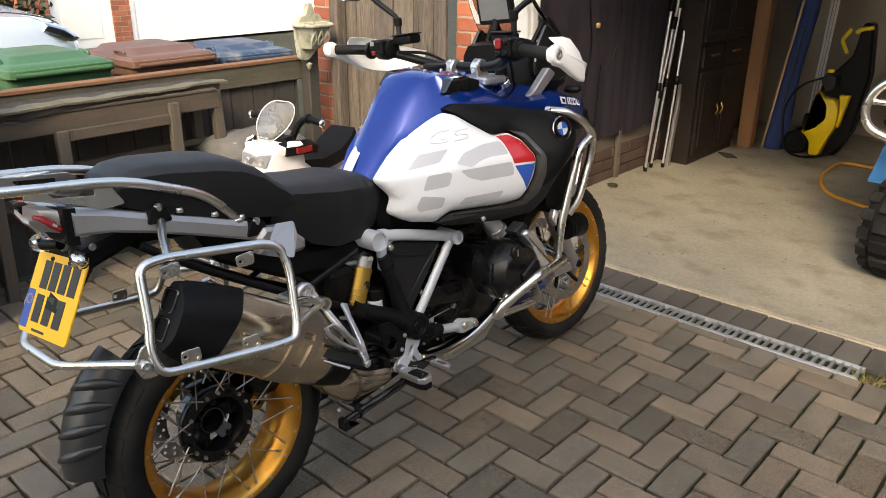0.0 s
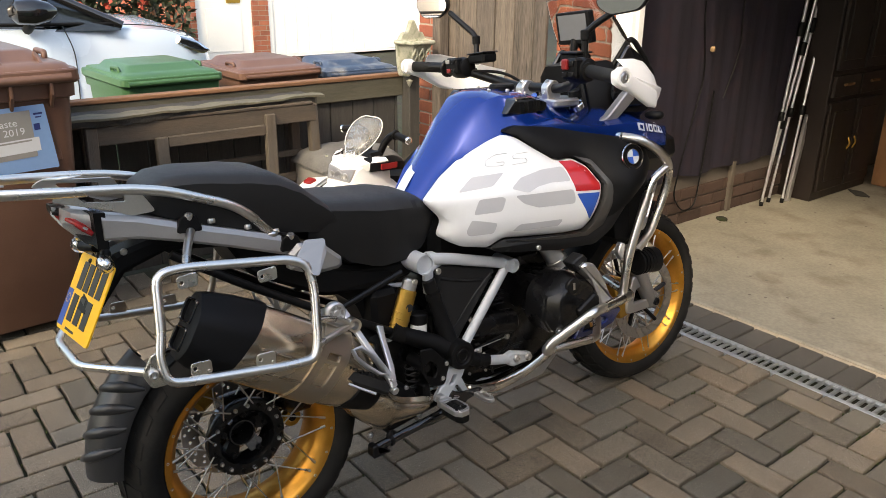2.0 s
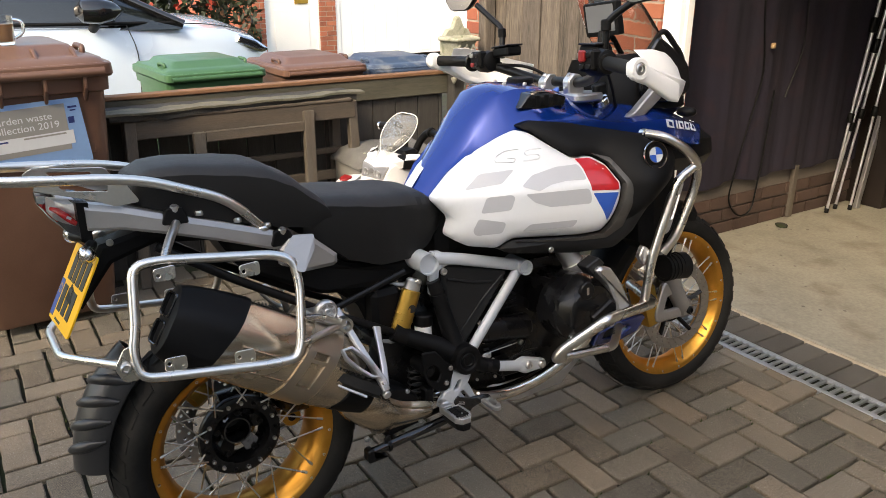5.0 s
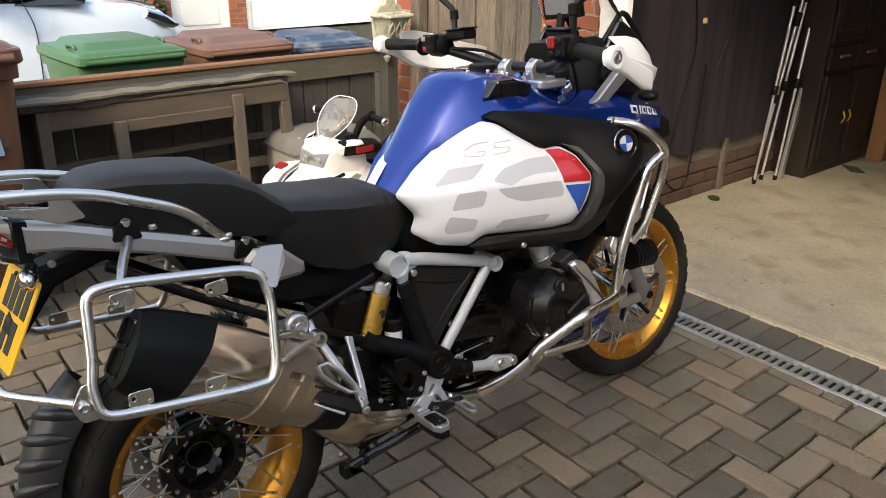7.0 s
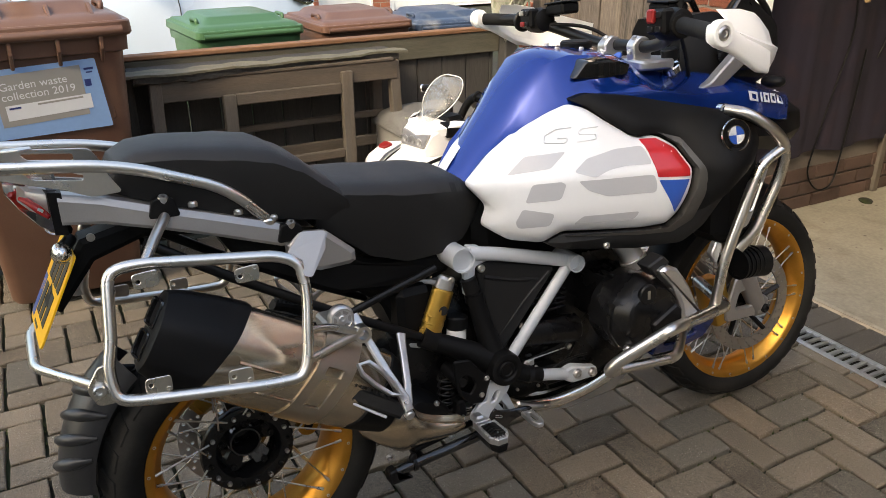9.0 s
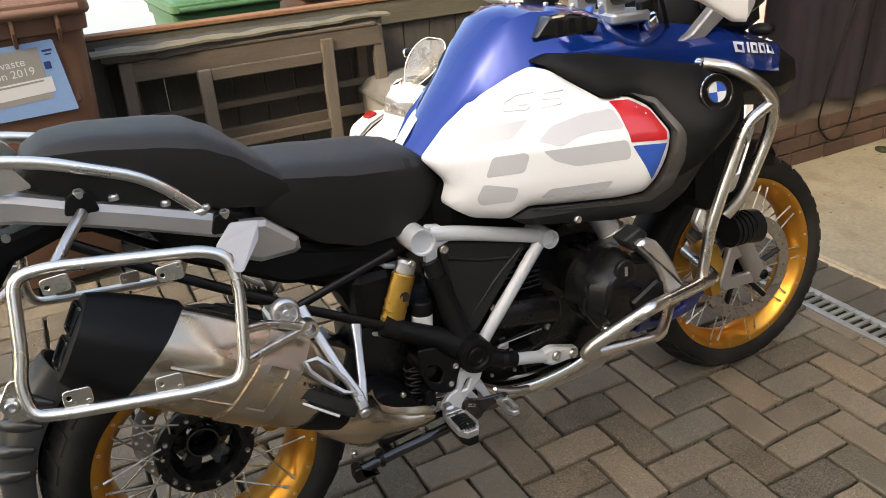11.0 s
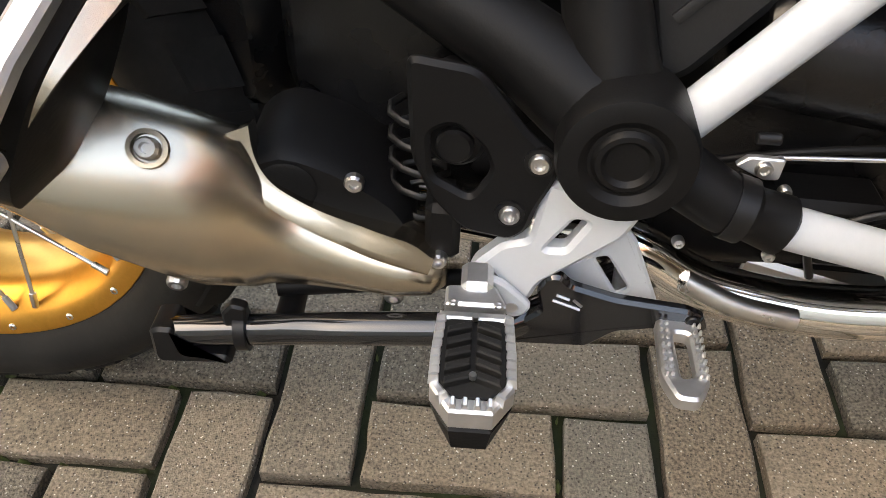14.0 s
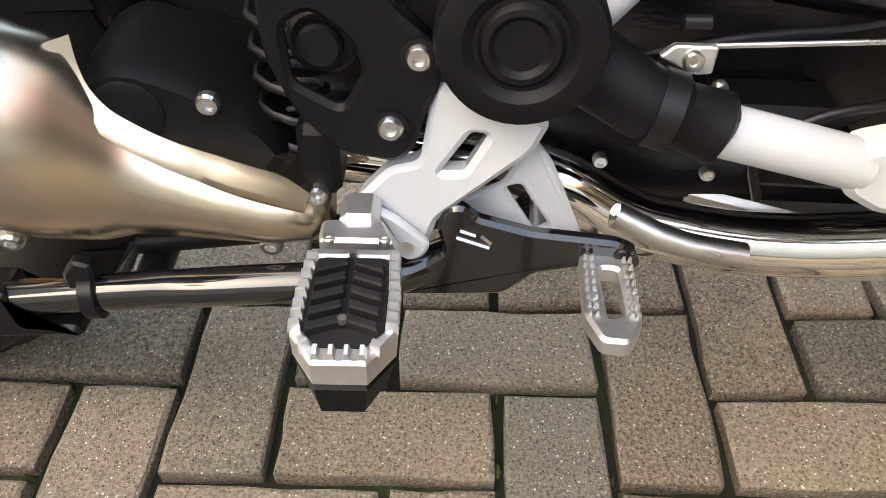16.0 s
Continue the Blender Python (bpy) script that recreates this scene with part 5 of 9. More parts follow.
bm = tube(bmesh.new(), [(0.45, -0.12, 0.29), (0.62, -0.135, 0.283), (0.67, -0.14, 0.25), (0.76, -0.145, 0.238), (0.88, -0.15, 0.255), (1.02, -0.17, 0.33), (1.06, -0.2, 0.43), (0.98, -0.24, 0.50)], 0.0215, 18, 0.07)
part("header_pipe", bm, M_CHROME, ex, "chromed header pipe", 60)
bm = tube(bmesh.new(), [(0.45, 0.12, 0.29), (0.62, 0.135, 0.283), (0.76, 0.145, 0.238), (0.88, 0.15, 0.255), (1.02, 0.17, 0.33), (1.06, 0.2, 0.43), (0.98, 0.24, 0.50)], 0.0215, 14, 0.07)
part("header_pipe", bm, M_CHROME, ex, "chromed header pipe", 60)
bm = tube(bmesh.new(), [(0.66, -0.158, 0.268), (0.70, -0.165, 0.252), (0.745, -0.165, 0.246)], 0.009, 10, 0.02)
part("clamp", bm, M_BOLT, ex, "bright clamp with bolt", 60)

# skid plate
bm = loft(bmesh.new(), [[(x, y * w, z + (0.06 if abs(y) == 1 else 0)) for y in (-1, -0.8, 0.8, 1)] + [(x, y * w * 0.97, z + 0.005 + (0.06 if abs(y) == 1 else 0)) for y in (1, 0.8, -0.8, -1)] for x, w, z in ((0.72, 0.11, 0.195), (0.84, 0.13, 0.178), (1.0, 0.13, 0.19), (1.10, 0.12, 0.26), (1.15, 0.11, 0.36))])
part("skid_plate", bm, M_ALU_PLATE, bike, "bare alloy skid plate", 30)

# engine: dark block, clutch and starter housings, boxer cylinders
bm = bmesh.new()
box(bm, 0.56, 1.06, -0.12, 0.12, 0.24, 0.62, 0.04, seg=2)
box(bm, 0.36, 0.62, -0.10, 0.10, 0.27, 0.50, 0.04, seg=2)
eng = part("engine", bm, M_ENGINE, bike, "black boxer engine block", 40)
bm = bmesh.new()
box(bm, 0.58, 0.98, -0.12, 0.12, 0.6, 0.86, 0.03)
part("airbox", bm, M_BLACK, bike, "black air box under the tank")
bm = cyl(bmesh.new(), (0.66, -0.15, 0.455), (0.84, -0.15, 0.43), 0.038, 20, bevel=0.008)
part("starter_motor", bm, M_ENGINE, eng, "black starter housing", 40)
for k in range(9):
    part("fin", cube(0.70 + k * 0.001, 0.80, -0.165, -0.118, 0.50 + k * 0.012, 0.505 + k * 0.012, 0.001), M_ENGINE, eng)
for p_ in ((0.80, -0.155, 0.415), (0.815, -0.15, 0.385), (0.79, -0.14, 0.52), (0.70, -0.13, 0.41)):
    part("bolt", bolt(bmesh.new(), p_, (0, -1, 0), 0.009, 0.008), M_BOLT, eng)
part("cable", tube(bmesh.new(), [(0.63, -0.17, 0.375), (0.70, -0.185, 0.40), (0.78, -0.175, 0.405), (0.86, -0.16, 0.45)], 0.0028, 6, 0.03), M_BLACK, eng, smooth=60)
part("cable", tube(bmesh.new(), [(0.66, -0.165, 0.335), (0.74, -0.18, 0.342), (0.80, -0.17, 0.36), (0.84, -0.15, 0.40)], 0.0035, 6, 0.03), M_BLACK, eng, smooth=60)
part("rod", tube(bmesh.new(), [(0.684, -0.19, 0.3968), (0.78, -0.188, 0.403)], 0.0016, 6, 0), M_BOLT, eng, smooth=60)
part("bracket", slab(bmesh.new(), round_poly([(0.6587, 0.3917), (0.6656, 0.3985), (0.6875, 0.3985), (0.6868, 0.3838), (0.678, 0.383)], 0.002), -0.196, -0.190, 0.001), M_ALU_PLATE, eng, "bare alloy bracket", 30)
part("bolt", bolt(bmesh.new(), (0.6755, -0.196, 0.3915), (0, -1, 0), 0.0055, 0.004, 14), M_BOLT, eng, "", 40)
for p_ in ((0.6923, -0.196, 0.3767), (0.6371, -0.196, 0.3301), (0.6991, -0.19, 0.3218)):
    part("bolt", bolt(bmesh.new(), p_, (0, -1, 0), 0.0042, 0.004, 12), M_BOLT, eng, "", 40)
part("bush", cyl(bmesh.new(), (0.669, -0.186, 0.407), (0.684, -0.186, 0.4075), 0.004, 14, bevel=0.001), M_BLACK_SATIN, eng, "", 40)
part("guide_cable", tube(bmesh.new(), [(0.735, -0.18, 0.30), (0.72, -0.186, 0.335), (0.75, -0.19, 0.362), (0.81, -0.186, 0.371), (0.86, -0.17, 0.36)], 0.003, 8, 0.03), M_BLACK_SATIN, eng, "", 60)
bm = bmesh.new()
box(bm, 0.70, 0.78, -0.165, -0.12, 0.315, 0.35, 0.006)
box(bm, 0.735, 0.80, -0.17, -0.12, 0.30, 0.325, 0.005)
part("connector", bm, M_BLACK, eng, "black cable connector")
for s in (-1, 1):
    cy = new("cylinder")
    cy.parent = bike
    tagged(cy, "black finned cylinder with head cover")
    br = part("barrel", cube(0.855, 0.965, min(s * 0.1, s * 0.27), max(s * 0.1, s * 0.27), 0.465, 0.585, 0.008), M_ENGINE, cy)
    for k in range(5):
        x = 0.866 + 0.017 * k
        part("cooling_fin", slab(bmesh.new(), [(x, 0.598), (x + 0.006, 0.60), (x + 0.028, 0.558), (x + 0.022, 0.556)], s * 0.18, s * 0.262, 0.001), M_ENGINE, br)
    rings = []
    for y, g in ((0.245, 0.97), (0.30, 1.0), (0.322, 1.0), (0.327, 0.975), (0.336, 0.975), (0.358, 0.86), (0.371, 0.80), (0.374, 0.74)):
        c = (0.91, 0.53)
        o = [(0.817, 0.548), (0.832, 0.572), (0.895, 0.612), (0.946, 0.598), (0.98, 0.563), (1.0, 0.485), (0.982, 0.446), (0.908, 0.428), (0.839, 0.436), (0.808, 0.485)]
        rings.append([(c[0] + (x - c[0]) * g, s * y, c[1] + (z - c[1]) * g) for x, z in round_poly(o, 0.012, 2)])
    bm = loft(bmesh.new(), rings)
    hc = part("head_cover", bm, M_ENGINE, cy, "faceted black valve cover", 25)
    part("spark_block", slab(bmesh.new(), round_poly([(0.893, 0.505), (0.962, 0.543), (0.978, 0.53), (0.98, 0.486), (0.965, 0.474), (0.906, 0.47)], 0.006), s * 0.352, s * 0.384, 0.005), M_BLACK_SATIN, hc, "raised black cover block", 30)
    bm = lathe(bmesh.new(), [(0.0, 0.0), (0.024, 0.0), (0.024, 0.008), (0.021, 0.011), (0.0, 0.011)], 24, "Y", (0.885, s * 0.366, 0.578), Matrix.Diagonal((1, s, 1, 1)))
    oc = part("oil_cap", bm, M_BLACK_SATIN, hc, "black oil filler cap", 40)
    part("mark", cube(0.881, 0.888, min(s * 0.377, s * 0.3785), max(s * 0.377, s * 0.3785), 0.568, 0.588, 0), M_BOLT, oc)
    for x, z in ((0.842, 0.45), (0.965, 0.575), (0.975, 0.465)):
        part("bolt", bolt(bmesh.new(), (x, s * 0.355, z), (0, s, 0), 0.010, 0.012, 12), M_BOLT, hc)
    bm = slab(bmesh.new(), round_poly([(0.913, 0.628), (0.930, 0.638), (0.962, 0.629), (0.985, 0.60), (1.004, 0.572), (1.027, 0.521), (1.052, 0.488), (0.982, 0.500), (0.974, 0.54), (0.954, 0.584)], 0.006), s * 0.33, s * 0.382, 0.007)
    part("head_guard", bm, M_ALU, cy, "cast alloy cylinder guard", 30)
    bm = slab(bmesh.new(), round_poly([(0.89, 0.64), (0.935, 0.66), (0.955, 0.64), (0.915, 0.61)], 0.006), s * 0.32, s * 0.365, 0.004)
    part("guard_pad", bm, M_GREY_PLASTIC, cy)
    bm = bmesh.new()
    cyl(bm, (0.958, s * 0.24, 0.595), (0.93, s * 0.22, 0.66), 0.03, 20)
    cyl(bm, (0.952, s * 0.238, 0.61), (0.947, s * 0.236, 0.62), 0.034, 20)
    part("throttle_body", bm, M_ALU, cy, "bright throttle body clamp", 40)

# main frame: white triangle of tube, black lower castings
bf = new("frame")
bf.parent = bike
tagged(bf, "white and black tubular frame")
for s in (-1, 1):
    part("top_tube", tube(bmesh.new(), [(0.537, s * 0.172, 0.69), (0.60, s * 0.18, 0.68), (0.789, s * 0.18, 0.629)], 0.0165, 14, 0.03), M_FRAME_WHITE, bf, smooth=60)
    part("diagonal_tube", tube(bmesh.new(), [(0.794, s * 0.18, 0.611), (0.635, s * 0.19, 0.43), (0.61, s * 0.19, 0.40)], 0.0145, 14, 0.03), M_FRAME_WHITE, bf, smooth=60)
    part("cross_tube", tube(bmesh.new(), [(0.51, s * 0.202, 0.684), (0.51, s * 0.08, 0.684)], 0.0285, 24, 0, hollow=0.86), M_FRAME_WHITE, bf, "open white frame tube", 60)
    part("cross_tube", tube(bmesh.new(), [(0.808, s * 0.208, 0.622), (0.808, s * 0.08, 0.622)], 0.0215, 24, 0, hollow=0.84), M_FRAME_WHITE, bf, "open white frame tube", 60)
    for x, z, r in ((0.51, 0.684, 0.0255), (0.808, 0.622, 0.019)):
        part("tube_plug", cyl(bmesh.new(), (x, s * 0.182, z), (x, s * 0.19, z), r, 24), M_FRAME_WHITE, bf, "", 40)
    part("gusset", slab(bmesh.new(), round_poly([(0.53, 0.709), (0.56, 0.705), (0.60, 0.672), (0.55, 0.655), (0.545, 0.60), (0.52, 0.59), (0.522, 0.653), (0.540, 0.672)], 0.006), s * 0.15, s * 0.178, 0.006), M_FRAME_WHITE, bf, "white gusset plate")
    bm = tube(bmesh.new(), [(0.532, s * 0.175, 0.625), (0.55, s * 0.18, 0.55), (0.575, s * 0.19, 0.45), (0.585, s * 0.2, 0.41)], [0.0165, 0.021, 0.027, 0.034], 16, 0)
    part("down_tube", bm, M_BLACK, bf, "black sleeved frame tube", 50)
    part("collar", tube(bmesh.new(), [(0.529, s * 0.175, 0.632), (0.538, s * 0.176, 0.60)], 0.019, 16, 0), M_BLACK_SATIN, bf, "", 50)
    part("collar", tube(bmesh.new(), [(0.5395, s * 0.177, 0.595), (0.543, s * 0.177, 0.575)], 0.0225, 16, 0), M_BLACK, bf, "", 50)
    bm = tube(bmesh.new(), [(0.59, s * 0.2, 0.41), (0.52, s * 0.185, 0.455), (0.43, s * 0.165, 0.50)], [0.036, 0.027, 0.021], 16, 0)
    part("rear_arm", bm, M_BLACK, bf, "black moulded frame arm", 50)
    part("collar", tube(bmesh.new(), [(0.445, s * 0.168, 0.492), (0.41, s * 0.16, 0.513)], 0.0245, 16, 0), M_BLACK_SATIN, bf, "", 50)
    bm = tube(bmesh.new(), [(0.43, s * 0.16, 0.50), (0.24, s * 0.135, 0.60), (0.02, s * 0.125, 0.73), (-0.13, s * 0.12, 0.83)], 0.0105, 12, 0.04)
    part("subframe_tube", bm, M_BLACK_SATIN, bf, "thin black subframe tube", 60)
    bm = tube(bmesh.new(), [(0.25, s * 0.135, 0.60), (0.46, s * 0.15, 0.665)], 0.009, 12, 0)
    part("subframe_tube", bm, M_BLACK_SATIN, bf, "thin black subframe tube", 60)
    # pivot with ringed cap, black and white strut ahead of it
    bm = lathe(bmesh.new(), [(0.0, 0.19), (0.041, 0.19), (0.041, 0.236), (0.039, 0.242), (0.034, 0.2435), (0.0275, 0.2435), (0.0245, 0.2415), (0.0225, 0.2398), (0.0205, 0.2400), (0.0180, 0.2428), (0.0150, 0.2432), (0.0132, 0.2412), (0.0122, 0.2404), (0.0, 0.2402)], 40, "Y", (0.587, 0, 0.413), Matrix.Diagonal((1, s, 1, 1)))
    part("pivot_cap", bm, M_BLACK, bf, "round black pivot cap with rings", 30)
    bm = tube(bmesh.new(), [(0.59, s * 0.2, 0.408), (0.652, s * 0.21, 0.374), (0.668, s * 0.211, 0.369), (0.671, s * 0.211, 0.368), (0.692, s * 0.212, 0.362), (0.694, s * 0.212, 0.361)], [0.022, 0.0195, 0.0195, 0.0175, 0.0195, 0.014], 18, 0)
    part("strut_boot", bm, M_BLACK, bf, "black rubber strut boot", 40)
    part("strut_boot_ring", tube(bmesh.new(), [(0.656, s * 0.21, 0.372), (0.668, s * 0.211, 0.369)], 0.0212, 18, 0), M_BLACK_SATIN, bf, "", 40)
    part("front_strut", tube(bmesh.new(), [(0.685, s * 0.212, 0.363), (0.775, s * 0.2, 0.338)], 0.0145, 16, 0), M_FRAME_WHITE, bf, "white strut", 60)
    bm = slab(bmesh.new(), round_poly([(0.765, 0.352), (0.79, 0.36), (0.84, 0.345), (0.862, 0.34), (0.862, 0.315), (0.79, 0.312), (0.765, 0.325)], 0.008), s * 0.185, s * 0.212, 0.005)
    part("strut_end", bm, M_FRAME_WHITE, bf, "white forked strut end")
    for x, z in ((0.80, 0.337), (0.845, 0.33)):
        part("bolt", bolt(bmesh.new(), (x, s * 0.212, z), (0, s, 0), 0.012, 0.008, 12), M_BOLT, bf)
    # black frame cover in the triangle
    skin_pts = round_poly([(0.555, 0.672), (0.76, 0.622), (0.77, 0.605), (0.625, 0.43), (0.605, 0.425), (0.572, 0.55)], 0.012)
    bm = slab(bmesh.new(), skin_pts, s * 0.12, s * 0.168, 0.008)
    cv = part("frame_cover", bm, M_GREY_PLASTIC, bf, "moulded black cover inside the frame triangle")
    part("cover_ridge", tube(bmesh.new(), [(0.575, s * 0.168, 0.625), (0.66, s * 0.168, 0.60), (0.72, s * 0.168, 0.592)], 0.005, 6, 0.02), M_GREY_PLASTIC, cv, smooth=60)
    part("cover_ridge", tube(bmesh.new(), [(0.61, s * 0.168, 0.47), (0.69, s * 0.168, 0.555), (0.75, s * 0.168, 0.605)], 0.004, 6, 0.02), M_GREY_PLASTIC, cv, smooth=60)
    part("bolt", bolt(bmesh.new(), (0.566, s * 0.168, 0.648), (0, s, 0), 0.010, 0.008, 12), M_BOLT, cv)
    part("bolt", bolt(bmesh.new(), (0.82, s * 0.305, 0.69), (0, s, 0), 0.008, 0.006, 12), M_BOLT, cv)

# rear shock, its knob and the fluid bottle
sh = new("rear_shock")
sh.parent = bike
tagged(sh, "gold bodied rear shock")
part("body", cyl(bmesh.new(), (0.43, -0.15, 0.50), (0.476, -0.15, 0.612), 0.026, 24, bevel=0.003), M_GOLD_SHOCK, sh, "gold shock reservoir", 40)
for k in range(3):
    a = Vector((0.437 + 0.0065 * k, -0.15, 0.517 + 0.016 * k))
    part("groove_ring", cyl(bmesh.new(), a, a + Vector((0.0018, 0, 0.0044)), 0.0275, 24, bevel=0.001), M_GOLD_SHOCK, sh, "", 40)
part("head", cyl(bmesh.new(), (0.474, -0.15, 0.608), (0.487, -0.15, 0.64), 0.022, 20, bevel=0.006), M_ALU, sh, "alloy shock head", 40)
part("head_bolt", bolt(bmesh.new(), (0.488, -0.172, 0.636), (0, -1, 0), 0.008, 0.006), M_BOLT, sh)
part("badge", cyl(bmesh.new(), (0.462, -0.172, 0.568), (0.462, -0.1775, 0.568), 0.011, 16), M_INK, sh, "round dark badge")
coil = [(0.42 + 0.06 * (k / 48), -0.06 + 0.04 * math.cos(k * math.pi / 6), 0.44 + 0.20 * k / 48) for k in range(49)]
coil = [(x + 0.04 * math.sin(k * math.pi / 6), y, z) for k, (x, y, z) in enumerate(coil)]
part("spring", tube(bmesh.new(), coil, 0.006, 8, 0), M_FRAME_WHITE, sh, "pale coil spring", 60)
fb = part("fluid_bottle", cyl(bmesh.new(), (0.505, -0.14, 0.463), (0.508, -0.14, 0.505), 0.024, 20, bevel=0.005), M_WHITE_PLASTIC, bike, "white brake fluid bottle", 40)
part("bottle_cap", cyl(bmesh.new(), (0.508, -0.14, 0.503), (0.511, -0.14, 0.535), 0.027, 20, bevel=0.004), M_BLACK, fb, "black screw cap", 40)
bm = bmesh.new()
box(bm, 0.37, 0.46, -0.13, -0.05, 0.50, 0.62, 0.015)
part("battery_box", bm, M_BLACK, bike, "ribbed black box behind the shock")
bm = bmesh.new()
box(bm, 0.12, 0.36, -0.05, 0.09, 0.31, 0.46, 0.03)
tube(bm, [(0.0, 0.1, 0.318), (0.25, 0.10, 0.34), (0.5, 0.08, 0.38)], [0.06, 0.05, 0.05], 14, 0)
part("swingarm", bm, M_ENGINE, bike, "black single sided swingarm", 40)
sw_ = bpy.data.objects["swingarm"]
part("pivot_bush", lathe(bmesh.new(), [(0.012, -0.012), (0.024, -0.012), (0.026, -0.008), (0.026, 0.012), (0.012, 0.012)], 24, "Y", (0.178, 0.06, 0.266), closed=True), M_GOLD_SHOCK, sw_, "bronze bush", 40)
part("bush_bolt", bolt(bmesh.new(), (0.178, 0.052, 0.266), (0, -1, 0), 0.011, 0.006, 12), M_BLACK_SATIN, sw_)
kn = part("preload_knob", lathe(bmesh.new(), [(0.0, 0.0), (0.026, 0.0), (0.027, 0.012), (0.0255, 0.02), (0.022, 0.024), (0.021, 0.022), (0.0, 0.022)], 32, "Y", (0.195, -0.262, 0.646), Matrix.Diagonal((1, -1, 1, 1))), M_ALU, bike, "round alloy adjuster knob", 40)
for k in range(6):
    a = k * math.pi / 3
    part("finger_slot", slab(bmesh.new(), round_poly([(0.195 + 0.012 * math.cos(a - .35), 0.645 + 0.012 * math.sin(a - .35)), (0.195 + 0.019 * math.cos(a - .38), 0.645 + 0.019 * math.sin(a - .38)), (0.195 + 0.019 * math.cos(a + .38), 0.645 + 0.019 * math.sin(a + .38)), (0.195 + 0.012 * math.cos(a + .35), 0.645 + 0.012 * math.sin(a + .35))], 0.002, 2), -0.2842, -0.2848, 0), M_GREY_SILVER, kn)
part("bolt", bolt(bmesh.new(), (0.195, -0.284, 0.646), (0, -1, 0), 0.008, 0.003, 12), M_BOLT, kn)
bm = bmesh.new()
box(bm, 0.17, 0.225, -0.262, -0.16, 0.60, 0.63, 0.006)
part("knob_bracket", bm, M_ALU_PLATE, kn)

# passenger peg hanger: two flat arms that meet at an outer foot, a looped arm and the folded peg
def flat_bar(bm, pts, n, closed=False):
    """A bar of (x, y, z, width, depth) stations, its depth along n."""
    P = [Vector(p[:3]) for p in pts]
    n = Vector(n).normalized()
    rings = []
    for i, p in enumerate(pts):
        d = (P[(i + 1) % len(P)] - P[i - 1]) if closed else P[min(i + 1, len(P) - 1)] - P[max(i - 1, 0)]
        u = d.cross(n).normalized()
        rings.append([bm.verts.new(P[i] + u * a * p[3] + n * b * p[4]) for a, b in ((-0.5, -0.32), (-0.32, -0.5), (0.32, -0.5), (0.5, -0.32), (0.5, 0.32), (0.32, 0.5), (-0.32, 0.5), (-0.5, 0.32))])
    for a, b in zip(rings, rings[1:] + rings[:1] if closed else rings[1:]):
        for k in range(8):
            bm.faces.new((a[k], a[(k + 1) % 8], b[(k + 1) % 8], b[k]))
    if not closed:
        bm.faces.new(rings[0][::-1])
        bm.faces.new(rings[-1])
    bmesh.ops.recalc_face_normals(bm, faces=bm.faces)
    return bm


for s in (-1, 1):
    def out(*pts):
        return [(x, s * y, z, w, d) for x, y, z, w, d in pts]
    nrm = (0.15, s * 0.75, 0.6)
    hg = part("peg_hanger", flat_bar(bmesh.new(), out((0.230, 0.240, 0.634, 0.020, 0.012), (0.243, 0.272, 0.594, 0.016, 0.012), (0.266, 0.330, 0.524, 0.015, 0.013), (0.284, 0.362, 0.478, 0.020, 0.016), (0.288, 0.372, 0.454, 0.020, 0.016)), nrm), M_ALU, bike, "forked cast alloy passenger peg hanger", 30)
    part("arm", flat_bar(bmesh.new(), out((0.333, 0.236, 0.564, 0.020, 0.012), (0.322, 0.272, 0.540, 0.015, 0.012), (0.302, 0.338, 0.494, 0.015, 0.013), (0.290, 0.364, 0.466, 0.018, 0.014)), nrm), M_ALU, hg, "", 30)
    loop_ = [(0.201, 0.345, 0.560), (0.222, 0.346, 0.562), (0.246, 0.352, 0.538), (0.268, 0.361, 0.505), (0.276, 0.365, 0.482), (0.258, 0.362, 0.488), (0.228, 0.354, 0.515), (0.207, 0.348, 0.540)]
    part("loop", flat_bar(bmesh.new(), [(x, s * y, z + 0.006, 0.0085, 0.012) for x, y, z in loop_], nrm, True), M_ALU, hg, "", 40)
    part("shank", flat_bar(bmesh.new(), out((0.272, 0.360, 0.494, 0.013, 0.012), (0.286, 0.366, 0.472, 0.013, 0.012)), nrm), M_ALU, hg, "", 40)
    # folded rubber peg in its alloy cradle
    pp_ = part("passenger_peg", flat_bar(bmesh.new(), out((0.180, 0.318, 0.503, 0.026, 0.034), (0.188, 0.322, 0.499, 0.032, 0.036), (0.250, 0.348, 0.466, 0.035, 0.036), (0.276, 0.358, 0.450, 0.030, 0.03)), (0, s, 0.3)), M_RUBBER, hg, "folded black rubber passenger peg", 30)
    for k in range(6):
        t = k / 5
        part("rib", flat_bar(bmesh.new(), out((0.192 + 0.060 * t, 0.325 + 0.026 * t, 0.515 - 0.032 * t, 0.006, 0.034), (0.196 + 0.060 * t, 0.327 + 0.026 * t, 0.521 - 0.032 * t, 0.004, 0.032)), (0, s, 0.3)), M_RUBBER, pp_)
    part("cradle", flat_bar(bmesh.new(), out((0.178, 0.332, 0.488, 0.006, 0.012), (0.205, 0.344, 0.470, 0.006, 0.012), (0.243, 0.358, 0.447, 0.007, 0.012)), (0, s, 0.3)), M_ALU, pp_, "", 40)
    part("peg_pin", cyl(bmesh.new(), (0.288, s * 0.350, 0.452), (0.288, s * 0.380, 0.445), 0.010, 14, bevel=0.002), M_ALU, hg, "", 40)
    part("bolt", bolt(bmesh.new(), (0.285, s * 0.368, 0.474), (0.1, s, 0.5), 0.007, 0.006, 12), M_BOLT, hg, "", 40)


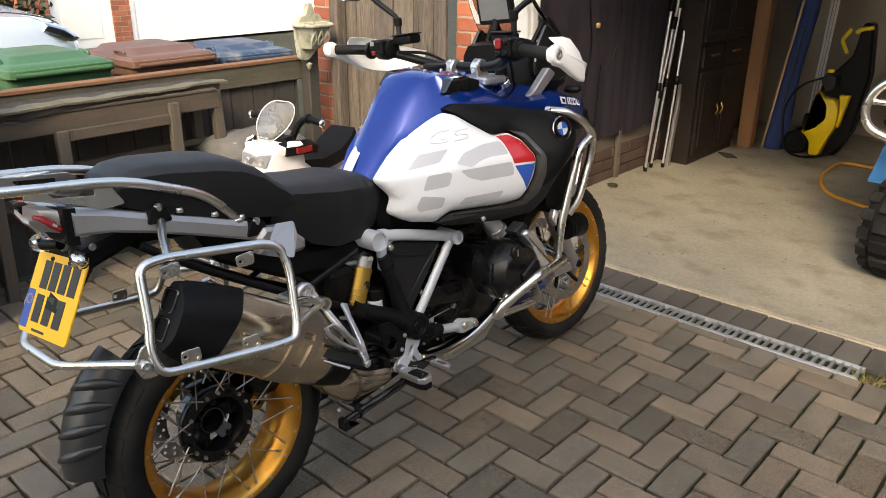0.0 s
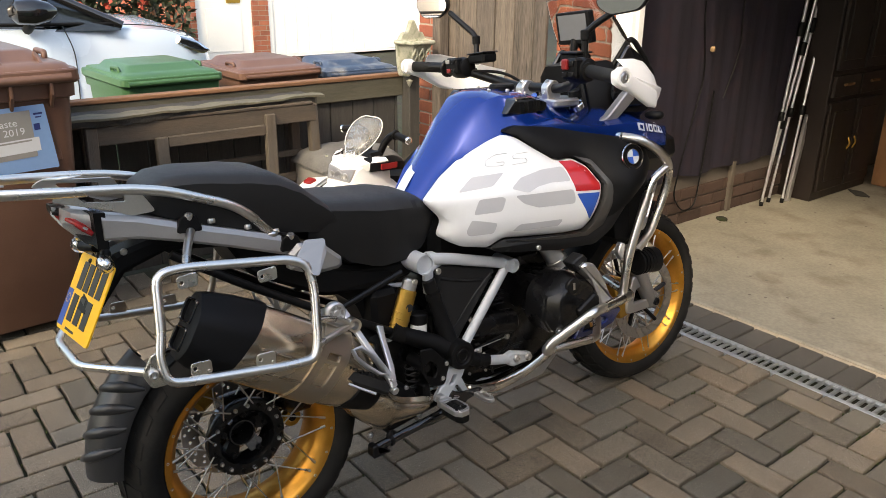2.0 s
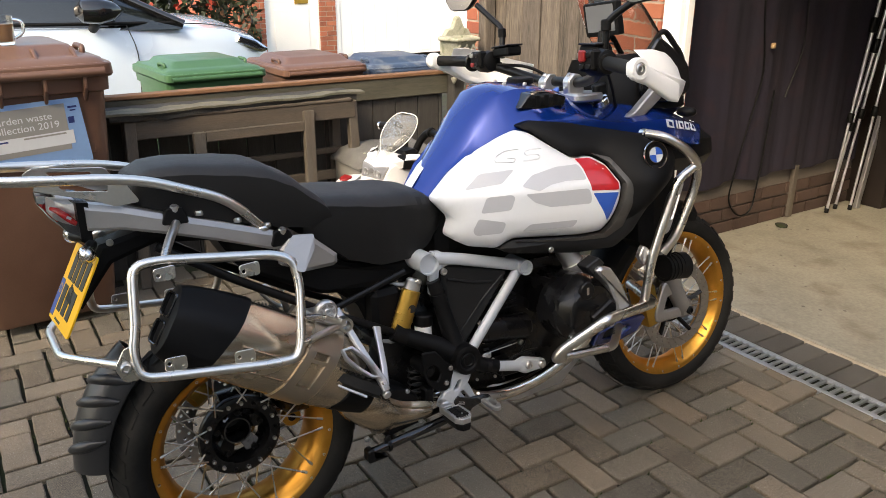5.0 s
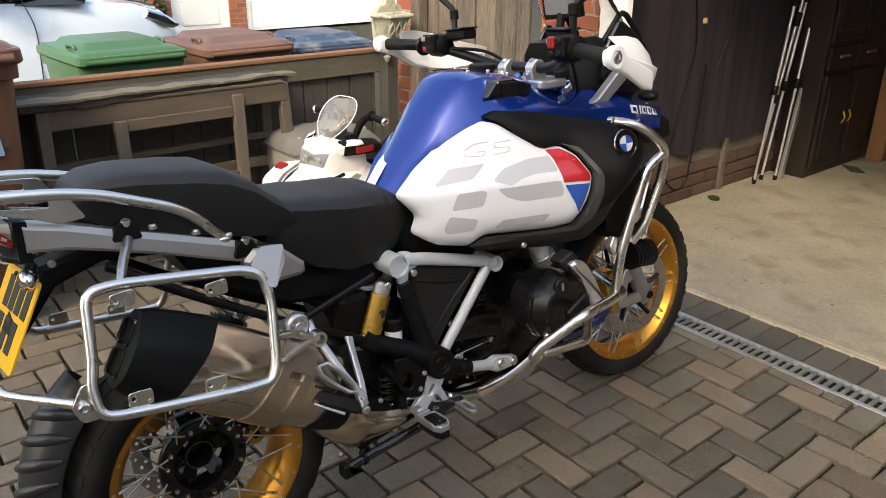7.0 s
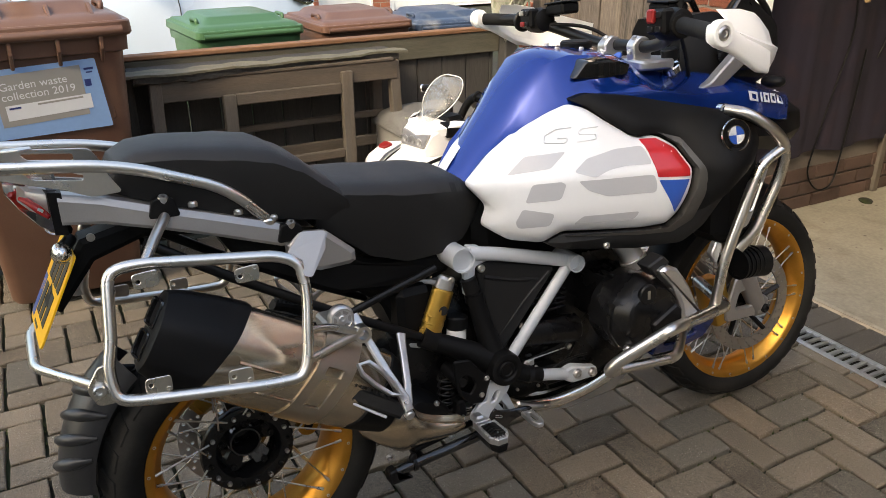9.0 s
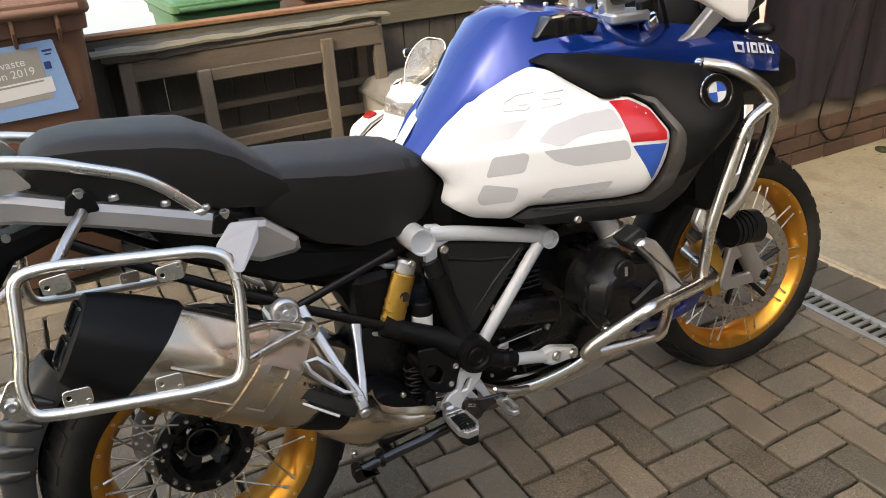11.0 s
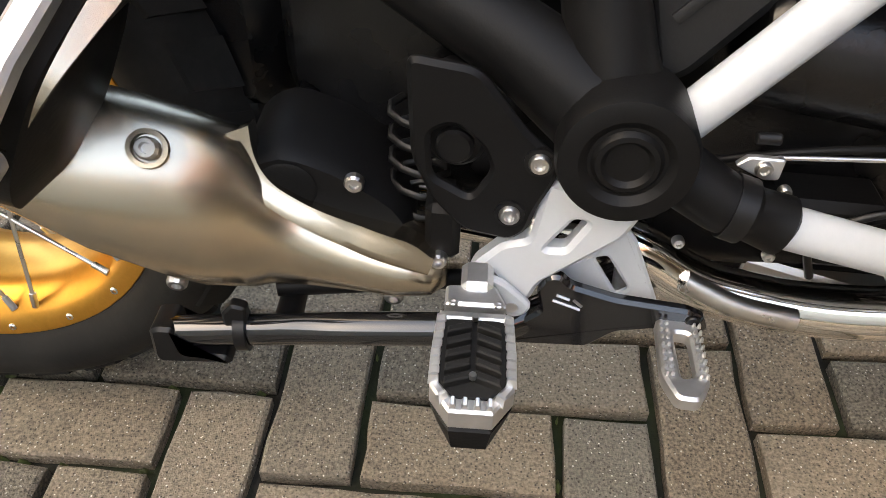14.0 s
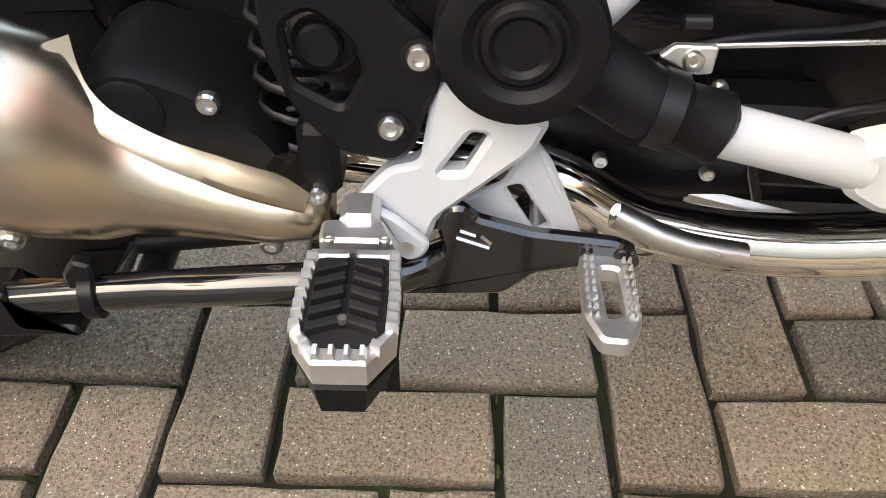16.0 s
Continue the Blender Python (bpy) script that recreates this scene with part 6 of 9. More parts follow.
# rider's foot controls
for s in (-1, 1):
    # black heel plate with a window
    bm = slab(bmesh.new(), round_poly([(0.458, 0.46), (0.461, 0.395), (0.474, 0.365), (0.495, 0.343), (0.526, 0.338), (0.536, 0.347), (0.541, 0.367), (0.549, 0.384), (0.552, 0.40), (0.53, 0.418), (0.50, 0.455)], 0.008), s * 0.218, s * 0.2265, 0.003,
              holes=[round_poly([(0.472, 0.412), (0.474, 0.382), (0.499, 0.369), (0.511, 0.39), (0.504, 0.407), (0.486, 0.42)], 0.006)])
    hp_ = part("heel_plate", bm, M_BLACK, bike, "black heel guard plate with a window", 30)
    for x, z in ((0.539, 0.40), (0.524, 0.361)):
        part("washer", lathe(bmesh.new(), [(0.006, 0.225), (0.0095, 0.225), (0.0095, 0.2285), (0.006, 0.2285)], 20, "Y", (x, 0, z), Matrix.Diagonal((1, s, 1, 1)), closed=True), M_BLACK_SATIN, hp_, "", 40)
        part("bolt", bolt(bmesh.new(), (x, s * 0.2265, z), (0, s, 0), 0.0068, 0.0055, 16), M_BOLT, hp_, "", 40)
    bm = bmesh.new()
    cyl(bm, (0.486, s * 0.12, 0.40), (0.486, s * 0.205, 0.395), 0.019, 20, bevel=0.003)
    cyl(bm, (0.486, s * 0.20, 0.395), (0.486, s * 0.212, 0.395), 0.012, 20, bevel=0.002)
    part("master_cylinder", bm, M_BLACK_SATIN, hp_, "black master cylinder behind the window", 40)
    # white forged peg hanger
    bm = slab(bmesh.new(), round_poly([(0.545, 0.39), (0.572, 0.385), (0.606, 0.37), (0.598, 0.352), (0.548, 0.306), (0.543, 0.290), (0.532, 0.283), (0.522, 0.295), (0.516, 0.313), (0.505, 0.296), (0.498, 0.302), (0.503, 0.318), (0.521, 0.338), (0.538, 0.343)], 0.005), s * 0.205, s * 0.222, 0.0035,
              holes=[round_poly([(0.549, 0.337), (0.565, 0.362), (0.574, 0.361), (0.562, 0.338)], 0.003)])
    ph = part("peg_hanger", bm, M_FRAME_WHITE, bike, "white forged footpeg hanger", 30)
    ph.matrix_basis = pose(0, 0, -0.006)
    bm = slab(bmesh.new(), round_poly([(0.60, 0.345), (0.612, 0.330), (0.637, 0.274), (0.61, 0.274), (0.566, 0.289), (0.56, 0.30), (0.585, 0.314)], 0.004), s * 0.185, s * 0.192, 0.002,
              holes=[round_poly([(0.586, 0.311), (0.595, 0.314), (0.614, 0.286), (0.606, 0.280)], 0.003)])
    part("pedal_plate", bm, M_FRAME_WHITE, ph, "white pedal plate with a slot", 30)
    bm = slab(bmesh.new(), round_poly([(0.514, 0.318), (0.526, 0.312), (0.545, 0.295), (0.541, 0.286), (0.532, 0.282), (0.524, 0.288)], 0.004), s * 0.225, s * 0.232, 0.002)
    part("peg_ear", bm, M_FRAME_WHITE, ph, "white fork ear holding the peg", 30)
    part("ear_hole", cyl(bmesh.new(), (0.5315, s * 0.231, 0.293), (0.5315, s * 0.2326, 0.293), 0.0042, 14), M_ALU, ph, "", 40)
    bm = lathe(bmesh.new(), [(0.0, 0.0), (0.009, 0.0), (0.0095, 0.004), (0.008, 0.008), (0.0, 0.009)], 16, "Y", (0.511, s * 0.222, 0.307), Matrix.Diagonal((1, s, 1, 1)))
    part("peg_pin", bm, M_ALU, ph, "", 40)
    # rider's peg: toothed alloy frame and ribbed rubber
    pg = new("footpeg")
    pg.parent = bike
    tagged(pg, "toothed alloy footpeg with rubber pad")
    pg.matrix_basis = Matrix.Translation((0.508, s * 0.245, 0.306)) @ Euler((radians(-s * 3), 0, radians(-s * 4))).to_matrix().to_4x4() @ Matrix.Diagonal((1, s, 1, 1))
    L = 0.098
    o = [(-0.0225, 0.020), (0.0225, 0.020), (0.0245, 0.045), (0.0245, 0.080), (0.0125, L), (-0.0125, L), (-0.0245, 0.080), (-0.0245, 0.045)]
    inn = [(-0.0185, 0.027), (0.0185, 0.027), (0.020, 0.045), (0.020, 0.076), (0.0105, L - 0.010), (-0.0105, L - 0.010), (-0.020, 0.076), (-0.020, 0.045)]
    bm = slab(bmesh.new(), o, -0.010, 0.006, 0.0015, plane="XY", holes=[inn])
    fr = part("peg_frame", bm, M_ALU, pg, "bare alloy peg frame", 30)
    def tooth(x, y, turn):
        m_ = Matrix.Translation((x, y, 0.004)) @ Matrix.Rotation(turn, 4, "Z")
        bm = bmesh.new()
        vs = [bm.verts.new(m_ @ Vector(p)) for p in ((-0.003, -0.0026, 0), (0.0035, -0.0026, 0), (0.0035, 0.0026, 0), (-0.003, 0.0026, 0), (-0.0022, -0.0009, 0.0066), (0.0028, -0.0009, 0.0056), (0.0028, 0.0009, 0.0056), (-0.0022, 0.0009, 0.0066))]
        for q in ((0, 1, 5, 4), (1, 2, 6, 5), (2, 3, 7, 6), (3, 0, 4, 7), (4, 5, 6, 7)):
            bm.faces.new([vs[i] for i in q])
        part("tooth", bm, M_ALU, fr)
    for sx in (-1, 1):
        for k in range(8):
            y = 0.028 + 0.0068 * k
            tooth(sx * (0.0207 + 0.0015 * min(1, k / 4)), y, 0 if sx > 0 else math.pi)
        tooth(sx * 0.0165, 0.0885, radians(90 - sx * 55))
    for k in range(4):
        tooth(-0.0105 + 0.007 * k, L - 0.005, radians(90))
    bm = slab(bmesh.new(), [(p * 0.98, q) for p, q in o], -0.030, -0.0105, 0.002, plane="XY")
    for v in bm.verts:
        if v.co.z < -0.02:
            v.co.x *= 0.82
    part("peg_base", bm, M_BLACK, pg, "black lower peg block", 30)
    bm = slab(bmesh.new(), round_poly(inn, 0.004, 2), -0.008, 0.006, 0.001, plane="XY")
    pad = part("rubber_pad", bm, M_RUBBER, pg, "ribbed black rubber pad")
    for k in range(5):
        y = 0.034 + 0.0098 * k
        for sx in (-1, 1):
            bm = slab(bmesh.new(), [(sx * 0.0015, y - 0.002), (sx * 0.0165, y + 0.004), (sx * 0.0165, y + 0.0092), (sx * 0.0015, y + 0.0035)], 0.005, 0.011, 0.001, plane="XY")
            part("rib", bm, M_RUBBER, pad)
    for y in (0.03, 0.076):
        part("stud", cyl(bmesh.new(), (0, y, 0.009), (0, y, 0.0125), 0.0022, 8), M_BOLT, pad)
    bm = slab(bmesh.new(), round_poly([(-0.02, -0.002), (0.012, -0.004), (0.02, 0.016), (-0.02, 0.016)], 0.003, 2), -0.014, 0.0075, 0.002, plane="XY")
    cl = part("peg_clevis", bm, M_ALU, pg, "machined alloy peg clevis", 30)
    for sx in (-1, 1):
        part("bolt", bolt(bmesh.new(), (sx * 0.0145, 0.0145, 0.0065), (0, 0, 1), 0.0034, 0.002), M_BOLT, cl)
    bm = bmesh.new()
    box(bm, -0.0105, 0.0105, -0.022, 0.004, -0.006, 0.0125, 0.004)
    part("clevis_block", bm, M_ALU, cl, "", 30)

# brake pedal
bp = new("brake_pedal")
bp.parent = bike
tagged(bp, "black brake pedal with studded alloy tip")
bm = slab(bmesh.new(), round_poly([(0.547, 0.296), (0.5525, 0.308), (0.5618, 0.310), (0.5705, 0.302), (0.6014, 0.2945), (0.6494, 0.2915), (0.6615, 0.2865), (0.6657, 0.2744), (0.6571, 0.2693), (0.6306, 0.2711), (0.6053, 0.2644), (0.5873, 0.2471), (0.5398, 0.2424), (0.52, 0.2405), (0.5258, 0.2523), (0.5385, 0.265), (0.552, 0.277)], 0.004), -0.222, -0.212, 0.0025)
part("arm", bm, M_BLACK_GLOSS, bp, "gloss black pedal arm", 30)
bm = bmesh.new()
for pts in ([(0.561, 0.294), (0.570, 0.291)], [(0.559, 0.289), (0.578, 0.283)], [(0.573, 0.291), (0.579, 0.286)]):
    tube(bm, [(x, -0.2225, z) for x, z in pts], 0.0012, 5, 0)
part("mark", bm, M_BOLT, bp)
bm = slab(bmesh.new(), round_poly([(0.630, -0.214), (0.657, -0.214), (0.660, -0.275), (0.652, -0.291), (0.638, -0.291), (0.630, -0.272)], 0.004), 0.270, 0.282, 0.002, plane="XY",
          holes=[round_poly([(0.640, -0.232), (0.651, -0.232), (0.652, -0.270), (0.642, -0.274)], 0.004)])
tp = part("pedal_tip", bm, M_ALU, bp, "studded alloy pedal tip", 30)
for k in range(9):
    for sx in (0.6325, 0.6365, 0.6545, 0.6580):
        part("stud", cyl(bmesh.new(), (sx, -0.219 - 0.0066 * k, 0.2815), (sx, -0.219 - 0.0066 * k, 0.285), 0.0016, 5, 0.0009), M_ALU, tp)
part("pivot", cyl(bmesh.new(), (0.654, -0.212, 0.283), (0.654, -0.224, 0.283), 0.005, 12, bevel=0.001), M_BLACK_SATIN, bp, "", 40)

# centre stand, folded up
cs = new("centre_stand")
cs.parent = bike
tagged(cs, "folded black centre stand")
for s in (-1, 1):
    part("leg", tube(bmesh.new(), [(0.292, s * 0.232, 0.2335), (0.40, s * 0.23, 0.2445), (0.52, s * 0.222, 0.255), (0.56, s * 0.20, 0.262), (0.61, s * 0.16, 0.27)], 0.0125, 16, 0.03), M_BLACK_GLOSS, cs, "", 60)
    part("collar", tube(bmesh.new(), [(0.338, s * 0.2315, 0.2385), (0.346, s * 0.2312, 0.239)], 0.0165, 16, 0), M_BLACK_SATIN, cs, "", 60)
    part("clamp_ear", slab(bmesh.new(), round_poly([(0.331, 0.238), (0.346, 0.240), (0.348, 0.265), (0.338, 0.268), (0.330, 0.258)], 0.003), s * 0.226, s * 0.238, 0.002), M_BLACK_SATIN, cs, "", 30)
    part("foot", slab(bmesh.new(), round_poly([(0.279, 0.243), (0.285, 0.246), (0.296, 0.246), (0.300, 0.222), (0.330, 0.221), (0.334, 0.213), (0.282, 0.210), (0.278, 0.216)], 0.003), s * 0.212, s * 0.245, 0.003), M_BLACK_SATIN, cs, "", 30)
part("crossbar", tube(bmesh.new(), [(0.37, -0.225, 0.236), (0.37, 0.225, 0.236)], 0.010, 12, 0), M_BLACK_SATIN, cs, "", 60)
part("spring", tube(bmesh.new(), [(0.36, -0.19, 0.25), (0.56, -0.16, 0.262)], 0.008, 10, 0), M_BLACK, cs, "", 60)
# side stand on the far side
ss = new("side_stand")
ss.parent = bike
tagged(ss, "black side stand, folded out")
part("leg", tube(bmesh.new(), [(0.62, 0.15, 0.27), (0.585, 0.22, 0.16), (0.56, 0.275, 0.045)], 0.014, 12, 0.03), M_BLACK_SATIN, ss, "", 60)
part("foot", cube(0.53, 0.60, 0.255, 0.315, 0.036, 0.046, 0.003, m=None), M_BLACK_SATIN, ss)
# link cover behind the heel plate
bm = loft(bmesh.new(), [[(x, -y, z) for x, z in round_poly(o, 0.012, 2)] for y, o in ((0.10, [(0.345, 0.36), (0.372, 0.378), (0.41, 0.365), (0.45, 0.338), (0.463, 0.312), (0.445, 0.285), (0.37, 0.30), (0.345, 0.33)]),
           (0.185, [(0.345, 0.36), (0.372, 0.378), (0.41, 0.365), (0.45, 0.338), (0.463, 0.312), (0.445, 0.285), (0.37, 0.30), (0.345, 0.33)]),
           (0.197, [(0.352, 0.357), (0.374, 0.371), (0.408, 0.359), (0.445, 0.334), (0.456, 0.312), (0.442, 0.293), (0.374, 0.306), (0.352, 0.332)]))])
lc = part("linkage_cover", bm, M_BLACK, bike, "black moulded linkage cover", 35)
part("boss", lathe(bmesh.new(), [(0.017, 0.196), (0.019, 0.198), (0.0165, 0.1995), (0.0, 0.1985)], 24, "Y", (0.378, 0, 0.347), Matrix.Diagonal((1, -1, 1, 1))), M_BLACK, lc, "", 40)
part("bolt", bolt(bmesh.new(), (0.421, -0.198, 0.355), (0, -1, 0), 0.0065, 0.006, 14), M_BOLT, lc)
part("bolt", bolt(bmesh.new(), (0.479, -0.215, 0.309), (0, -1, 0), 0.0058, 0.006, 14), M_BOLT, lc)
bm = bmesh.new()
box(bm, 0.468, 0.492, -0.213, -0.17, 0.305, 0.35, 0.005)
part("switch_block", bm, M_BLACK, lc)
coil = [(0.462 + 0.02 * math.sin(k * math.pi / 5), -0.165 + 0.018 * math.cos(k * math.pi / 5), 0.31 + 0.0018 * k) for k in range(50)]
part("return_spring", tube(bmesh.new(), coil, 0.0028, 6, 0), M_BLACK_SATIN, lc, "", 60)

# crash bars round engine and tank
cb = new("crash_bars")
cb.parent = bike
tagged(cb, "polished stainless crash bars")
for s in (-1, 1):
    def yy(*pts):
        return [(x, s * w, z) for x, w, z in pts]
    part("upper_bar", tube(bmesh.new(), yy((1.13, 0.33, 0.966), (1.165, 0.365, 0.958), (1.225, 0.39, 0.918), (1.275, 0.385, 0.868), (1.275, 0.37, 0.80), (1.215, 0.36, 0.67), (1.185, 0.34, 0.625)), 0.0135, 14, 0.05), M_STEEL, cb, "", 60)
    part("bar_end", lathe(bmesh.new(), [(0.009, -0.006), (0.0145, -0.006), (0.0145, 0.01), (0.009, 0.01)], 18, "Y", (1.13, s * 0.328, 0.966), closed=True), M_CHROME, cb, "", 40)
    part("front_bar", tube(bmesh.new(), yy((1.262, 0.383, 0.866), (1.20, 0.378, 0.835), (1.15, 0.37, 0.70), (1.122, 0.36, 0.61), (1.108, 0.35, 0.50), (1.10, 0.345, 0.478)), 0.0125, 14, 0.04), M_STEEL, cb, "", 60)
    part("lower_bar", tube(bmesh.new(), yy((1.19, 0.20, 0.50), (1.155, 0.34, 0.482), (0.892, 0.447, 0.518), (0.791, 0.380, 0.434), (0.779, 0.368, 0.410), (0.813, 0.360, 0.406)), 0.0145, 16, 0.02), M_STEEL, cb, "", 60)
    part("lower_stay", tube(bmesh.new(), yy((0.803, 0.360, 0.406), (0.972, 0.374, 0.402), (1.10, 0.25, 0.398)), 0.0125, 14, 0.03), M_STEEL, cb, "", 60)
    part("bridge", slab(bmesh.new(), round_poly([(1.215, 0.838), (1.232, 0.825), (1.19, 0.72), (1.175, 0.69), (1.15, 0.688), (1.165, 0.735)], 0.012), s * 0.365, s * 0.377, 0.003, holes=[round_poly([(1.206, 0.80), (1.212, 0.795), (1.185, 0.73), (1.176, 0.728)], 0.004)]), M_ALU, cb, "cast alloy bridge plate", 30)
    part("cup", slab(bmesh.new(), round_poly([(1.09, 0.63), (1.105, 0.66), (1.125, 0.65), (1.11, 0.60)], 0.008), s * 0.33, s * 0.35, 0.003), M_ALU, cb)
    for x, w, z in ((1.11, 0.352, 0.5), (1.12, 0.355, 0.49)):
        part("bolt", bolt(bmesh.new(), (x, s * w, z), (0.3, s, 0), 0.009, 0.008), M_BOLT, cb)
    # blue belly fin behind the lower bar
    bm = slab(bmesh.new(), round_poly([(0.995, 0.352), (1.02, 0.396), (1.11, 0.414), (1.19, 0.418), (1.205, 0.405), (1.165, 0.366), (1.09, 0.35)], 0.008), s * 0.235, s * 0.255, 0.004, holes=[round_poly([(1.035, 0.374), (1.05, 0.392), (1.13, 0.398), (1.14, 0.385), (1.09, 0.37)], 0.006)])
    part("belly_fin", bm, M_BLUE_DARK, bike, "blue plastic belly fin", 30)
    # auxiliary lamp with cooling fins
    fl = part("fog_lamp", cyl(bmesh.new(), (1.27, s * 0.255, 0.545), (1.36, s * 0.255, 0.54), 0.036, 24, 0.042, 0.006), M_BLACK_SATIN, bike, "black finned auxiliary lamp", 40)
    for k in range(5):
        x = 1.272 + 0.014 * k
        part("cooling_fin", lathe(bmesh.new(), [(0.03, -0.002), (0.041, -0.002), (0.041, 0.002), (0.03, 0.002)], 24, "X", (x, s * 0.255, 0.545), closed=True), M_BLACK_SATIN, fl, "", 40)
    part("lamp_bracket", tube(bmesh.new(), [(1.29, s * 0.255, 0.58), (1.26, s * 0.30, 0.64), (1.21, s * 0.35, 0.66)], 0.009, 8, 0.02), M_BLACK_SATIN, fl, "", 60)

# handlebar, turned straight
hb = new("handlebar")
hb.parent = bike
tagged(hb, "black tapered handlebar with white handguards")


def side(s, x, w, z):
    """Handlebar places; the far side stands a little forward and higher, as the bar is turned."""
    if s < 0:
        return (x, -w, z)
    g = min(1.0, max(0.0, w / 0.36))
    return (x + 0.05 * g - 0.27 * max(0, w - 0.36), w, z + 0.022 * g + 0.2 * max(0, w - 0.36))


BAR = [(0.945, 0.485, 1.146), (0.985, 0.33, 1.165), (1.065, 0.19, 1.115), (1.085, 0.09, 1.095)]
part("bar", tube(bmesh.new(), [side(-1, *p) for p in BAR] + [side(1, *p) for p in reversed(BAR)], 0.0145, 16, 0.07), M_BLACK_SATIN, hb, "black handlebar tube", 60)
bm = slab(bmesh.new(), round_poly([(1.04, -0.13), (1.09, -0.14), (1.15, -0.13), (1.17, -0.06), (1.17, 0.06), (1.15, 0.13), (1.09, 0.14), (1.04, 0.13), (1.06, 0.04), (1.06, -0.04)], 0.02), 1.045, 1.068, 0.005, plane="XY")
yk = part("top_yoke", bm, M_ALU, hb, "cast alloy top yoke", 30)
bm = cyl(bmesh.new(), (1.06, 0, 1.066), (1.055, 0, 1.072), 0.016, 20, bevel=0.002)
part("badge", bm, M_DECAL_BLUE, yk, "small round badge", 40)
for s in (-1, 1):
    bm = slab(bmesh.new(), round_poly([(1.06, 1.05), (1.112, 1.05), (1.116, 1.09), (1.104, 1.118), (1.076, 1.124), (1.054, 1.104)], 0.009), s * 0.042, s * 0.076, 0.004)
    ri = part("riser", bm, M_ALU, yk, "alloy bar riser clamp", 30)
    part("bolt", bolt(bmesh.new(), (1.070, s * 0.059, 1.117), (-0.6, 0, 1), 0.0075, 0.006), M_BOLT, ri)
    part("bolt", bolt(bmesh.new(), (1.056, s * 0.059, 1.085), (-1, 0, 0.3), 0.0075, 0.005), M_BOLT, ri)
    part("fork_cap", cyl(bmesh.new(), (1.155, s * 0.10, 1.06), (1.15, s * 0.10, 1.09), 0.022, 20, bevel=0.003), M_BLACK_SATIN, yk, "", 40)
    part("fork_collar", cyl(bmesh.new(), (1.168, s * 0.10, 1.03), (1.158, s * 0.10, 1.048), 0.024, 20, bevel=0.003), M_CHROME, yk, "", 40)
    gp_ = part("grip", tube(bmesh.new(), [side(s, 0.942, 0.492, 1.146), side(s, 0.977, 0.36, 1.161)], 0.0175, 18, 0), M_RUBBER, hb, "black rubber grip", 60)
    for k in range(4):
        part("grip_flange", tube(bmesh.new(), [side(s, 0.9795 + 0.001 * k, 0.355 - 0.004 * k, 1.1615), side(s, 0.980 + 0.001 * k, 0.353 - 0.004 * k, 1.1617)], 0.023, 16, 0), M_RUBBER, gp_, "", 60)
    sx_, sy_, sz_ = side(s, 0.99, 0.308, 1.163)
    bm = lathe(bmesh.new(), [(0.02, -0.04), (0.031, -0.036), (0.036, -0.01), (0.034, 0.025), (0.026, 0.036), (0.02, 0.04)], 20, "Y", (sx_, sy_, sz_))
    sw = part("switchgear", bm, M_BLACK, hb, "black switch cluster", 40)
    part("switch_pod", cube(sx_ - 0.046, sx_ - 0.012, sy_ - 0.03, sy_ + 0.03, sz_ - 0.02, sz_ + 0.034, 0.006), M_BLACK, sw)
    for k, (dy, dz, m_) in enumerate(((-0.016, 0.022, M_BLACK_SATIN), (0.012, -0.008, M_RED if s > 0 else M_BLACK_SATIN), (-0.014, -0.008, M_BLACK_SATIN), (0.016, 0.022, M_PAPER_GREY))):
        part("button", cube(sx_ - 0.051, sx_ - 0.044, sy_ + dy - 0.009, sy_ + dy + 0.009, sz_ + dz - 0.007, sz_ + dz + 0.007, 0.002), m_, sw, "", 40)
    if s < 0:
        part("start_switch", cube(sx_ - 0.056, sx_ - 0.042, sy_ - 0.004, sy_ + 0.018, sz_ + 0.004, sz_ + 0.034, 0.004), M_RED, sw, "red start switch")
    else:
        part("selector", cyl(bmesh.new(), (sx_ - 0.02, sy_ + 0.05, sz_), (sx_ - 0.02, sy_ + 0.062, sz_), 0.03, 18, bevel=0.003), M_BLACK_SATIN, sw, "ridged selector ring", 40)
    # white hand guard: a strap from the bar end that widens into a creased shell before the lever
    bm = bmesh.new()
    rings = []
    for x, w, z, hw, hh in ((0.918, 0.503, 1.146, 0.012, 0.018), (0.94, 0.505, 1.142, 0.013, 0.027), (0.97, 0.503, 1.130, 0.012, 0.024), (1.01, 0.50, 1.108, 0.011, 0.024), (1.05, 0.495, 1.09, 0.010, 0.028), (1.09, 0.484, 1.08, 0.008, 0.024)):
        c = Vector(side(s, x, w, z))
        rings.append([c + Vector((0, s * p, q)) for p, q in superellipse(hw, hh, 18, 3.0)])
    loft(bm, rings)
    hgd = part("hand_guard", bm, M_WHITE_PLASTIC, hb, "white moulded hand guard", 35)
    path = [(0.985, 0.485, 1.112, 1.19), (1.04, 0.484, 1.078, 1.188), (1.09, 0.474, 1.062, 1.178), (1.13, 0.452, 1.060, 1.165), (1.155, 0.42, 1.070, 1.156), (1.172, 0.37, 1.085, 1.15), (1.178, 0.31, 1.10, 1.145)]
    bm = bmesh.new()
    outer, inner = [], []
    for x, w, z0, z1 in path:
        ro_, ri_ = [], []
        for q, o_ in ((0.0, 0.0), (0.2, 0.010), (0.42, 0.016), (0.5, 0.004), (0.75, -0.004), (1.0, -0.022)):
            ro_.append(bm.verts.new(side(s, x + o_ * 0.4, w + o_, z0 + (z1 - z0) * q)))
            ri_.append(bm.verts.new(side(s, x + o_ * 0.4 - 0.004, w + o_ - 0.005, z0 + (z1 - z0) * q)))
        outer.append(ro_)
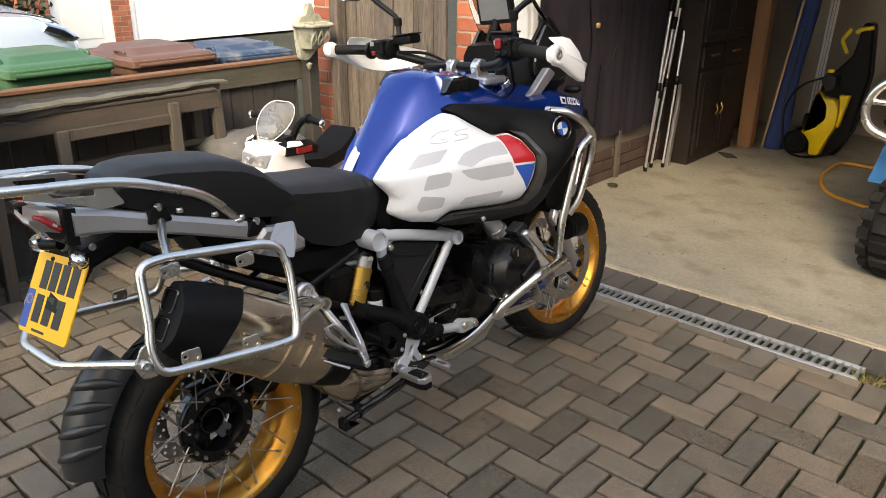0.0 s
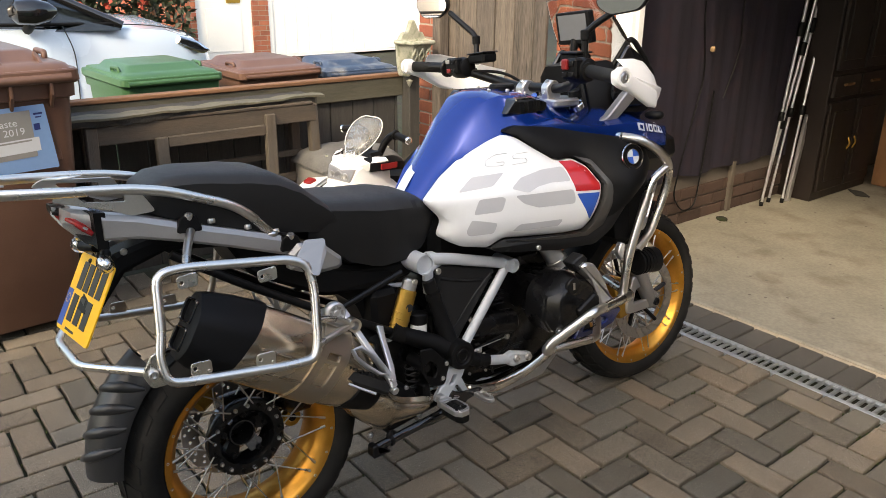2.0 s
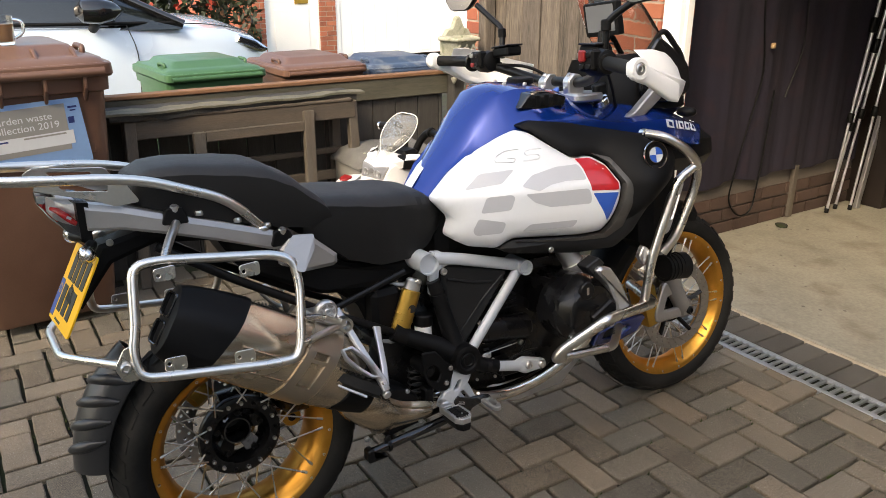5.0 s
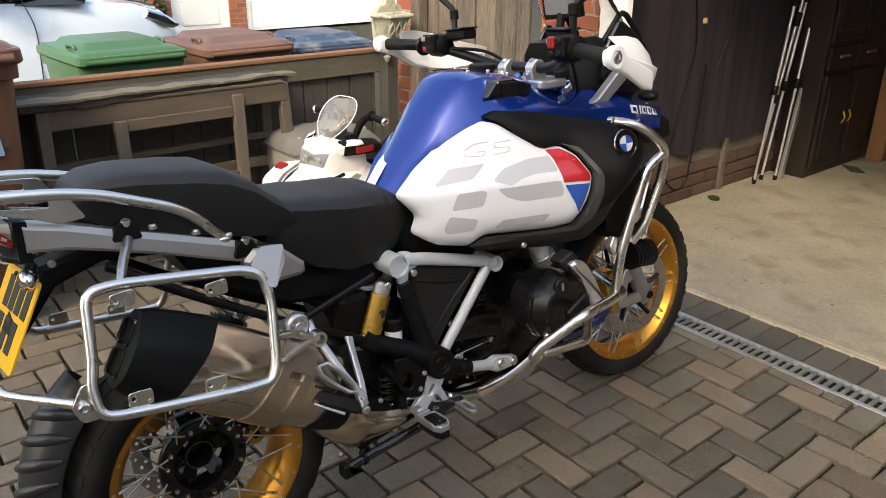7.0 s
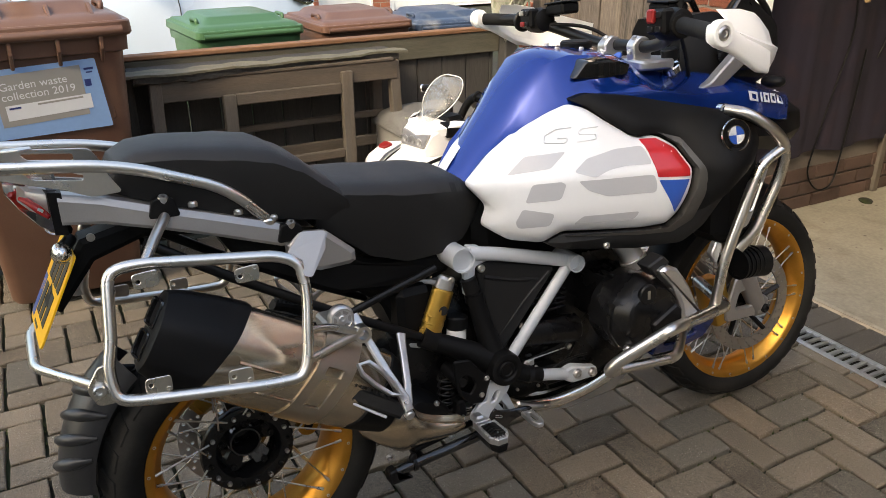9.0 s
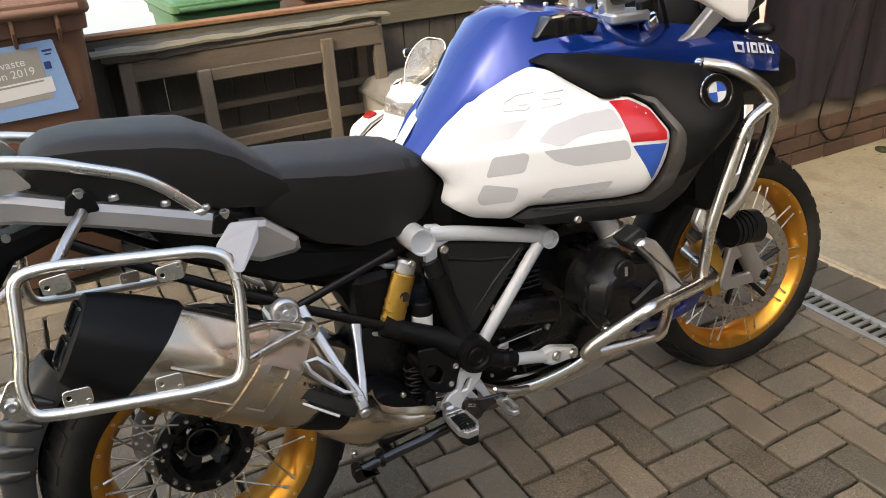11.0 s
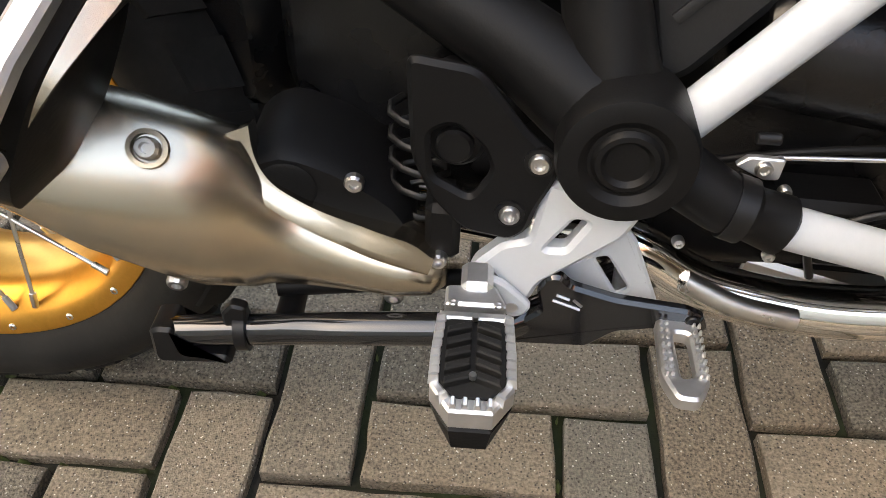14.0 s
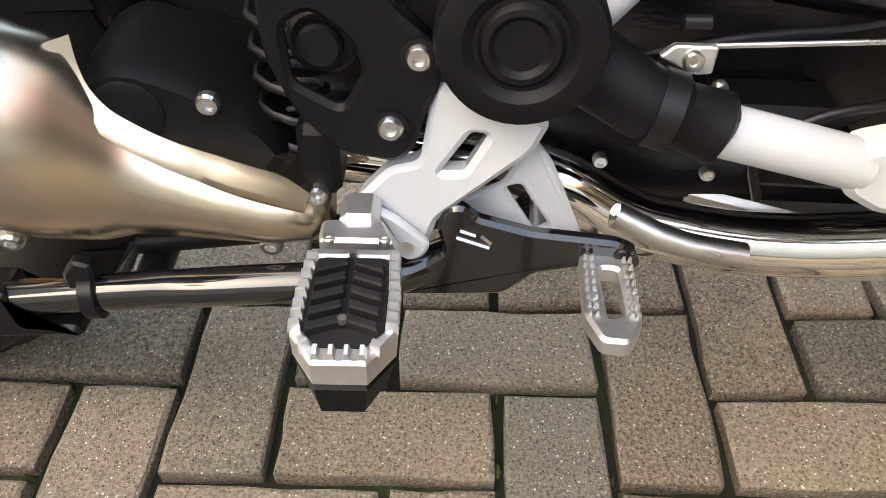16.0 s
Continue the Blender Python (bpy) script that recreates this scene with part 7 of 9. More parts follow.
        inner.append(ri_)
    for g in (outer, inner):
        for a_, b_ in zip(g, g[1:]):
            for i in range(5):
                bm.faces.new((a_[i], a_[i + 1], b_[i + 1], b_[i]))
    for i in range(6):
        for k in (0, 5):
            bm.faces.new((outer[i][k], outer[i + 1][k], inner[i + 1][k], inner[i][k]))
    for i in (0, 6):
        for k in range(5):
            bm.faces.new((outer[i][k], outer[i][k + 1], inner[i][k + 1], inner[i][k]))
    bmesh.ops.recalc_face_normals(bm, faces=bm.faces)
    part("guard_shell", bm, M_WHITE_PLASTIC, hgd, "", 28)
    ex_, ey_, ez_ = side(s, 0.935, 0.505, 1.145)
    part("bar_end", lathe(bmesh.new(), [(0.0, 0.0), (0.027, 0.0), (0.027, 0.016), (0.024, 0.019), (0.016, 0.019), (0.015, 0.014), (0.0, 0.014)], 24, "Y", (ex_, ey_, ez_), Matrix.Diagonal((1, s, 1, 1))), M_WHITE_PLASTIC, hgd, "", 40)
    part("bolt", bolt(bmesh.new(), (ex_, ey_ + s * 0.0145, ez_), (0, s, 0), 0.0135, 0.005, 16), M_BOLT, hgd, smooth=40)
    part("lever", tube(bmesh.new(), [side(s, 1.03, 0.28, 1.155), side(s, 1.045, 0.36, 1.15), side(s, 1.03, 0.47, 1.142)], 0.0065, 8, 0.03), M_BLACK_SATIN, hb, "black hand lever", 60)
    rx_, ry_, rz_ = side(s, 1.03, 0.24, 1.195)
    rs_ = part("fluid_reservoir", cube(rx_ - 0.03, rx_ + 0.03, ry_ - 0.045, ry_ + 0.035, rz_ - 0.018, rz_ + 0.012, 0.006), M_BLACK, hb, "black fluid reservoir on the bar")
    part("reservoir_lid", cube(rx_ - 0.032, rx_ + 0.032, ry_ - 0.047, ry_ + 0.037, rz_ + 0.012, rz_ + 0.017, 0.002), M_BLACK_SATIN, rs_)
    # mirror
    mi = new("mirror")
    mi.parent = bike
    tagged(mi, "black stemmed rear view mirror")
    stem = [(1.035, -0.28, 1.17), (1.035, -0.285, 1.262), (1.05, -0.31, 1.285), (1.085, -0.40, 1.335)] if s < 0 else [(1.08, 0.285, 1.19), (1.09, 0.295, 1.275), (1.095, 0.31, 1.29), (1.075, 0.42, 1.37)]
    part("stem", tube(bmesh.new(), stem, 0.0095, 10, 0.02), M_BLACK_SATIN, mi, "", 60)
    part("stem_joint", cyl(bmesh.new(), Vector(stem[1]) - Vector((0, 0, 0.02)), Vector(stem[1]) + Vector((0, 0, 0.01)), 0.014, 12, bevel=0.003), M_BLACK, mi, "", 40)
    cx_, cy_, cz_ = (1.055, -0.405, 1.352) if s < 0 else (1.055, 0.505, 1.405)
    mo = [(-0.10, -0.018), (-0.05, -0.048), (0.06, -0.042), (0.10, 0.0), (0.085, 0.05), (-0.08, 0.055)]
    rings = [[(cx_ + dx, cy_ + s * p * g, cz_ + q * g) for p, q in round_poly(mo, 0.02, 3)] for dx, g in ((0.0, 1.0), (0.006, 1.04), (0.022, 0.92), (0.034, 0.5))]
    part("shell", loft(bmesh.new(), rings), M_BLACK, mi, "", 35)
    bm = bmesh.new()
    bm.faces.new([bm.verts.new((cx_ - 0.0012, cy_ + s * p * 0.96, cz_ + q * 0.96)) for p, q in round_poly(mo, 0.02, 3)][::-s])
    part("glass", bm, M_MIRROR, mi, "mirror glass")

# cockpit: display, screen and its frame, headlamp
ck = new("cockpit")
ck.parent = bike
tagged(ck, "black cockpit with display and windscreen")
bm = slab(bmesh.new(), round_poly([(-0.075, -0.05), (0.075, -0.05), (0.075, 0.05), (-0.075, 0.05)], 0.008), -0.012, 0.012, 0.003, plane="YZ")
bmesh.ops.transform(bm, matrix=pose(1.24, -0.034, 1.286, 0, -8, 0), verts=bm.verts)
ds = part("display", bm, M_BLACK, ck, "black framed display", 30)
bm = slab(bmesh.new(), round_poly([(-0.062, -0.036), (0.062, -0.036), (0.062, 0.042), (-0.062, 0.042)], 0.003), -0.0135, -0.0125, 0, plane="YZ")
bmesh.ops.transform(bm, matrix=pose(1.24, -0.034, 1.286, 0, -8, 0), verts=bm.verts)
part("screen_face", bm, M_SCREEN, ds, "switched off grey screen")
part("display_arm", tube(bmesh.new(), [(1.24, -0.03, 1.25), (1.23, -0.03, 1.2), (1.27, -0.03, 1.12)], 0.012, 8, 0.02), M_BLACK, ds, "", 60)
bm = loft(bmesh.new(), [[(x, y * w, z0 + (z1 - z0) * h) for y, h in ((-1, 0.2), (-0.7, 0), (0.7, 0), (1, 0.2), (0.95, 0.8), (0.7, 1), (-0.7, 1), (-0.95, 0.8))] for x, w, z0, z1 in ((1.20, 0.10, 1.0, 1.17), (1.30, 0.15, 0.98, 1.18), (1.42, 0.14, 0.97, 1.15), (1.50, 0.11, 0.99, 1.10))])
part("headlamp_housing", bm, M_BLACK, ck, "black headlamp housing", 35)
bm = bmesh.new()
secs = []
for k in range(9):
    t = k / 8
    x, z = 1.52 - 0.20 * t, 1.05 + 0.33 * t
    w = 0.10 + 0.06 * math.sin(math.pi * min(1, t * 0.8 + 0.1))
    secs.append([(x - 0.06 * (abs(y) ** 2), y * w, z) for y in (-1, -0.75, -0.5, -0.25, 0, 0.25, 0.5, 0.75, 1)])
front = [[bm.verts.new(p) for p in s_] for s_ in secs]
back = [[bm.verts.new((p[0] - 0.003, p[1], p[2] - 0.001)) for p in s_] for s_ in secs]
for g, flip in ((front, False), (back, True)):
    for a_, b_ in zip(g, g[1:]):
        for i in range(8):
            q = (a_[i], a_[i + 1], b_[i + 1], b_[i])
            bm.faces.new(q[::-1] if flip else q)
edge = [*front[0], *[r_[-1] for r_ in front[1:]], *reversed(front[-1][:-1]), *[r_[0] for r_ in reversed(front[1:-1])]]
edge_b = [*back[0], *[r_[-1] for r_ in back[1:]], *reversed(back[-1][:-1]), *[r_[0] for r_ in reversed(back[1:-1])]]
for i in range(len(edge)):
    j = (i + 1) % len(edge)
    bm.faces.new((edge[i], edge_b[i], edge_b[j], edge[j]))
bmesh.ops.recalc_face_normals(bm, faces=bm.faces)
ws = part("windscreen", bm, M_SMOKE, ck, "clear raised windscreen", 60)
ws.visible_shadow = False
for s in (-1, 1):
    part("screen_frame", tube(bmesh.new(), [(1.30, s * 0.10, 1.12), (1.40, s * 0.12, 1.25), (1.47, s * 0.13, 1.16), (1.50, s * 0.11, 1.06)], 0.009, 8, 0.03), M_BLACK, ck, "black screen frame", 60)
    bm = slab(bmesh.new(), round_poly([(1.27, 1.06), (1.29, 1.15), (1.35, 1.225), (1.39, 1.20), (1.47, 1.14), (1.48, 1.06), (1.42, 1.03), (1.34, 1.03)], 0.02), s * 0.145, s * 0.158, 0.004)
    part("wind_deflector", bm, M_BLACK_GLOSS, ck, "dark side wind deflector", 30)
    bm = slab(bmesh.new(), round_poly([(1.11, 1.0), (1.16, 1.0), (1.21, 1.012), (1.30, 1.085), (1.335, 1.06), (1.23, 0.985), (1.15, 0.982)], 0.01), s * 0.17, s * 0.20, 0.004)
    part("fairing_bracket", bm, M_GREY_SILVER, ck, "grey fairing bracket", 30)
    part("front_indicator", lathe(bmesh.new(), [(0.0, 0.0), (0.014, 0.002), (0.019, 0.02), (0.017, 0.05), (0.0, 0.065)], 14, "Y", (1.40, s * 0.19, 1.0), Matrix.Diagonal((1.2, s, 0.8, 1))), M_BLACK, ck, "black front turn signal", 50)
part("brake_hose", tube(bmesh.new(), [(1.06, -0.24, 1.19), (1.12, -0.18, 1.15), (1.18, -0.14, 1.09), (1.22, -0.12, 0.98)], 0.005, 8, 0.05), M_BLACK, ck, "", 60)
part("clutch_hose", tube(bmesh.new(), [(1.03, 0.24, 1.17), (1.12, 0.18, 1.16), (1.18, 0.12, 1.10), (1.22, 0.1, 0.98)], 0.005, 8, 0.05), M_BLACK, ck, "", 60)


# the machine stands turned and less tilted than its outer side: middle and far side follow
def settle(ob, m, ends=2.0):
    """Moves the middle and far side of a part over to the true middle plane."""
    def moved(p):
        w = max(0.0, min(2.0, 1 + p.y / (0.2 + 0.13 * max(0.0, min(1.0, (0.45 - p.x) / 0.2))))) if ends else max(0.0, 1 - abs(p.y) / 0.28)
        return p + Vector((-0.0175, -0.0536 + 0.0582 * p.x - 0.0528 * p.z, 0.0158)) * w
    if ob.data is None:
        p = m.translation
        ob.matrix_basis = Matrix.Translation(moved(p) - p) @ ob.matrix_basis
        return
    back = m.inverted()
    for v in ob.data.vertices:
        v.co = back @ moved(m @ v.co)


for ob in list(bike.children):
    kind_ = ob.name.split(".")[0]
    if kind_ in ("rear_wheel", "cockpit", "mirror"):
        continue
    if kind_ in ("front_wheel", "fork_leg", "front_fender"):
        ob.matrix_basis = pose(0.022, 0.012, 0) @ ob.matrix_basis
        continue
    if ob.data is None and ob.matrix_basis != Matrix.Identity(4):
        settle(ob, ob.matrix_basis.copy())
        continue
    for o in (ob, *ob.children_recursive):
        if o.data is not None:
            settle(o, o.matrix_basis.copy() if o.parent == ob else Matrix.Identity(4), 0 if kind_ == "handlebar" else 2)


# ---- beside the drive: low fence, planter, bench, bins, ride-on toy ----
fence = thing("low_fence", "low weathered board fence with a brown cap", "fence")
rnd = random.Random(11)
y = -2.6
while y < 0.76:
    e = min(y + 0.145, 0.76)
    part("board", cube(-2.125 + rnd.uniform(-0.004, 0.004), -2.105, y + 0.003, e - 0.002, 0.0, 0.83 + rnd.uniform(-0.006, 0.004), 0.003), M_TIMBER, fence)
    y = e
part("face_rail", cube(-2.105, -2.08, -2.6, 0.78, 0.735, 0.845, 0.004), M_TIMBER_X, fence, "mossy green top rail")
part("cap_rail", cube(-2.14, -2.072, -2.6, 0.80, 0.845, 0.866, 0.004), M_TIMBER_TOP, fence, "sun bleached brown cap")
part("lower_rail", cube(-2.15, -2.125, -2.6, 0.78, 0.2, 0.28, 0.004), M_TIMBER_X, fence)
part("post", cube(-2.10, -2.02, 0.78, 0.86, 0.0, 1.02, 0.008), M_TIMBER, fence, "grey square fence post")
part("post", cube(-2.09, -2.01, -1.16, -1.09, 0.0, 0.80, 0.006), M_TIMBER, fence, "grey square fence post")

# cast planter hung on the post
pt = thing("wall_planter", "cast stone wall planter with a scrolled back", "planter")
bm = slab(bmesh.new(), round_poly([(0.70, 0.86), (0.76, 0.85), (0.85, 0.93), (0.89, 1.04), (0.855, 1.10), (0.83, 1.10), (0.80, 1.165), (0.775, 1.165), (0.75, 1.10), (0.72, 1.10), (0.68, 1.04), (0.69, 0.93)], 0.02), -2.02, -1.985, 0.006, plane="YZ")
part("back_plate", bm, M_STONE, pt, "", 30)
bm = loft(bmesh.new(), [[(-1.985, 0.71, 0.92), (-1.985, 0.83, 0.92), (-1.93, 0.80, 0.92), (-1.93, 0.74, 0.92)], [(-1.985, 0.665, 1.05), (-1.985, 0.865, 1.05), (-1.86, 0.83, 1.05), (-1.86, 0.70, 1.05)]])
bk = part("basket", bm, M_STONE, pt)
part("rim", tube(bmesh.new(), [(-1.985, 0.66, 1.052), (-1.985, 0.87, 1.052), (-1.855, 0.835, 1.052), (-1.855, 0.695, 1.052)], 0.012, 8, 0.01, closed=True), M_STONE, bk, smooth=50)
for y0 in (0.72, 0.765, 0.81):
    part("relief", tube(bmesh.new(), [(-1.90, y0, 0.94), (-1.878, y0 - 0.018, 0.98), (-1.866, y0, 1.025), (-1.878, y0 + 0.018, 0.98)], 0.006, 6, 0.01, closed=True), M_STONE, bk, smooth=50)
part("finial", lathe(bmesh.new(), [(0, 0), (0.02, 0.01), (0.012, 0.03), (0, 0.05)], 12, "Z", (-2.0, 0.77, 0.84), Matrix.Diagonal((1, 1, -1, 1))), M_STONE, pt, "", 50)

# bench with a peeling mossy top
be = thing("work_bench", "old weathered timber bench with peeling mossy top", "bench")
rnd = random.Random(8)
bm = bmesh.new()
n = 26
top, low = [], []
for k in range(n + 1):
    yy_ = -1.14 + 1.27 * k / n
    x1 = -1.80 + rnd.uniform(-0.008, 0.008) - 0.06 * k / n
    z = 0.827 + 0.003 * math.sin(k * 0.9) + rnd.uniform(-0.002, 0.002)
    top.append([(x1, yy_, z), (-1.90 + 0.02 * math.sin(k * 1.7), yy_, z + 0.005), (-1.90 + 0.02 * math.sin(k * 1.7), yy_, z - 0.006), (x1, yy_, z - 0.010)])
loft(bm, top)
part("top_board", bm, M_LEDGE, be, "split pale mossy board")
bm = bmesh.new()
rings = []
for k in range(n + 1):
    yy_ = -1.11 + 1.2 * k / n
    d = rnd.uniform(0.0, 0.022)
    rings.append([(-1.815 - 0.055 * k / n, yy_, 0.818), (-2.05, yy_, 0.822), (-2.05, yy_, 0.80), (-1.818 - 0.055 * k / n, yy_, 0.80 - d)])
loft(bm, rings)
part("torn_felt", bm, M_FELT, be, "ragged black roofing felt")
part("top_board", cube(-2.06, -1.84, -1.10, 0.05, 0.785, 0.80, 0.004), M_BENCH, be)
part("apron", cube(-1.87, -1.845, -1.03, 0.07, 0.70, 0.785, 0.004), M_BENCH, be, "brown front apron")
for x0, y0, lean in ((-1.885, -1.05, 0.03), (-1.895, 0.03, -0.05), (-2.06, -1.03, 0.0), (-2.06, 0.01, 0.0)):
    bm = cube(x0, x0 + 0.045, y0, y0 + 0.05, 0.0, 0.785, 0.004)
    for v in bm.verts:
        v.co.y -= lean * (0.785 - v.co.z)
    part("leg", bm, M_BENCH_LEG, be)
# inner frame leaning inside the bench
for y0, z0, z1 in ((-0.76, 0.0, 0.71), (-0.22, 0.0, 0.76)):
    bm = cube(-1.862, -1.826, y0, y0 + 0.055, z0, z1, 0.004)
    part("frame_post", bm, M_BENCH_LEG, be)
part("frame_rail", cube(-1.858, -1.83, -0.705, -0.22, 0.66, 0.71, 0.004), M_BENCH, be, "pale worn cross rail")
part("frame_rail", cube(-1.858, -1.83, -0.705, -0.22, 0.36, 0.40, 0.004), M_BENCH, be)
part("frame_rail", cube(-1.99, -1.965, -1.0, 0.05, 0.36, 0.41, 0.004), M_BENCH, be)
part("frame_rail", cube(-1.99, -1.965, -1.0, 0.05, 0.50, 0.53, 0.004), M_BENCH, be)

# quilted storage box beside the bench
ot = thing("storage_box", "faded white padded box with quilted lid", "box")
part("box_body", cube(-1.98, -1.66, 0.0, 0.46, 0.0, 0.47, 0.01), M_PAPER_GREY, ot, "scuffed white box")
bm = bmesh.new()
secs = []
for k in range(13):
    t = k / 12
    secs.append([(-1.99 + 0.34 * u, -0.015 + 0.49 * t, 0.48 + 0.075 * (1 - (2 * t - 1) ** 6) * (1 - (2 * u - 1) ** 6) + 0.012 * math.sin(u * 19) * math.sin(t * 25)) for u in (i / 10 for i in range(11))] + [(-1.65, -0.015 + 0.49 * t, 0.465), (-1.99, -0.015 + 0.49 * t, 0.465)])
loft(bm, secs)
part("lid", bm, M_RUBBLE, ot, "worn grey quilted lid", 60)
for k in range(6):
    part("tuft", bolt(bmesh.new(), (-1.72, 0.05 + 0.075 * k, 0.535), (0.3, 0, 1), 0.008, 0.006), M_STONE, ot)


def wheelie_bin(name, label, material, m, group, ribbed=False):
    """Tapered two wheeled bin: front faces +x."""
    b = thing(name, label, "wheelie bin", m, group)
    o = lambda w, d, x: [(x - d / 2, -w / 2), (x + d / 2, -w / 2), (x + d / 2, w / 2), (x - d / 2, w / 2)]
    rings = []
    for z, w, d, x in ((0.04, 0.44, 0.46, 0.0), (0.06, 0.46, 0.48, 0.0), (0.60, 0.53, 0.60, 0.02), (0.93, 0.555, 0.66, 0.03), (0.935, 0.585, 0.69, 0.03), (0.985, 0.59, 0.70, 0.03)):
        rings.append([(p, q, z) for p, q in round_poly(o(w, d, x), 0.045, 3)])
    part("body", loft(bmesh.new(), rings), material, b, "", 35)
    bm = bmesh.new()
    rings = []
    for z, w, d, x in ((0.985, 0.60, 0.72, 0.035), (0.995, 0.615, 0.735, 0.035), (1.03, 0.61, 0.73, 0.035), (1.035, 0.60, 0.72, 0.035), (1.034, 0.575, 0.695, 0.035), (1.048, 0.56, 0.67, 0.03), (1.054, 0.50, 0.57, 0.03), (1.058, 0.46, 0.50, 0.025), (1.087, 0.41, 0.43, 0.02), (1.092, 0.37, 0.38, 0.02)):
        rings.append([(p, q, z) for p, q in round_poly(o(w, d, x), 0.04, 3)])
    loft(bm, rings)
    lid = part("lid", bm, material, b, "", 35)
    for s in (-1, 1):
        part("lid_handle", tube(bmesh.new(), [(0.20, s * 0.245, 1.04), (0.20, s * 0.25, 1.075), (0.09, s * 0.25, 1.075), (0.09, s * 0.245, 1.04)], 0.011, 8, 0.02), material, lid, "", 50)
    for yv in (-0.2, -0.07, 0.07, 0.2) if ribbed else ():
        part("rib", slab(bmesh.new(), [(0.18, 1.04), (0.26, 1.085), (0.335, 1.05), (0.405, 1.0), (0.405, 0.95), (0.37, 0.90), (0.36, 0.985), (0.36, 1.03)], yv - 0.006, yv + 0.006, 0.002), material, lid)
        part("body_rib", cube(0.318, 0.338, yv - 0.02, yv + 0.02, 0.70, 0.92, 0.006), material, b)
    part("lid_roll", tube(bmesh.new(), [(0.40, -0.27, 1.005), (0.40, 0.27, 1.005)], 0.016, 10, 0), material, lid, "", 50)
    part("rear_handle", tube(bmesh.new(), [(-0.30, -0.2, 0.97), (-0.39, -0.2, 0.99), (-0.39, 0.2, 0.99), (-0.30, 0.2, 0.97)], 0.016, 8, 0.03), material, b, "", 50)
    part("axle", cyl(bmesh.new(), (-0.23, -0.27, 0.10), (-0.23, 0.27, 0.10), 0.011, 10), M_STEEL, b, "", 50)
    for s in (-1, 1):
        part("wheel", lathe(bmesh.new(), [(0.03, -0.02), (0.085, -0.022), (0.1, -0.015), (0.1, 0.015), (0.085, 0.022), (0.03, 0.02)], 28, "Y", (-0.23, s * 0.275, 0.1), closed=True), M_RUBBER, b, "black bin wheel", 40)
    return b


bin1 = wheelie_bin("wheelie_bin", "brown garden waste bin with a printed label", M_BIN_BROWN, pose(-1.86, -1.47, 0, 0, 0, 4) @ Matrix.Scale(1.05, 4), "wheelie bins", True)
lb = new("label_sheet")
lb.parent = bin1
lb.matrix_basis = pose(0.353, 0.03, 0.80, 90, 0, 90) @ pose(0, 0, 0, 6.9, 0, 3)
tagged(lb, "pale blue printed garden waste label")
part("sheet", slab(bmesh.new(), round_poly([(-0.2, -0.115), (0.165, -0.13), (0.15, 0.11), (-0.19, 0.115)], 0.006), 0.0, 0.0012, 0, plane="XY"), M_PAPER_BLUE, lb)
part("patch", cube(-0.165, 0.10, -0.075, 0.095, 0.0012, 0.002, 0), M_PAPER_GREY, lb, "grey sticker")
part("strip", cube(-0.145, 0.115, -0.055, -0.005, 0.002, 0.0026, 0), M_PAPER_WHITE, lb, "white address strip")
words("Garden waste", 0.036, pose(-0.150, 0.045, 0.0022), M_PAPER_WHITE, lb)
words("collection 2019", 0.036, pose(-0.150, 0.012, 0.0022), M_PAPER_WHITE, lb)
part("ink_bar", cube(-0.135, -0.10, -0.018, -0.012, 0.0026, 0.003, 0), M_NAVY, lb)
part("ink_bar", cube(-0.05, 0.09, -0.016, -0.010, 0.0026, 0.003, 0), M_PAPER_GREY, lb)
for x0, y0 in ((-0.195, 0.03), (-0.19, -0.005), (0.105, 0.02)):
    part("ink_bar", cube(x0, x0 + 0.02, y0, y0 + 0.024, 0.0012, 0.0018, 0), M_NAVY, lb)
part("ink_bar", cube(0.11, 0.14, 0.075, 0.082, 0.0012, 0.0018, 0), M_NAVY, lb)
part("ink_bar", cube(0.115, 0.135, 0.064, 0.069, 0.0012, 0.0018, 0), M_NAVY, lb)

wheelie_bin("wheelie_bin", "green wheelie bin with a dusty lid", M_BIN_GREEN, pose(-2.68, -0.49, 0, 0, 0, 3) @ Matrix.Scale(0.88, 4), "wheelie bins")
wheelie_bin("wheelie_bin", "brown wheelie bin standing behind the fence", M_BIN_BROWN, pose(-2.72, 0.15, 0, 0, 0, 2) @ Matrix.Scale(0.86, 4), "wheelie bins")
wheelie_bin("wheelie_bin", "blue lidded wheelie bin with worn pale lid", M_BIN_BLUE, pose(-2.74, 0.74, 0, 0, 0, -4) @ Matrix.Scale(0.825, 4), "wheelie bins")

mug = thing("glass_mug", "clear glass mug of milky coffee on the bin", "mug", pose(-1.68, -1.455, 1.148))
bm = lathe(bmesh.new(), [(0.0, 0.0), (0.034, 0.0), (0.036, 0.004), (0.04, 0.105), (0.037, 0.105), (0.033, 0.012), (0.0, 0.01)], 32, "Z")
part("glass", bm, M_CLEAR, mug, "", 40)
part("coffee", lathe(bmesh.new(), [(0.0, 0.0125), (0.0325, 0.0125), (0.0358, 0.075), (0.0, 0.075)], 32, "Z"), M_COFFEE, mug, "milky brown coffee", 40)
part("handle", tube(bmesh.new(), [(0.0, 0.037, 0.09), (0.0, 0.068, 0.085), (0.0, 0.07, 0.04), (0.0, 0.037, 0.022)], 0.006, 10, 0.02), M_CLEAR, mug, "", 60)

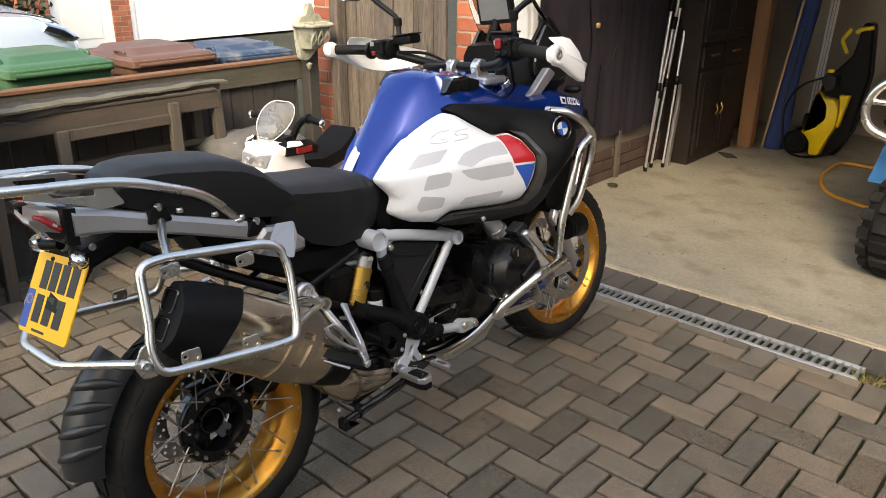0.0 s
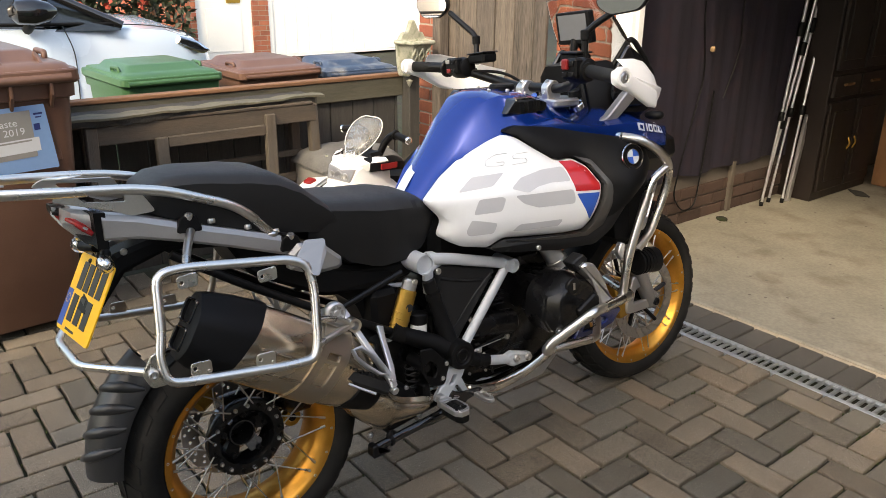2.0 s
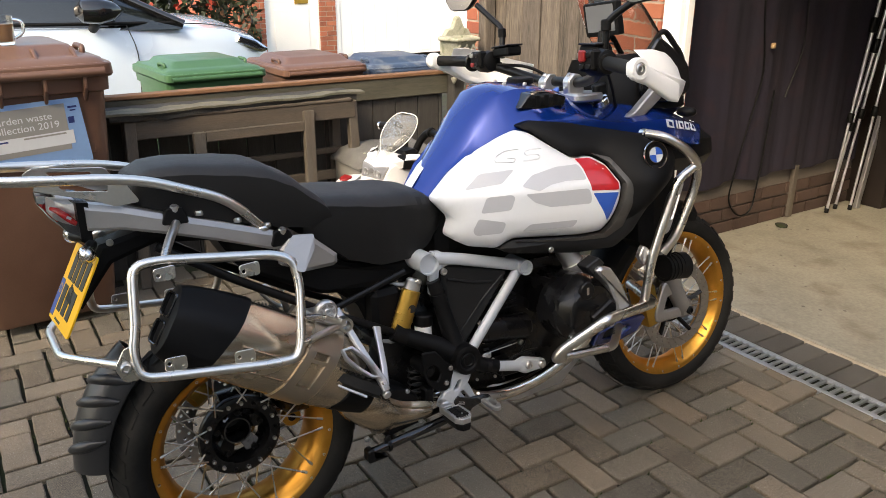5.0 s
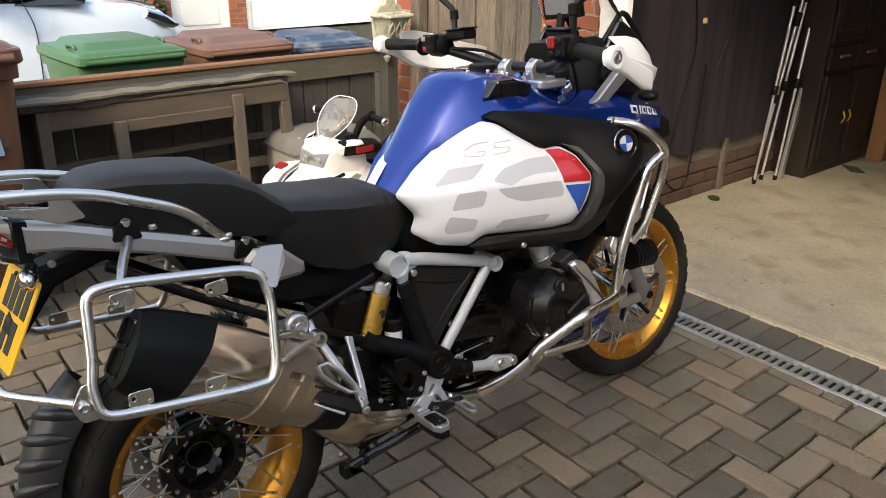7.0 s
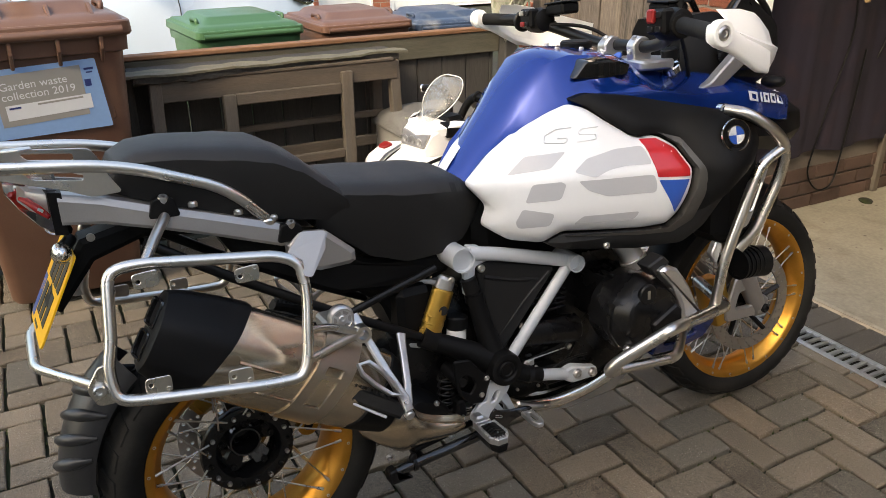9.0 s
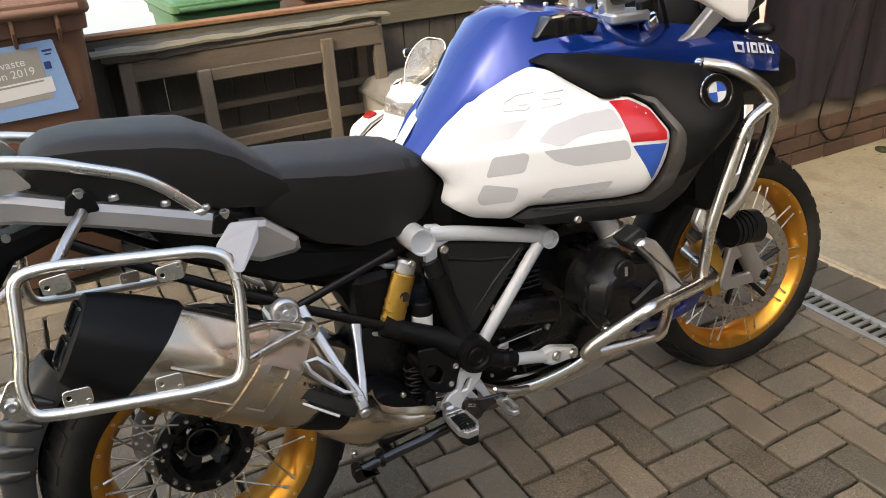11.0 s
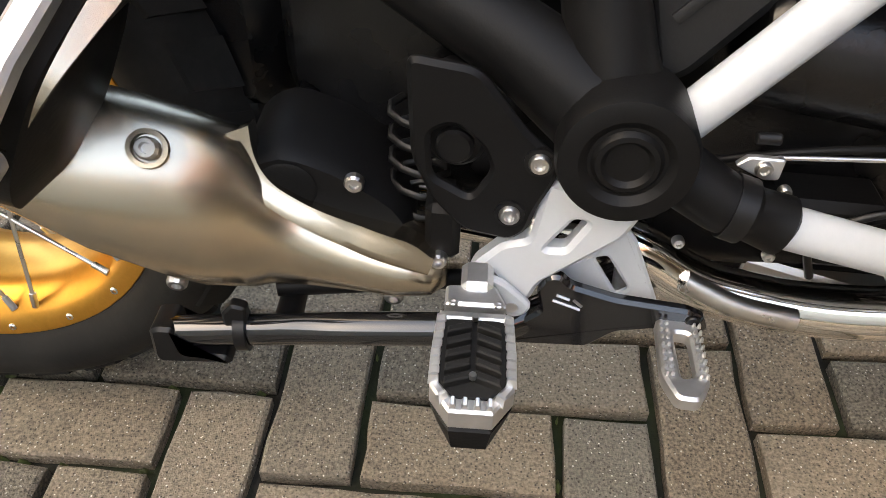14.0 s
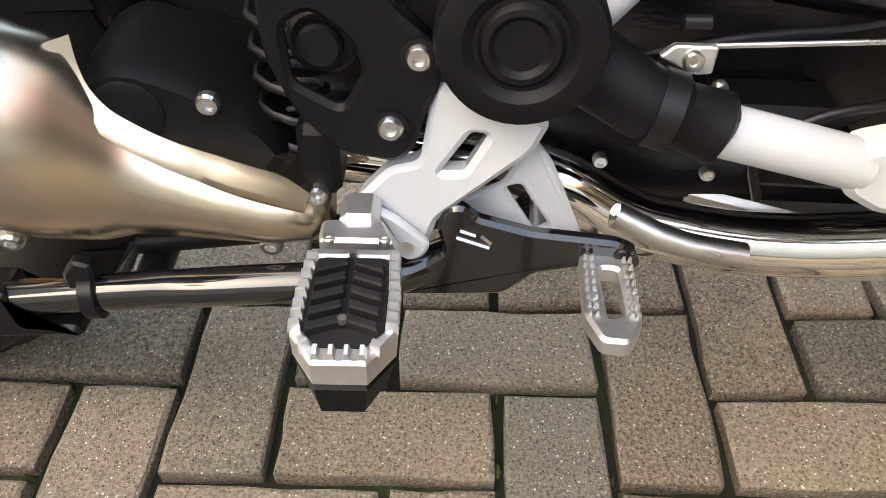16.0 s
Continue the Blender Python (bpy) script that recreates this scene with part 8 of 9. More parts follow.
# white ride-on toy standing beyond the motorcycle: x forward in its own axes
toy = thing("ride_on_toy", "white plastic three wheeled ride-on toy with a clear screen", "ride-on toy", pose(-1.345, 0.01, 0, 0, 0, -76))
rings = []
for x, w, z0, z1 in ((0.33, 0.045, 0.36, 0.42), (0.29, 0.09, 0.32, 0.455), (0.22, 0.14, 0.27, 0.485), (0.14, 0.175, 0.22, 0.515), (0.05, 0.18, 0.20, 0.54), (-0.06, 0.17, 0.2, 0.55), (-0.16, 0.14, 0.2, 0.50), (-0.28, 0.13, 0.22, 0.42), (-0.45, 0.12, 0.24, 0.41), (-0.58, 0.10, 0.30, 0.45)):
    rings.append([(x, y * w, z0 + (z1 - z0) * h) for y, h in ((-0.7, 0), (0.7, 0), (1, 0.3), (0.97, 0.55), (0.8, 0.8), (0.45, 0.95), (0, 1), (-0.45, 0.95), (-0.8, 0.8), (-0.97, 0.55), (-1, 0.3))])
part("body", loft(bmesh.new(), rings), M_WHITE_PLASTIC, toy, "glossy white body", 45)
# raised cowl that carries the lamp and the screen
rings = []
for x, w, z0, z1 in ((0.135, 0.075, 0.50, 0.525), (0.105, 0.093, 0.50, 0.60), (0.06, 0.10, 0.50, 0.622), (-0.02, 0.115, 0.49, 0.615), (-0.10, 0.10, 0.47, 0.585)):
    rings.append([(x, y * w, z0 + (z1 - z0) * h) for y, h in ((-1.1, 0), (1.1, 0), (1.0, 0.8), (0.8, 1), (0, 1.04), (-0.8, 1), (-1.0, 0.8))])
cowl = part("cowl", loft(bmesh.new(), rings), M_WHITE_PLASTIC, toy, "raised white front cowl", 35)
lamp = slab(bmesh.new(), round_poly([(-0.072, 0.528), (0.072, 0.528), (0.085, 0.588), (0.04, 0.582), (0.0, 0.572), (-0.04, 0.582), (-0.085, 0.588)], 0.008), 0.112, 0.128, 0.003, plane="YZ")
for v in lamp.verts:
    v.co.x += 0.012 - (v.co.z - 0.53) * 0.42
part("centre_lamp", lamp, M_GREY_SILVER, cowl, "grey lamp unit")
for y0, r in ((-0.042, 0.017), (0.042, 0.017), (0.0, 0.024)):
    part("lamp_bowl", lathe(bmesh.new(), [(0.0, 0.0), (r * 0.6, 0.003), (r, 0.010), (r * 0.93, 0.011), (0.0, 0.004)], 18, "X", (0.126, y0, 0.552), Matrix.Identity(4)), M_ALU, cowl, "", 50)
for s in (-1, 1):
    # white wing that sweeps back from the screen
    bm = bmesh.new()
    loft(bm, [[(x, s * (y - w), z), (x, s * (y + w), z - 0.012), (x - 0.01, s * (y + w), z - 0.045), (x - 0.01, s * (y - w), z - 0.04)] for x, y, z, w in ((0.11, 0.045, 0.606, 0.02), (0.06, 0.09, 0.622, 0.024), (0.0, 0.13, 0.632, 0.02), (-0.03, 0.148, 0.63, 0.008))])
    part("wing", bm, M_WHITE_PLASTIC, cowl, "", 40)
    rings = []
    for x, y, w, z in ((0.20, 0.24, 0.03, 0.385), (0.14, 0.265, 0.06, 0.435), (0.04, 0.28, 0.075, 0.465), (-0.08, 0.275, 0.07, 0.45), (-0.17, 0.26, 0.03, 0.38)):
        rings.append([(x, s * (y + a * w), z + b) for a, b in ((-1, -0.03), (-0.6, -0.004), (0, 0.008), (0.6, -0.004), (1, -0.03), (0.95, -0.06), (0.85, -0.045), (0, -0.012), (-0.85, -0.045), (-0.95, -0.06))])
    fd = part("fender", loft(bmesh.new(), rings), M_WHITE_PLASTIC, toy, "white mudguard", 45)
    mk_ = slab(bmesh.new(), round_poly([(0.045, s * 0.275 - 0.028), (0.085, s * 0.275 - 0.024), (0.098, s * 0.275), (0.085, s * 0.275 + 0.024), (0.045, s * 0.275 + 0.028)], 0.008), 0.462, 0.474, 0.002, plane="XY")
    for v in mk_.verts:
        v.co.z -= (v.co.x - 0.045) * 0.25
    part("red_marker", mk_, M_RED, fd, "red marker lamp")
    part("wheel", lathe(bmesh.new(), [(0.05, -0.05), (0.14, -0.055), (0.16, -0.03), (0.16, 0.03), (0.14, 0.055), (0.05, 0.05)], 28, "Y", (0.02, s * 0.275, 0.16), closed=True), M_RUBBER, toy, "black plastic wheel", 40)
    bowl = loft(bmesh.new(), [[(x, s * (y - 0.012), z - h), (x, s * (y + 0.014), z - h * 1.1), (x, s * (y + 0.012), z + h * 0.3), (x, s * (y - 0.014), z + h * 0.6)] for x, y, z, h in ((0.27, 0.104, 0.405, 0.006), (0.22, 0.138, 0.425, 0.02), (0.14, 0.17, 0.45, 0.026), (0.06, 0.172, 0.478, 0.014), (0.02, 0.17, 0.492, 0.004))])
    part("headlight", bowl, M_ALU, toy, "long clear headlamp with chrome bowl", 40)
    part("pinstripe", tube(bmesh.new(), [(0.322, s * 0.03, 0.42), (0.26, s * 0.07, 0.446), (0.16, s * 0.105, 0.473), (0.06, s * 0.12, 0.493)], 0.008, 6, 0.03), M_BLACK, toy, "", 60)
    part("shroud", loft(bmesh.new(), [[(x, s * (y - 0.03), z - 0.02), (x, s * (y + 0.02), z - 0.03), (x, s * (y + 0.025), z + 0.01), (x, s * (y - 0.02), z + 0.03)] for x, y, z in ((0.05, 0.10, 0.60), (-0.02, 0.135, 0.60), (-0.09, 0.145, 0.595), (-0.16, 0.12, 0.575))]), M_BLACK, toy, "black side shroud", 40)
    part("reflector", loft(bmesh.new(), [[(x, s * (y - 0.004), z - 0.012), (x, s * (y + 0.004), z - 0.014), (x, s * (y + 0.005), z + 0.012), (x, s * (y - 0.003), z + 0.013)] for x, y, z in ((0.008, 0.148, 0.592), (-0.03, 0.16, 0.592), (-0.075, 0.168, 0.592))]), M_RED, toy, "red side reflector", 40)
    gp = part("grip", tube(bmesh.new(), [(-0.10, s * 0.03, 0.60), (-0.125, s * 0.055, 0.675), (-0.135, s * 0.085, 0.705), (-0.13, s * 0.12, 0.712), (-0.11, s * 0.205, 0.703)], 0.017, 12, 0.03), M_BLACK, toy, "black handlebar with ribbed grip", 60)
    part("collar", cyl(bmesh.new(), (-0.131, s * 0.11, 0.713), (-0.128, s * 0.122, 0.712), 0.024, 14, bevel=0.003), M_BLACK, gp, "", 50)
    part("grip_end", cyl(bmesh.new(), (-0.111, s * 0.203, 0.703), (-0.107, s * 0.221, 0.701), 0.019, 14, bevel=0.005), M_CHROME, gp, "chrome end cap", 50)
part("wheel", lathe(bmesh.new(), [(0.05, -0.06), (0.13, -0.065), (0.15, -0.03), (0.15, 0.03), (0.13, 0.065), (0.05, 0.06)], 28, "Y", (-0.45, 0, 0.15), closed=True), M_RUBBER, toy, "black plastic wheel", 40)
part("seat", loft(bmesh.new(), [[(x, y * w, z + (0.05 if h else 0)) for y, h in ((-1, 0), (1, 0), (0.8, 1), (-0.8, 1))] for x, w, z in ((-0.16, 0.07, 0.45), (-0.28, 0.10, 0.43), (-0.42, 0.11, 0.45), (-0.52, 0.11, 0.50), (-0.57, 0.09, 0.53))]), M_BLACK, toy, "black moulded seat", 40)
bm = bmesh.new()
wide = (0.026, 0.05, 0.07, 0.083, 0.088, 0.086, 0.076, 0.058, 0.034)
grid = [[bm.verts.new((0.108 - 0.165 * v - 0.055 * abs(u) ** 2.5 * (1 - 0.3 * v), u * wide[j] * 1.12, 0.604 + 0.185 * v + 0.02 * abs(u) * (1 - v))) for u in (i / 6 - 1 for i in range(13))] for j, v in enumerate((0, 0.14, 0.28, 0.43, 0.58, 0.72, 0.85, 0.95, 1.0))]
for a_, b_ in zip(grid, grid[1:]):
    for i in range(12):
        bm.faces.new((a_[i], a_[i + 1], b_[i + 1], b_[i]))
ext = bmesh.ops.extrude_face_region(bm, geom=bm.faces[:])
bmesh.ops.translate(bm, verts=[g for g in ext["geom"] if isinstance(g, bmesh.types.BMVert)], vec=(-0.003, 0, -0.002))
bmesh.ops.recalc_face_normals(bm, faces=bm.faces)
tws = part("windscreen", bm, M_HAZE, toy, "clear plastic windscreen", 60)
tws.visible_shadow = False
edge = [(0.108 - 0.165 * v - 0.055 * (1 - 0.3 * v), w * 1.12, 0.604 + 0.185 * v + 0.02 * (1 - v)) for w, v in zip(wide, (0, 0.14, 0.28, 0.43, 0.58, 0.72, 0.85, 0.95, 1.0))]
part("screen_edge", tube(bmesh.new(), edge + [(x, -y, z) for x, y, z in reversed(edge)], 0.0022, 6, 0.01), M_WHITE_PLASTIC, tws, "bright moulded rim", 60)
part("dash", cube(-0.10, 0.0, -0.07, 0.07, 0.605, 0.635, 0.015), M_BLACK, toy, "black dash")
part("badge", cyl(bmesh.new(), (0.298, -0.0, 0.448), (0.306, 0.0, 0.456), 0.017, 16), M_INK, toy, "small round dark badge", 40)

# ---- the neighbour's side: car, house, hedge ----
car = thing("parked_car", "pale silver blue hatchback parked beyond the fence", "car", pose(-5.85, -1.15, -0.06, 0, 0, 88))
# x forward, y left, nose at x = 2.0
BODY = [(-2.1, 0.55, 0.98, 0.72), (-2.0, 0.32, 1.05, 0.80), (-1.6, 0.22, 1.06, 0.86), (0.0, 0.20, 1.06, 0.88), (0.85, 0.20, 1.05, 0.88), (1.25, 0.20, 1.045, 0.87), (1.6, 0.20, 1.01, 0.84), (1.85, 0.22, 0.925, 0.76), (2.02, 0.26, 0.78, 0.60), (2.06, 0.35, 0.60, 0.50)]
rings = []
for x, z0, z1, w in BODY:
    rings.append([(x, y * w, z0 + (z1 - z0) * h) for y, h in ((-0.85, 0), (0.85, 0), (0.98, 0.12), (1.0, 0.5), (0.985, 0.8), (0.93, 0.96), (0.5, 1.03), (0, 1.05), (-0.5, 1.03), (-0.93, 0.96), (-0.985, 0.8), (-1.0, 0.5), (-0.98, 0.12))])
part("body", loft(bmesh.new(), rings), M_CAR, car, "pale blue body paint", 35)
rings = []
for x, z, w in ((-2.0, 1.04, 0.70), (-1.75, 1.38, 0.66), (-1.2, 1.52, 0.64), (-0.4, 1.55, 0.64), (0.25, 1.50, 0.64), (0.7, 1.30, 0.68), (1.22, 1.03, 0.76)):
    rings.append([(x, y * w * (1 + 0.2 * (1 - h)), 1.0 + (z - 1.0) * h) for y, h in ((-1, 0), (1, 0), (0.98, 0.5), (0.9, 0.92), (0.5, 1.0), (-0.5, 1.0), (-0.9, 0.92), (-0.98, 0.5))])
part("cabin_glass", loft(bmesh.new(), rings), M_CAR_GLASS, car, "dark tinted cabin glass", 30)
part("roof", loft(bmesh.new(), [[(x, y * w, z + dz) for y, dz in ((-1, -0.04), (-0.7, 0), (0.7, 0), (1, -0.04), (0.95, -0.06), (-0.95, -0.06))] for x, z, w in ((-1.85, 1.36, 0.62), (-1.2, 1.54, 0.63), (-0.4, 1.57, 0.63), (0.3, 1.51, 0.62))]), M_CAR, car, "painted roof", 35)
for s in (-1, 1):
    part("roof_pillar", tube(bmesh.new(), [(0.28, s * 0.60, 1.49), (0.72, s * 0.69, 1.29), (1.25, s * 0.82, 1.03)], 0.035, 8, 0.1), M_BLACK_GLOSS, car, "black front pillar", 60)
    part("roof_pillar", tube(bmesh.new(), [(-0.32, s * 0.61, 1.53), (-0.35, s * 0.80, 1.05)], 0.035, 8, 0), M_BLACK_GLOSS, car, "black door pillar", 60)
    part("window_trim", tube(bmesh.new(), [(-1.9, s * 0.81, 1.065), (0.0, s * 0.835, 1.065), (1.2, s * 0.82, 1.045)], 0.014, 8, 0.1), M_BLACK, car, "", 60)
    part("quarter_pillar", tube(bmesh.new(), [(0.72, s * 0.70, 1.27), (0.70, s * 0.82, 1.05)], 0.028, 8, 0), M_BLACK, car, "", 60)
    rings = []
    for x, w, h in ((0.42, 0.03, 0.03), (0.47, 0.095, 0.085), (0.58, 0.11, 0.098), (0.69, 0.08, 0.07), (0.745, 0.025, 0.025)):
        rings.append([(x, s * 1.02 + p, 1.16 + q) for p, q in superellipse(w, h, 16, 2.4)])
    mr = part("door_mirror", loft(bmesh.new(), rings), M_BLACK_GLOSS, car, "gloss black door mirror", 40)
    part("mirror_foot", tube(bmesh.new(), [(0.55, s * 0.86, 1.02), (0.57, s * 0.96, 1.07), (0.58, s * 1.0, 1.11)], 0.035, 8, 0.03), M_BLACK, mr, "", 50)
    part("mirror_signal", tube(bmesh.new(), [(0.70, s * 1.05, 1.15), (0.64, s * 1.09, 1.145), (0.56, s * 1.105, 1.14)], 0.008, 6, 0.02), M_PAPER_WHITE, mr, "", 60)
    hl = part("headlight", slab(bmesh.new(), round_poly([(1.66, 0.86), (1.70, 0.935), (1.86, 0.88), (1.97, 0.795), (1.90, 0.77)], 0.02), s * 0.60, s * 0.80, 0.02), M_CHROME, car, "chrome framed headlamp", 30)
    bm = slab(bmesh.new(), round_poly([(1.69, 0.87), (1.715, 0.92), (1.85, 0.87), (1.93, 0.805), (1.88, 0.79)], 0.015), s * 0.70, s * 0.812, 0.01)
    part("headlight_lens", bm, M_SMOKE, hl, "clear lamp lens", 30)
    part("door_seam", tube(bmesh.new(), [(0.80, s * 0.845, 1.04), (0.86, s * 0.882, 0.85), (0.84, s * 0.884, 0.40)], 0.004, 6, 0.1), M_INK, car, "", 60)
    for x in (-1.3, 1.28):
        wl = part("wheel", lathe(bmesh.new(), [(0.20, -0.09), (0.29, -0.10), (0.315, -0.07), (0.315, 0.07), (0.29, 0.10), (0.20, 0.09)], 32, "Y", (x, s * 0.79, 0.315 + 0.06), closed=True), M_RUBBER, car, "black tyre", 40)
        part("rim", lathe(bmesh.new(), [(0.0, 0.05), (0.06, 0.06), (0.19, 0.04), (0.205, 0.08), (0.205, -0.08), (0.0, -0.06)], 24, "Y", (x, s * 0.79, 0.375), Matrix.Diagonal((1, s, 1, 1))), M_ALU, wl, "alloy wheel", 40)
part("bonnet_seam", tube(bmesh.new(), [(1.1, -0.78, 1.045), (1.5, -0.73, 1.02), (1.8, -0.62, 0.955), (1.95, -0.4, 0.885)], 0.005, 6, 0.2), M_INK, car, "", 60)
part("wiper", tube(bmesh.new(), [(1.15, -0.62, 1.07), (1.05, -0.25, 1.13), (0.98, 0.1, 1.16)], 0.012, 6, 0.1), M_BLACK, car, "", 60)

house = thing("neighbour_house", "red brick house wall with white doors", "house")
def house_wall(y0, y1, z0, z1):
    bm = brick_wall(bmesh.new(), -10.1, -9.9, y0, y1, z0, z1, "y")
    part("wall", bm, [M_BRICK, M_MORTAR], house, "red brick wall")
house_wall(2.15, 2.56, 0.0, 2.3)
house_wall(3.45, 3.72, 0.0, 2.3)
house_wall(8.2, 9.0, 0.0, 2.3)
house_wall(2.15, 9.0, 2.3, 2.75)
dr = part("front_door", cube(-10.01, -9.96, 2.60, 3.41, 0.02, 2.1, 0.006), M_WHITE_PAINT, house, "white panelled door")
for y0, y1, z0, z1 in ((2.56, 2.60, 0, 2.3), (3.41, 3.45, 0, 2.3), (2.60, 3.41, 2.1, 2.3), (3.72, 3.80, 0, 2.3), (8.12, 8.2, 0, 2.3), (3.80, 8.12, 2.2, 2.3)):
    part("door_frame", cube(-10.03, -9.93, y0, y1, z0, z1, 0.004), M_WHITE_PAINT, house)
for z0 in (0.15, 1.15):
    part("panel", cube(-9.963, -9.95, 2.72, 3.29, z0, z0 + 0.65, 0.008), M_WHITE_PAINT, dr)
part("letter_plate", cube(-9.963, -9.94, 3.06, 3.28, 0.87, 0.95, 0.004), M_GOLD_SHOCK, dr, "brass letter plate")
gd = part("garage_door", cube(-10.01, -9.97, 3.80, 8.12, 0.02, 2.2, 0.004), M_WHITE_PAINT, house, "white up and over garage door")
for k in range(20):
    part("rib", cube(-9.972, -9.962, 3.83 + 0.213 * k, 3.83 + 0.213 * k + 0.19, 0.06, 2.16, 0.006), M_WHITE_PAINT, gd)
part("roof", loft(bmesh.new(), [[(x, 1.9, z), (x, 9.2, z), (x, 9.2, z + 0.12), (x, 1.9, z + 0.12)] for x, z in ((-9.6, 2.72), (-13.6, 5.2))]), M_TILE, house, "brown tiled roof")
part("wall", cube(-13.6, -10.1, 2.15, 9.0, 0.0, 2.72, 0.0), M_BRICK, house, "brick house body")
for z0, y0 in ((0.70, 2.31), (0.50, 2.42)):
    part("wall_bracket", tube(bmesh.new(), [(-9.9, y0, z0), (-9.8, y0, z0 + 0.03), (-9.76, y0, z0 - 0.09), (-9.82, y0, z0 - 0.2)], 0.017, 8, 0.03), M_BLACK_SATIN, house, "black iron bracket", 60)

hedge = thing("hedge", "dark evergreen shrub with red blooms by the house", "shrub")
rnd = random.Random(31)
bm = bmesh.new()
for k in range(9000):
    a, b = rnd.random(), rnd.random()
    y = -2.6 + 4.4 * a
    th = rnd.uniform(0, math.pi)
    rr = 0.42 + 0.16 * noise.noise(Vector((y * 2.1, th * 1.3, 0))) + 0.1 * rnd.random()
    p = Vector((-8.6 + rr * math.cos(th) * 1.3, y, 0.75 + 1.1 * math.sin(th) * rr / 0.5 - 0.5 * rnd.random()))
    s = rnd.uniform(0.035, 0.075)
    u = Vector((rnd.gauss(0, 1), rnd.gauss(0, 1), rnd.gauss(0, 1))).normalized()
    v = u.orthogonal().normalized()
    bm.faces.new([bm.verts.new(q) for q in (p - u * s, p + v * s * 0.45, p + u * s, p - v * s * 0.45)])
tagged(part("leaves", bm, M_LEAF, hedge, "dark green leaves"), kind="stuff")
for k in range(5):
    bm = bmesh.new()
    c = Vector((-7.95 + rnd.uniform(-0.05, 0.05), 0.3 + 0.23 * k + rnd.uniform(-0.05, 0.05), 1.1 + rnd.uniform(-0.2, 0.25)))
    for j in range(7):
        d = Vector((rnd.gauss(0, 1), rnd.gauss(0, 1), rnd.gauss(0, 1))).normalized() * 0.05
        e_ = d.orthogonal().normalized() * 0.03
        bm.faces.new([bm.verts.new(q) for q in (c, c + d + e_, c + d * 1.4, c + d - e_)])
    part("bloom", bm, M_FLOWER, hedge, "red bloom")
for k in range(5):
    part("stem", tube(bmesh.new(), [(-8.6, -2.3 + 0.95 * k, 0.0), (-8.55, -2.25 + 0.95 * k, 0.6), (-8.6, -2.4 + 0.95 * k, 1.4)], [0.04, 0.03, 0.015], 6, 0), M_POST, hedge)


# ---- inside the garage ----
cu_ = thing("hanging_cloth", "dark purple cloth hung along the garage wall", "cloth")
bm = bmesh.new()
cols = []
rnd = random.Random(2)
for k in range(61):
    y = 1.32 + 1.72 * k / 60
    cols.append([(-0.905 + 0.010 * math.sin(k * 0.55) + 0.006 * math.sin(k * 1.7 + j * 0.5) * (1 - j / 8), y, 0.31 + 0.012 * math.sin(k * 0.4) + (2.3 - 0.31) * j / 8) for j in range(9)])
grid = [[bm.verts.new(p) for p in c] for c in cols]
back = [[bm.verts.new((p[0] - 0.006, p[1], p[2])) for p in c] for c in cols]
for g, fl in ((grid, 1), (back, 0)):
    for a_, b_ in zip(g, g[1:]):
        for j in range(8):
            q = (a_[j], b_[j], b_[j + 1], a_[j + 1])
            bm.faces.new(q if fl else q[::-1])
for a_, b_, c_, d_ in zip(grid, grid[1:], back, back[1:]):
    bm.faces.new((a_[0], c_[0], d_[0], b_[0]))
bmesh.ops.recalc_face_normals(bm, faces=bm.faces)
part("cloth", bm, M_CURTAIN, cu_, "", 70)
part("cord", tube(bmesh.new(), [(-0.885, 1.95, 1.6), (-0.885, 1.93, 1.25), (-0.89, 2.02, 0.9), (-0.885, 1.90, 0.5), (-0.90, 1.86, 0.2), (-0.88, 1.95, 0.10), (-0.88, 2.06, 0.12), (-0.885, 2.10, 0.4), (-0.885, 2.12, 0.8)], 0.005, 6, 0.12), M_BLACK, cu_, "trailing black cable", 60)
part("cord", tube(bmesh.new(), [(-0.885, 2.35, 1.7), (-0.885, 2.30, 1.3), (-0.885, 2.33, 1.0), (-0.885, 2.22, 0.75)], 0.005, 6, 0.1), M_BLACK, cu_, "trailing black cable", 60)
part("cord_knot", cube(-0.89, -0.87, 2.03, 2.06, 1.02, 1.05, 0.006), M_CARD, cu_)
part("batten", cube(-0.935, -0.905, 2.46, 2.50, 0.007, 0.33, 0.004), M_BENCH_LEG, cu_, "pale batten against the wall")
st_ = thing("stone", "small dark stone on the garage floor", "stone", pose(-0.82, 2.28, 0.006))
bm = bmesh.new()
bmesh.ops.create_icosphere(bm, subdivisions=2, radius=0.03)
for v in bm.verts:
    v.co = Vector((v.co.x * 1.3, v.co.y, max(v.co.z * 0.5, -0.008) + 0.008)) * (1 + 0.2 * noise.noise(v.co * 40))
part("lump", bm, M_JOINT, st_, "", 40)

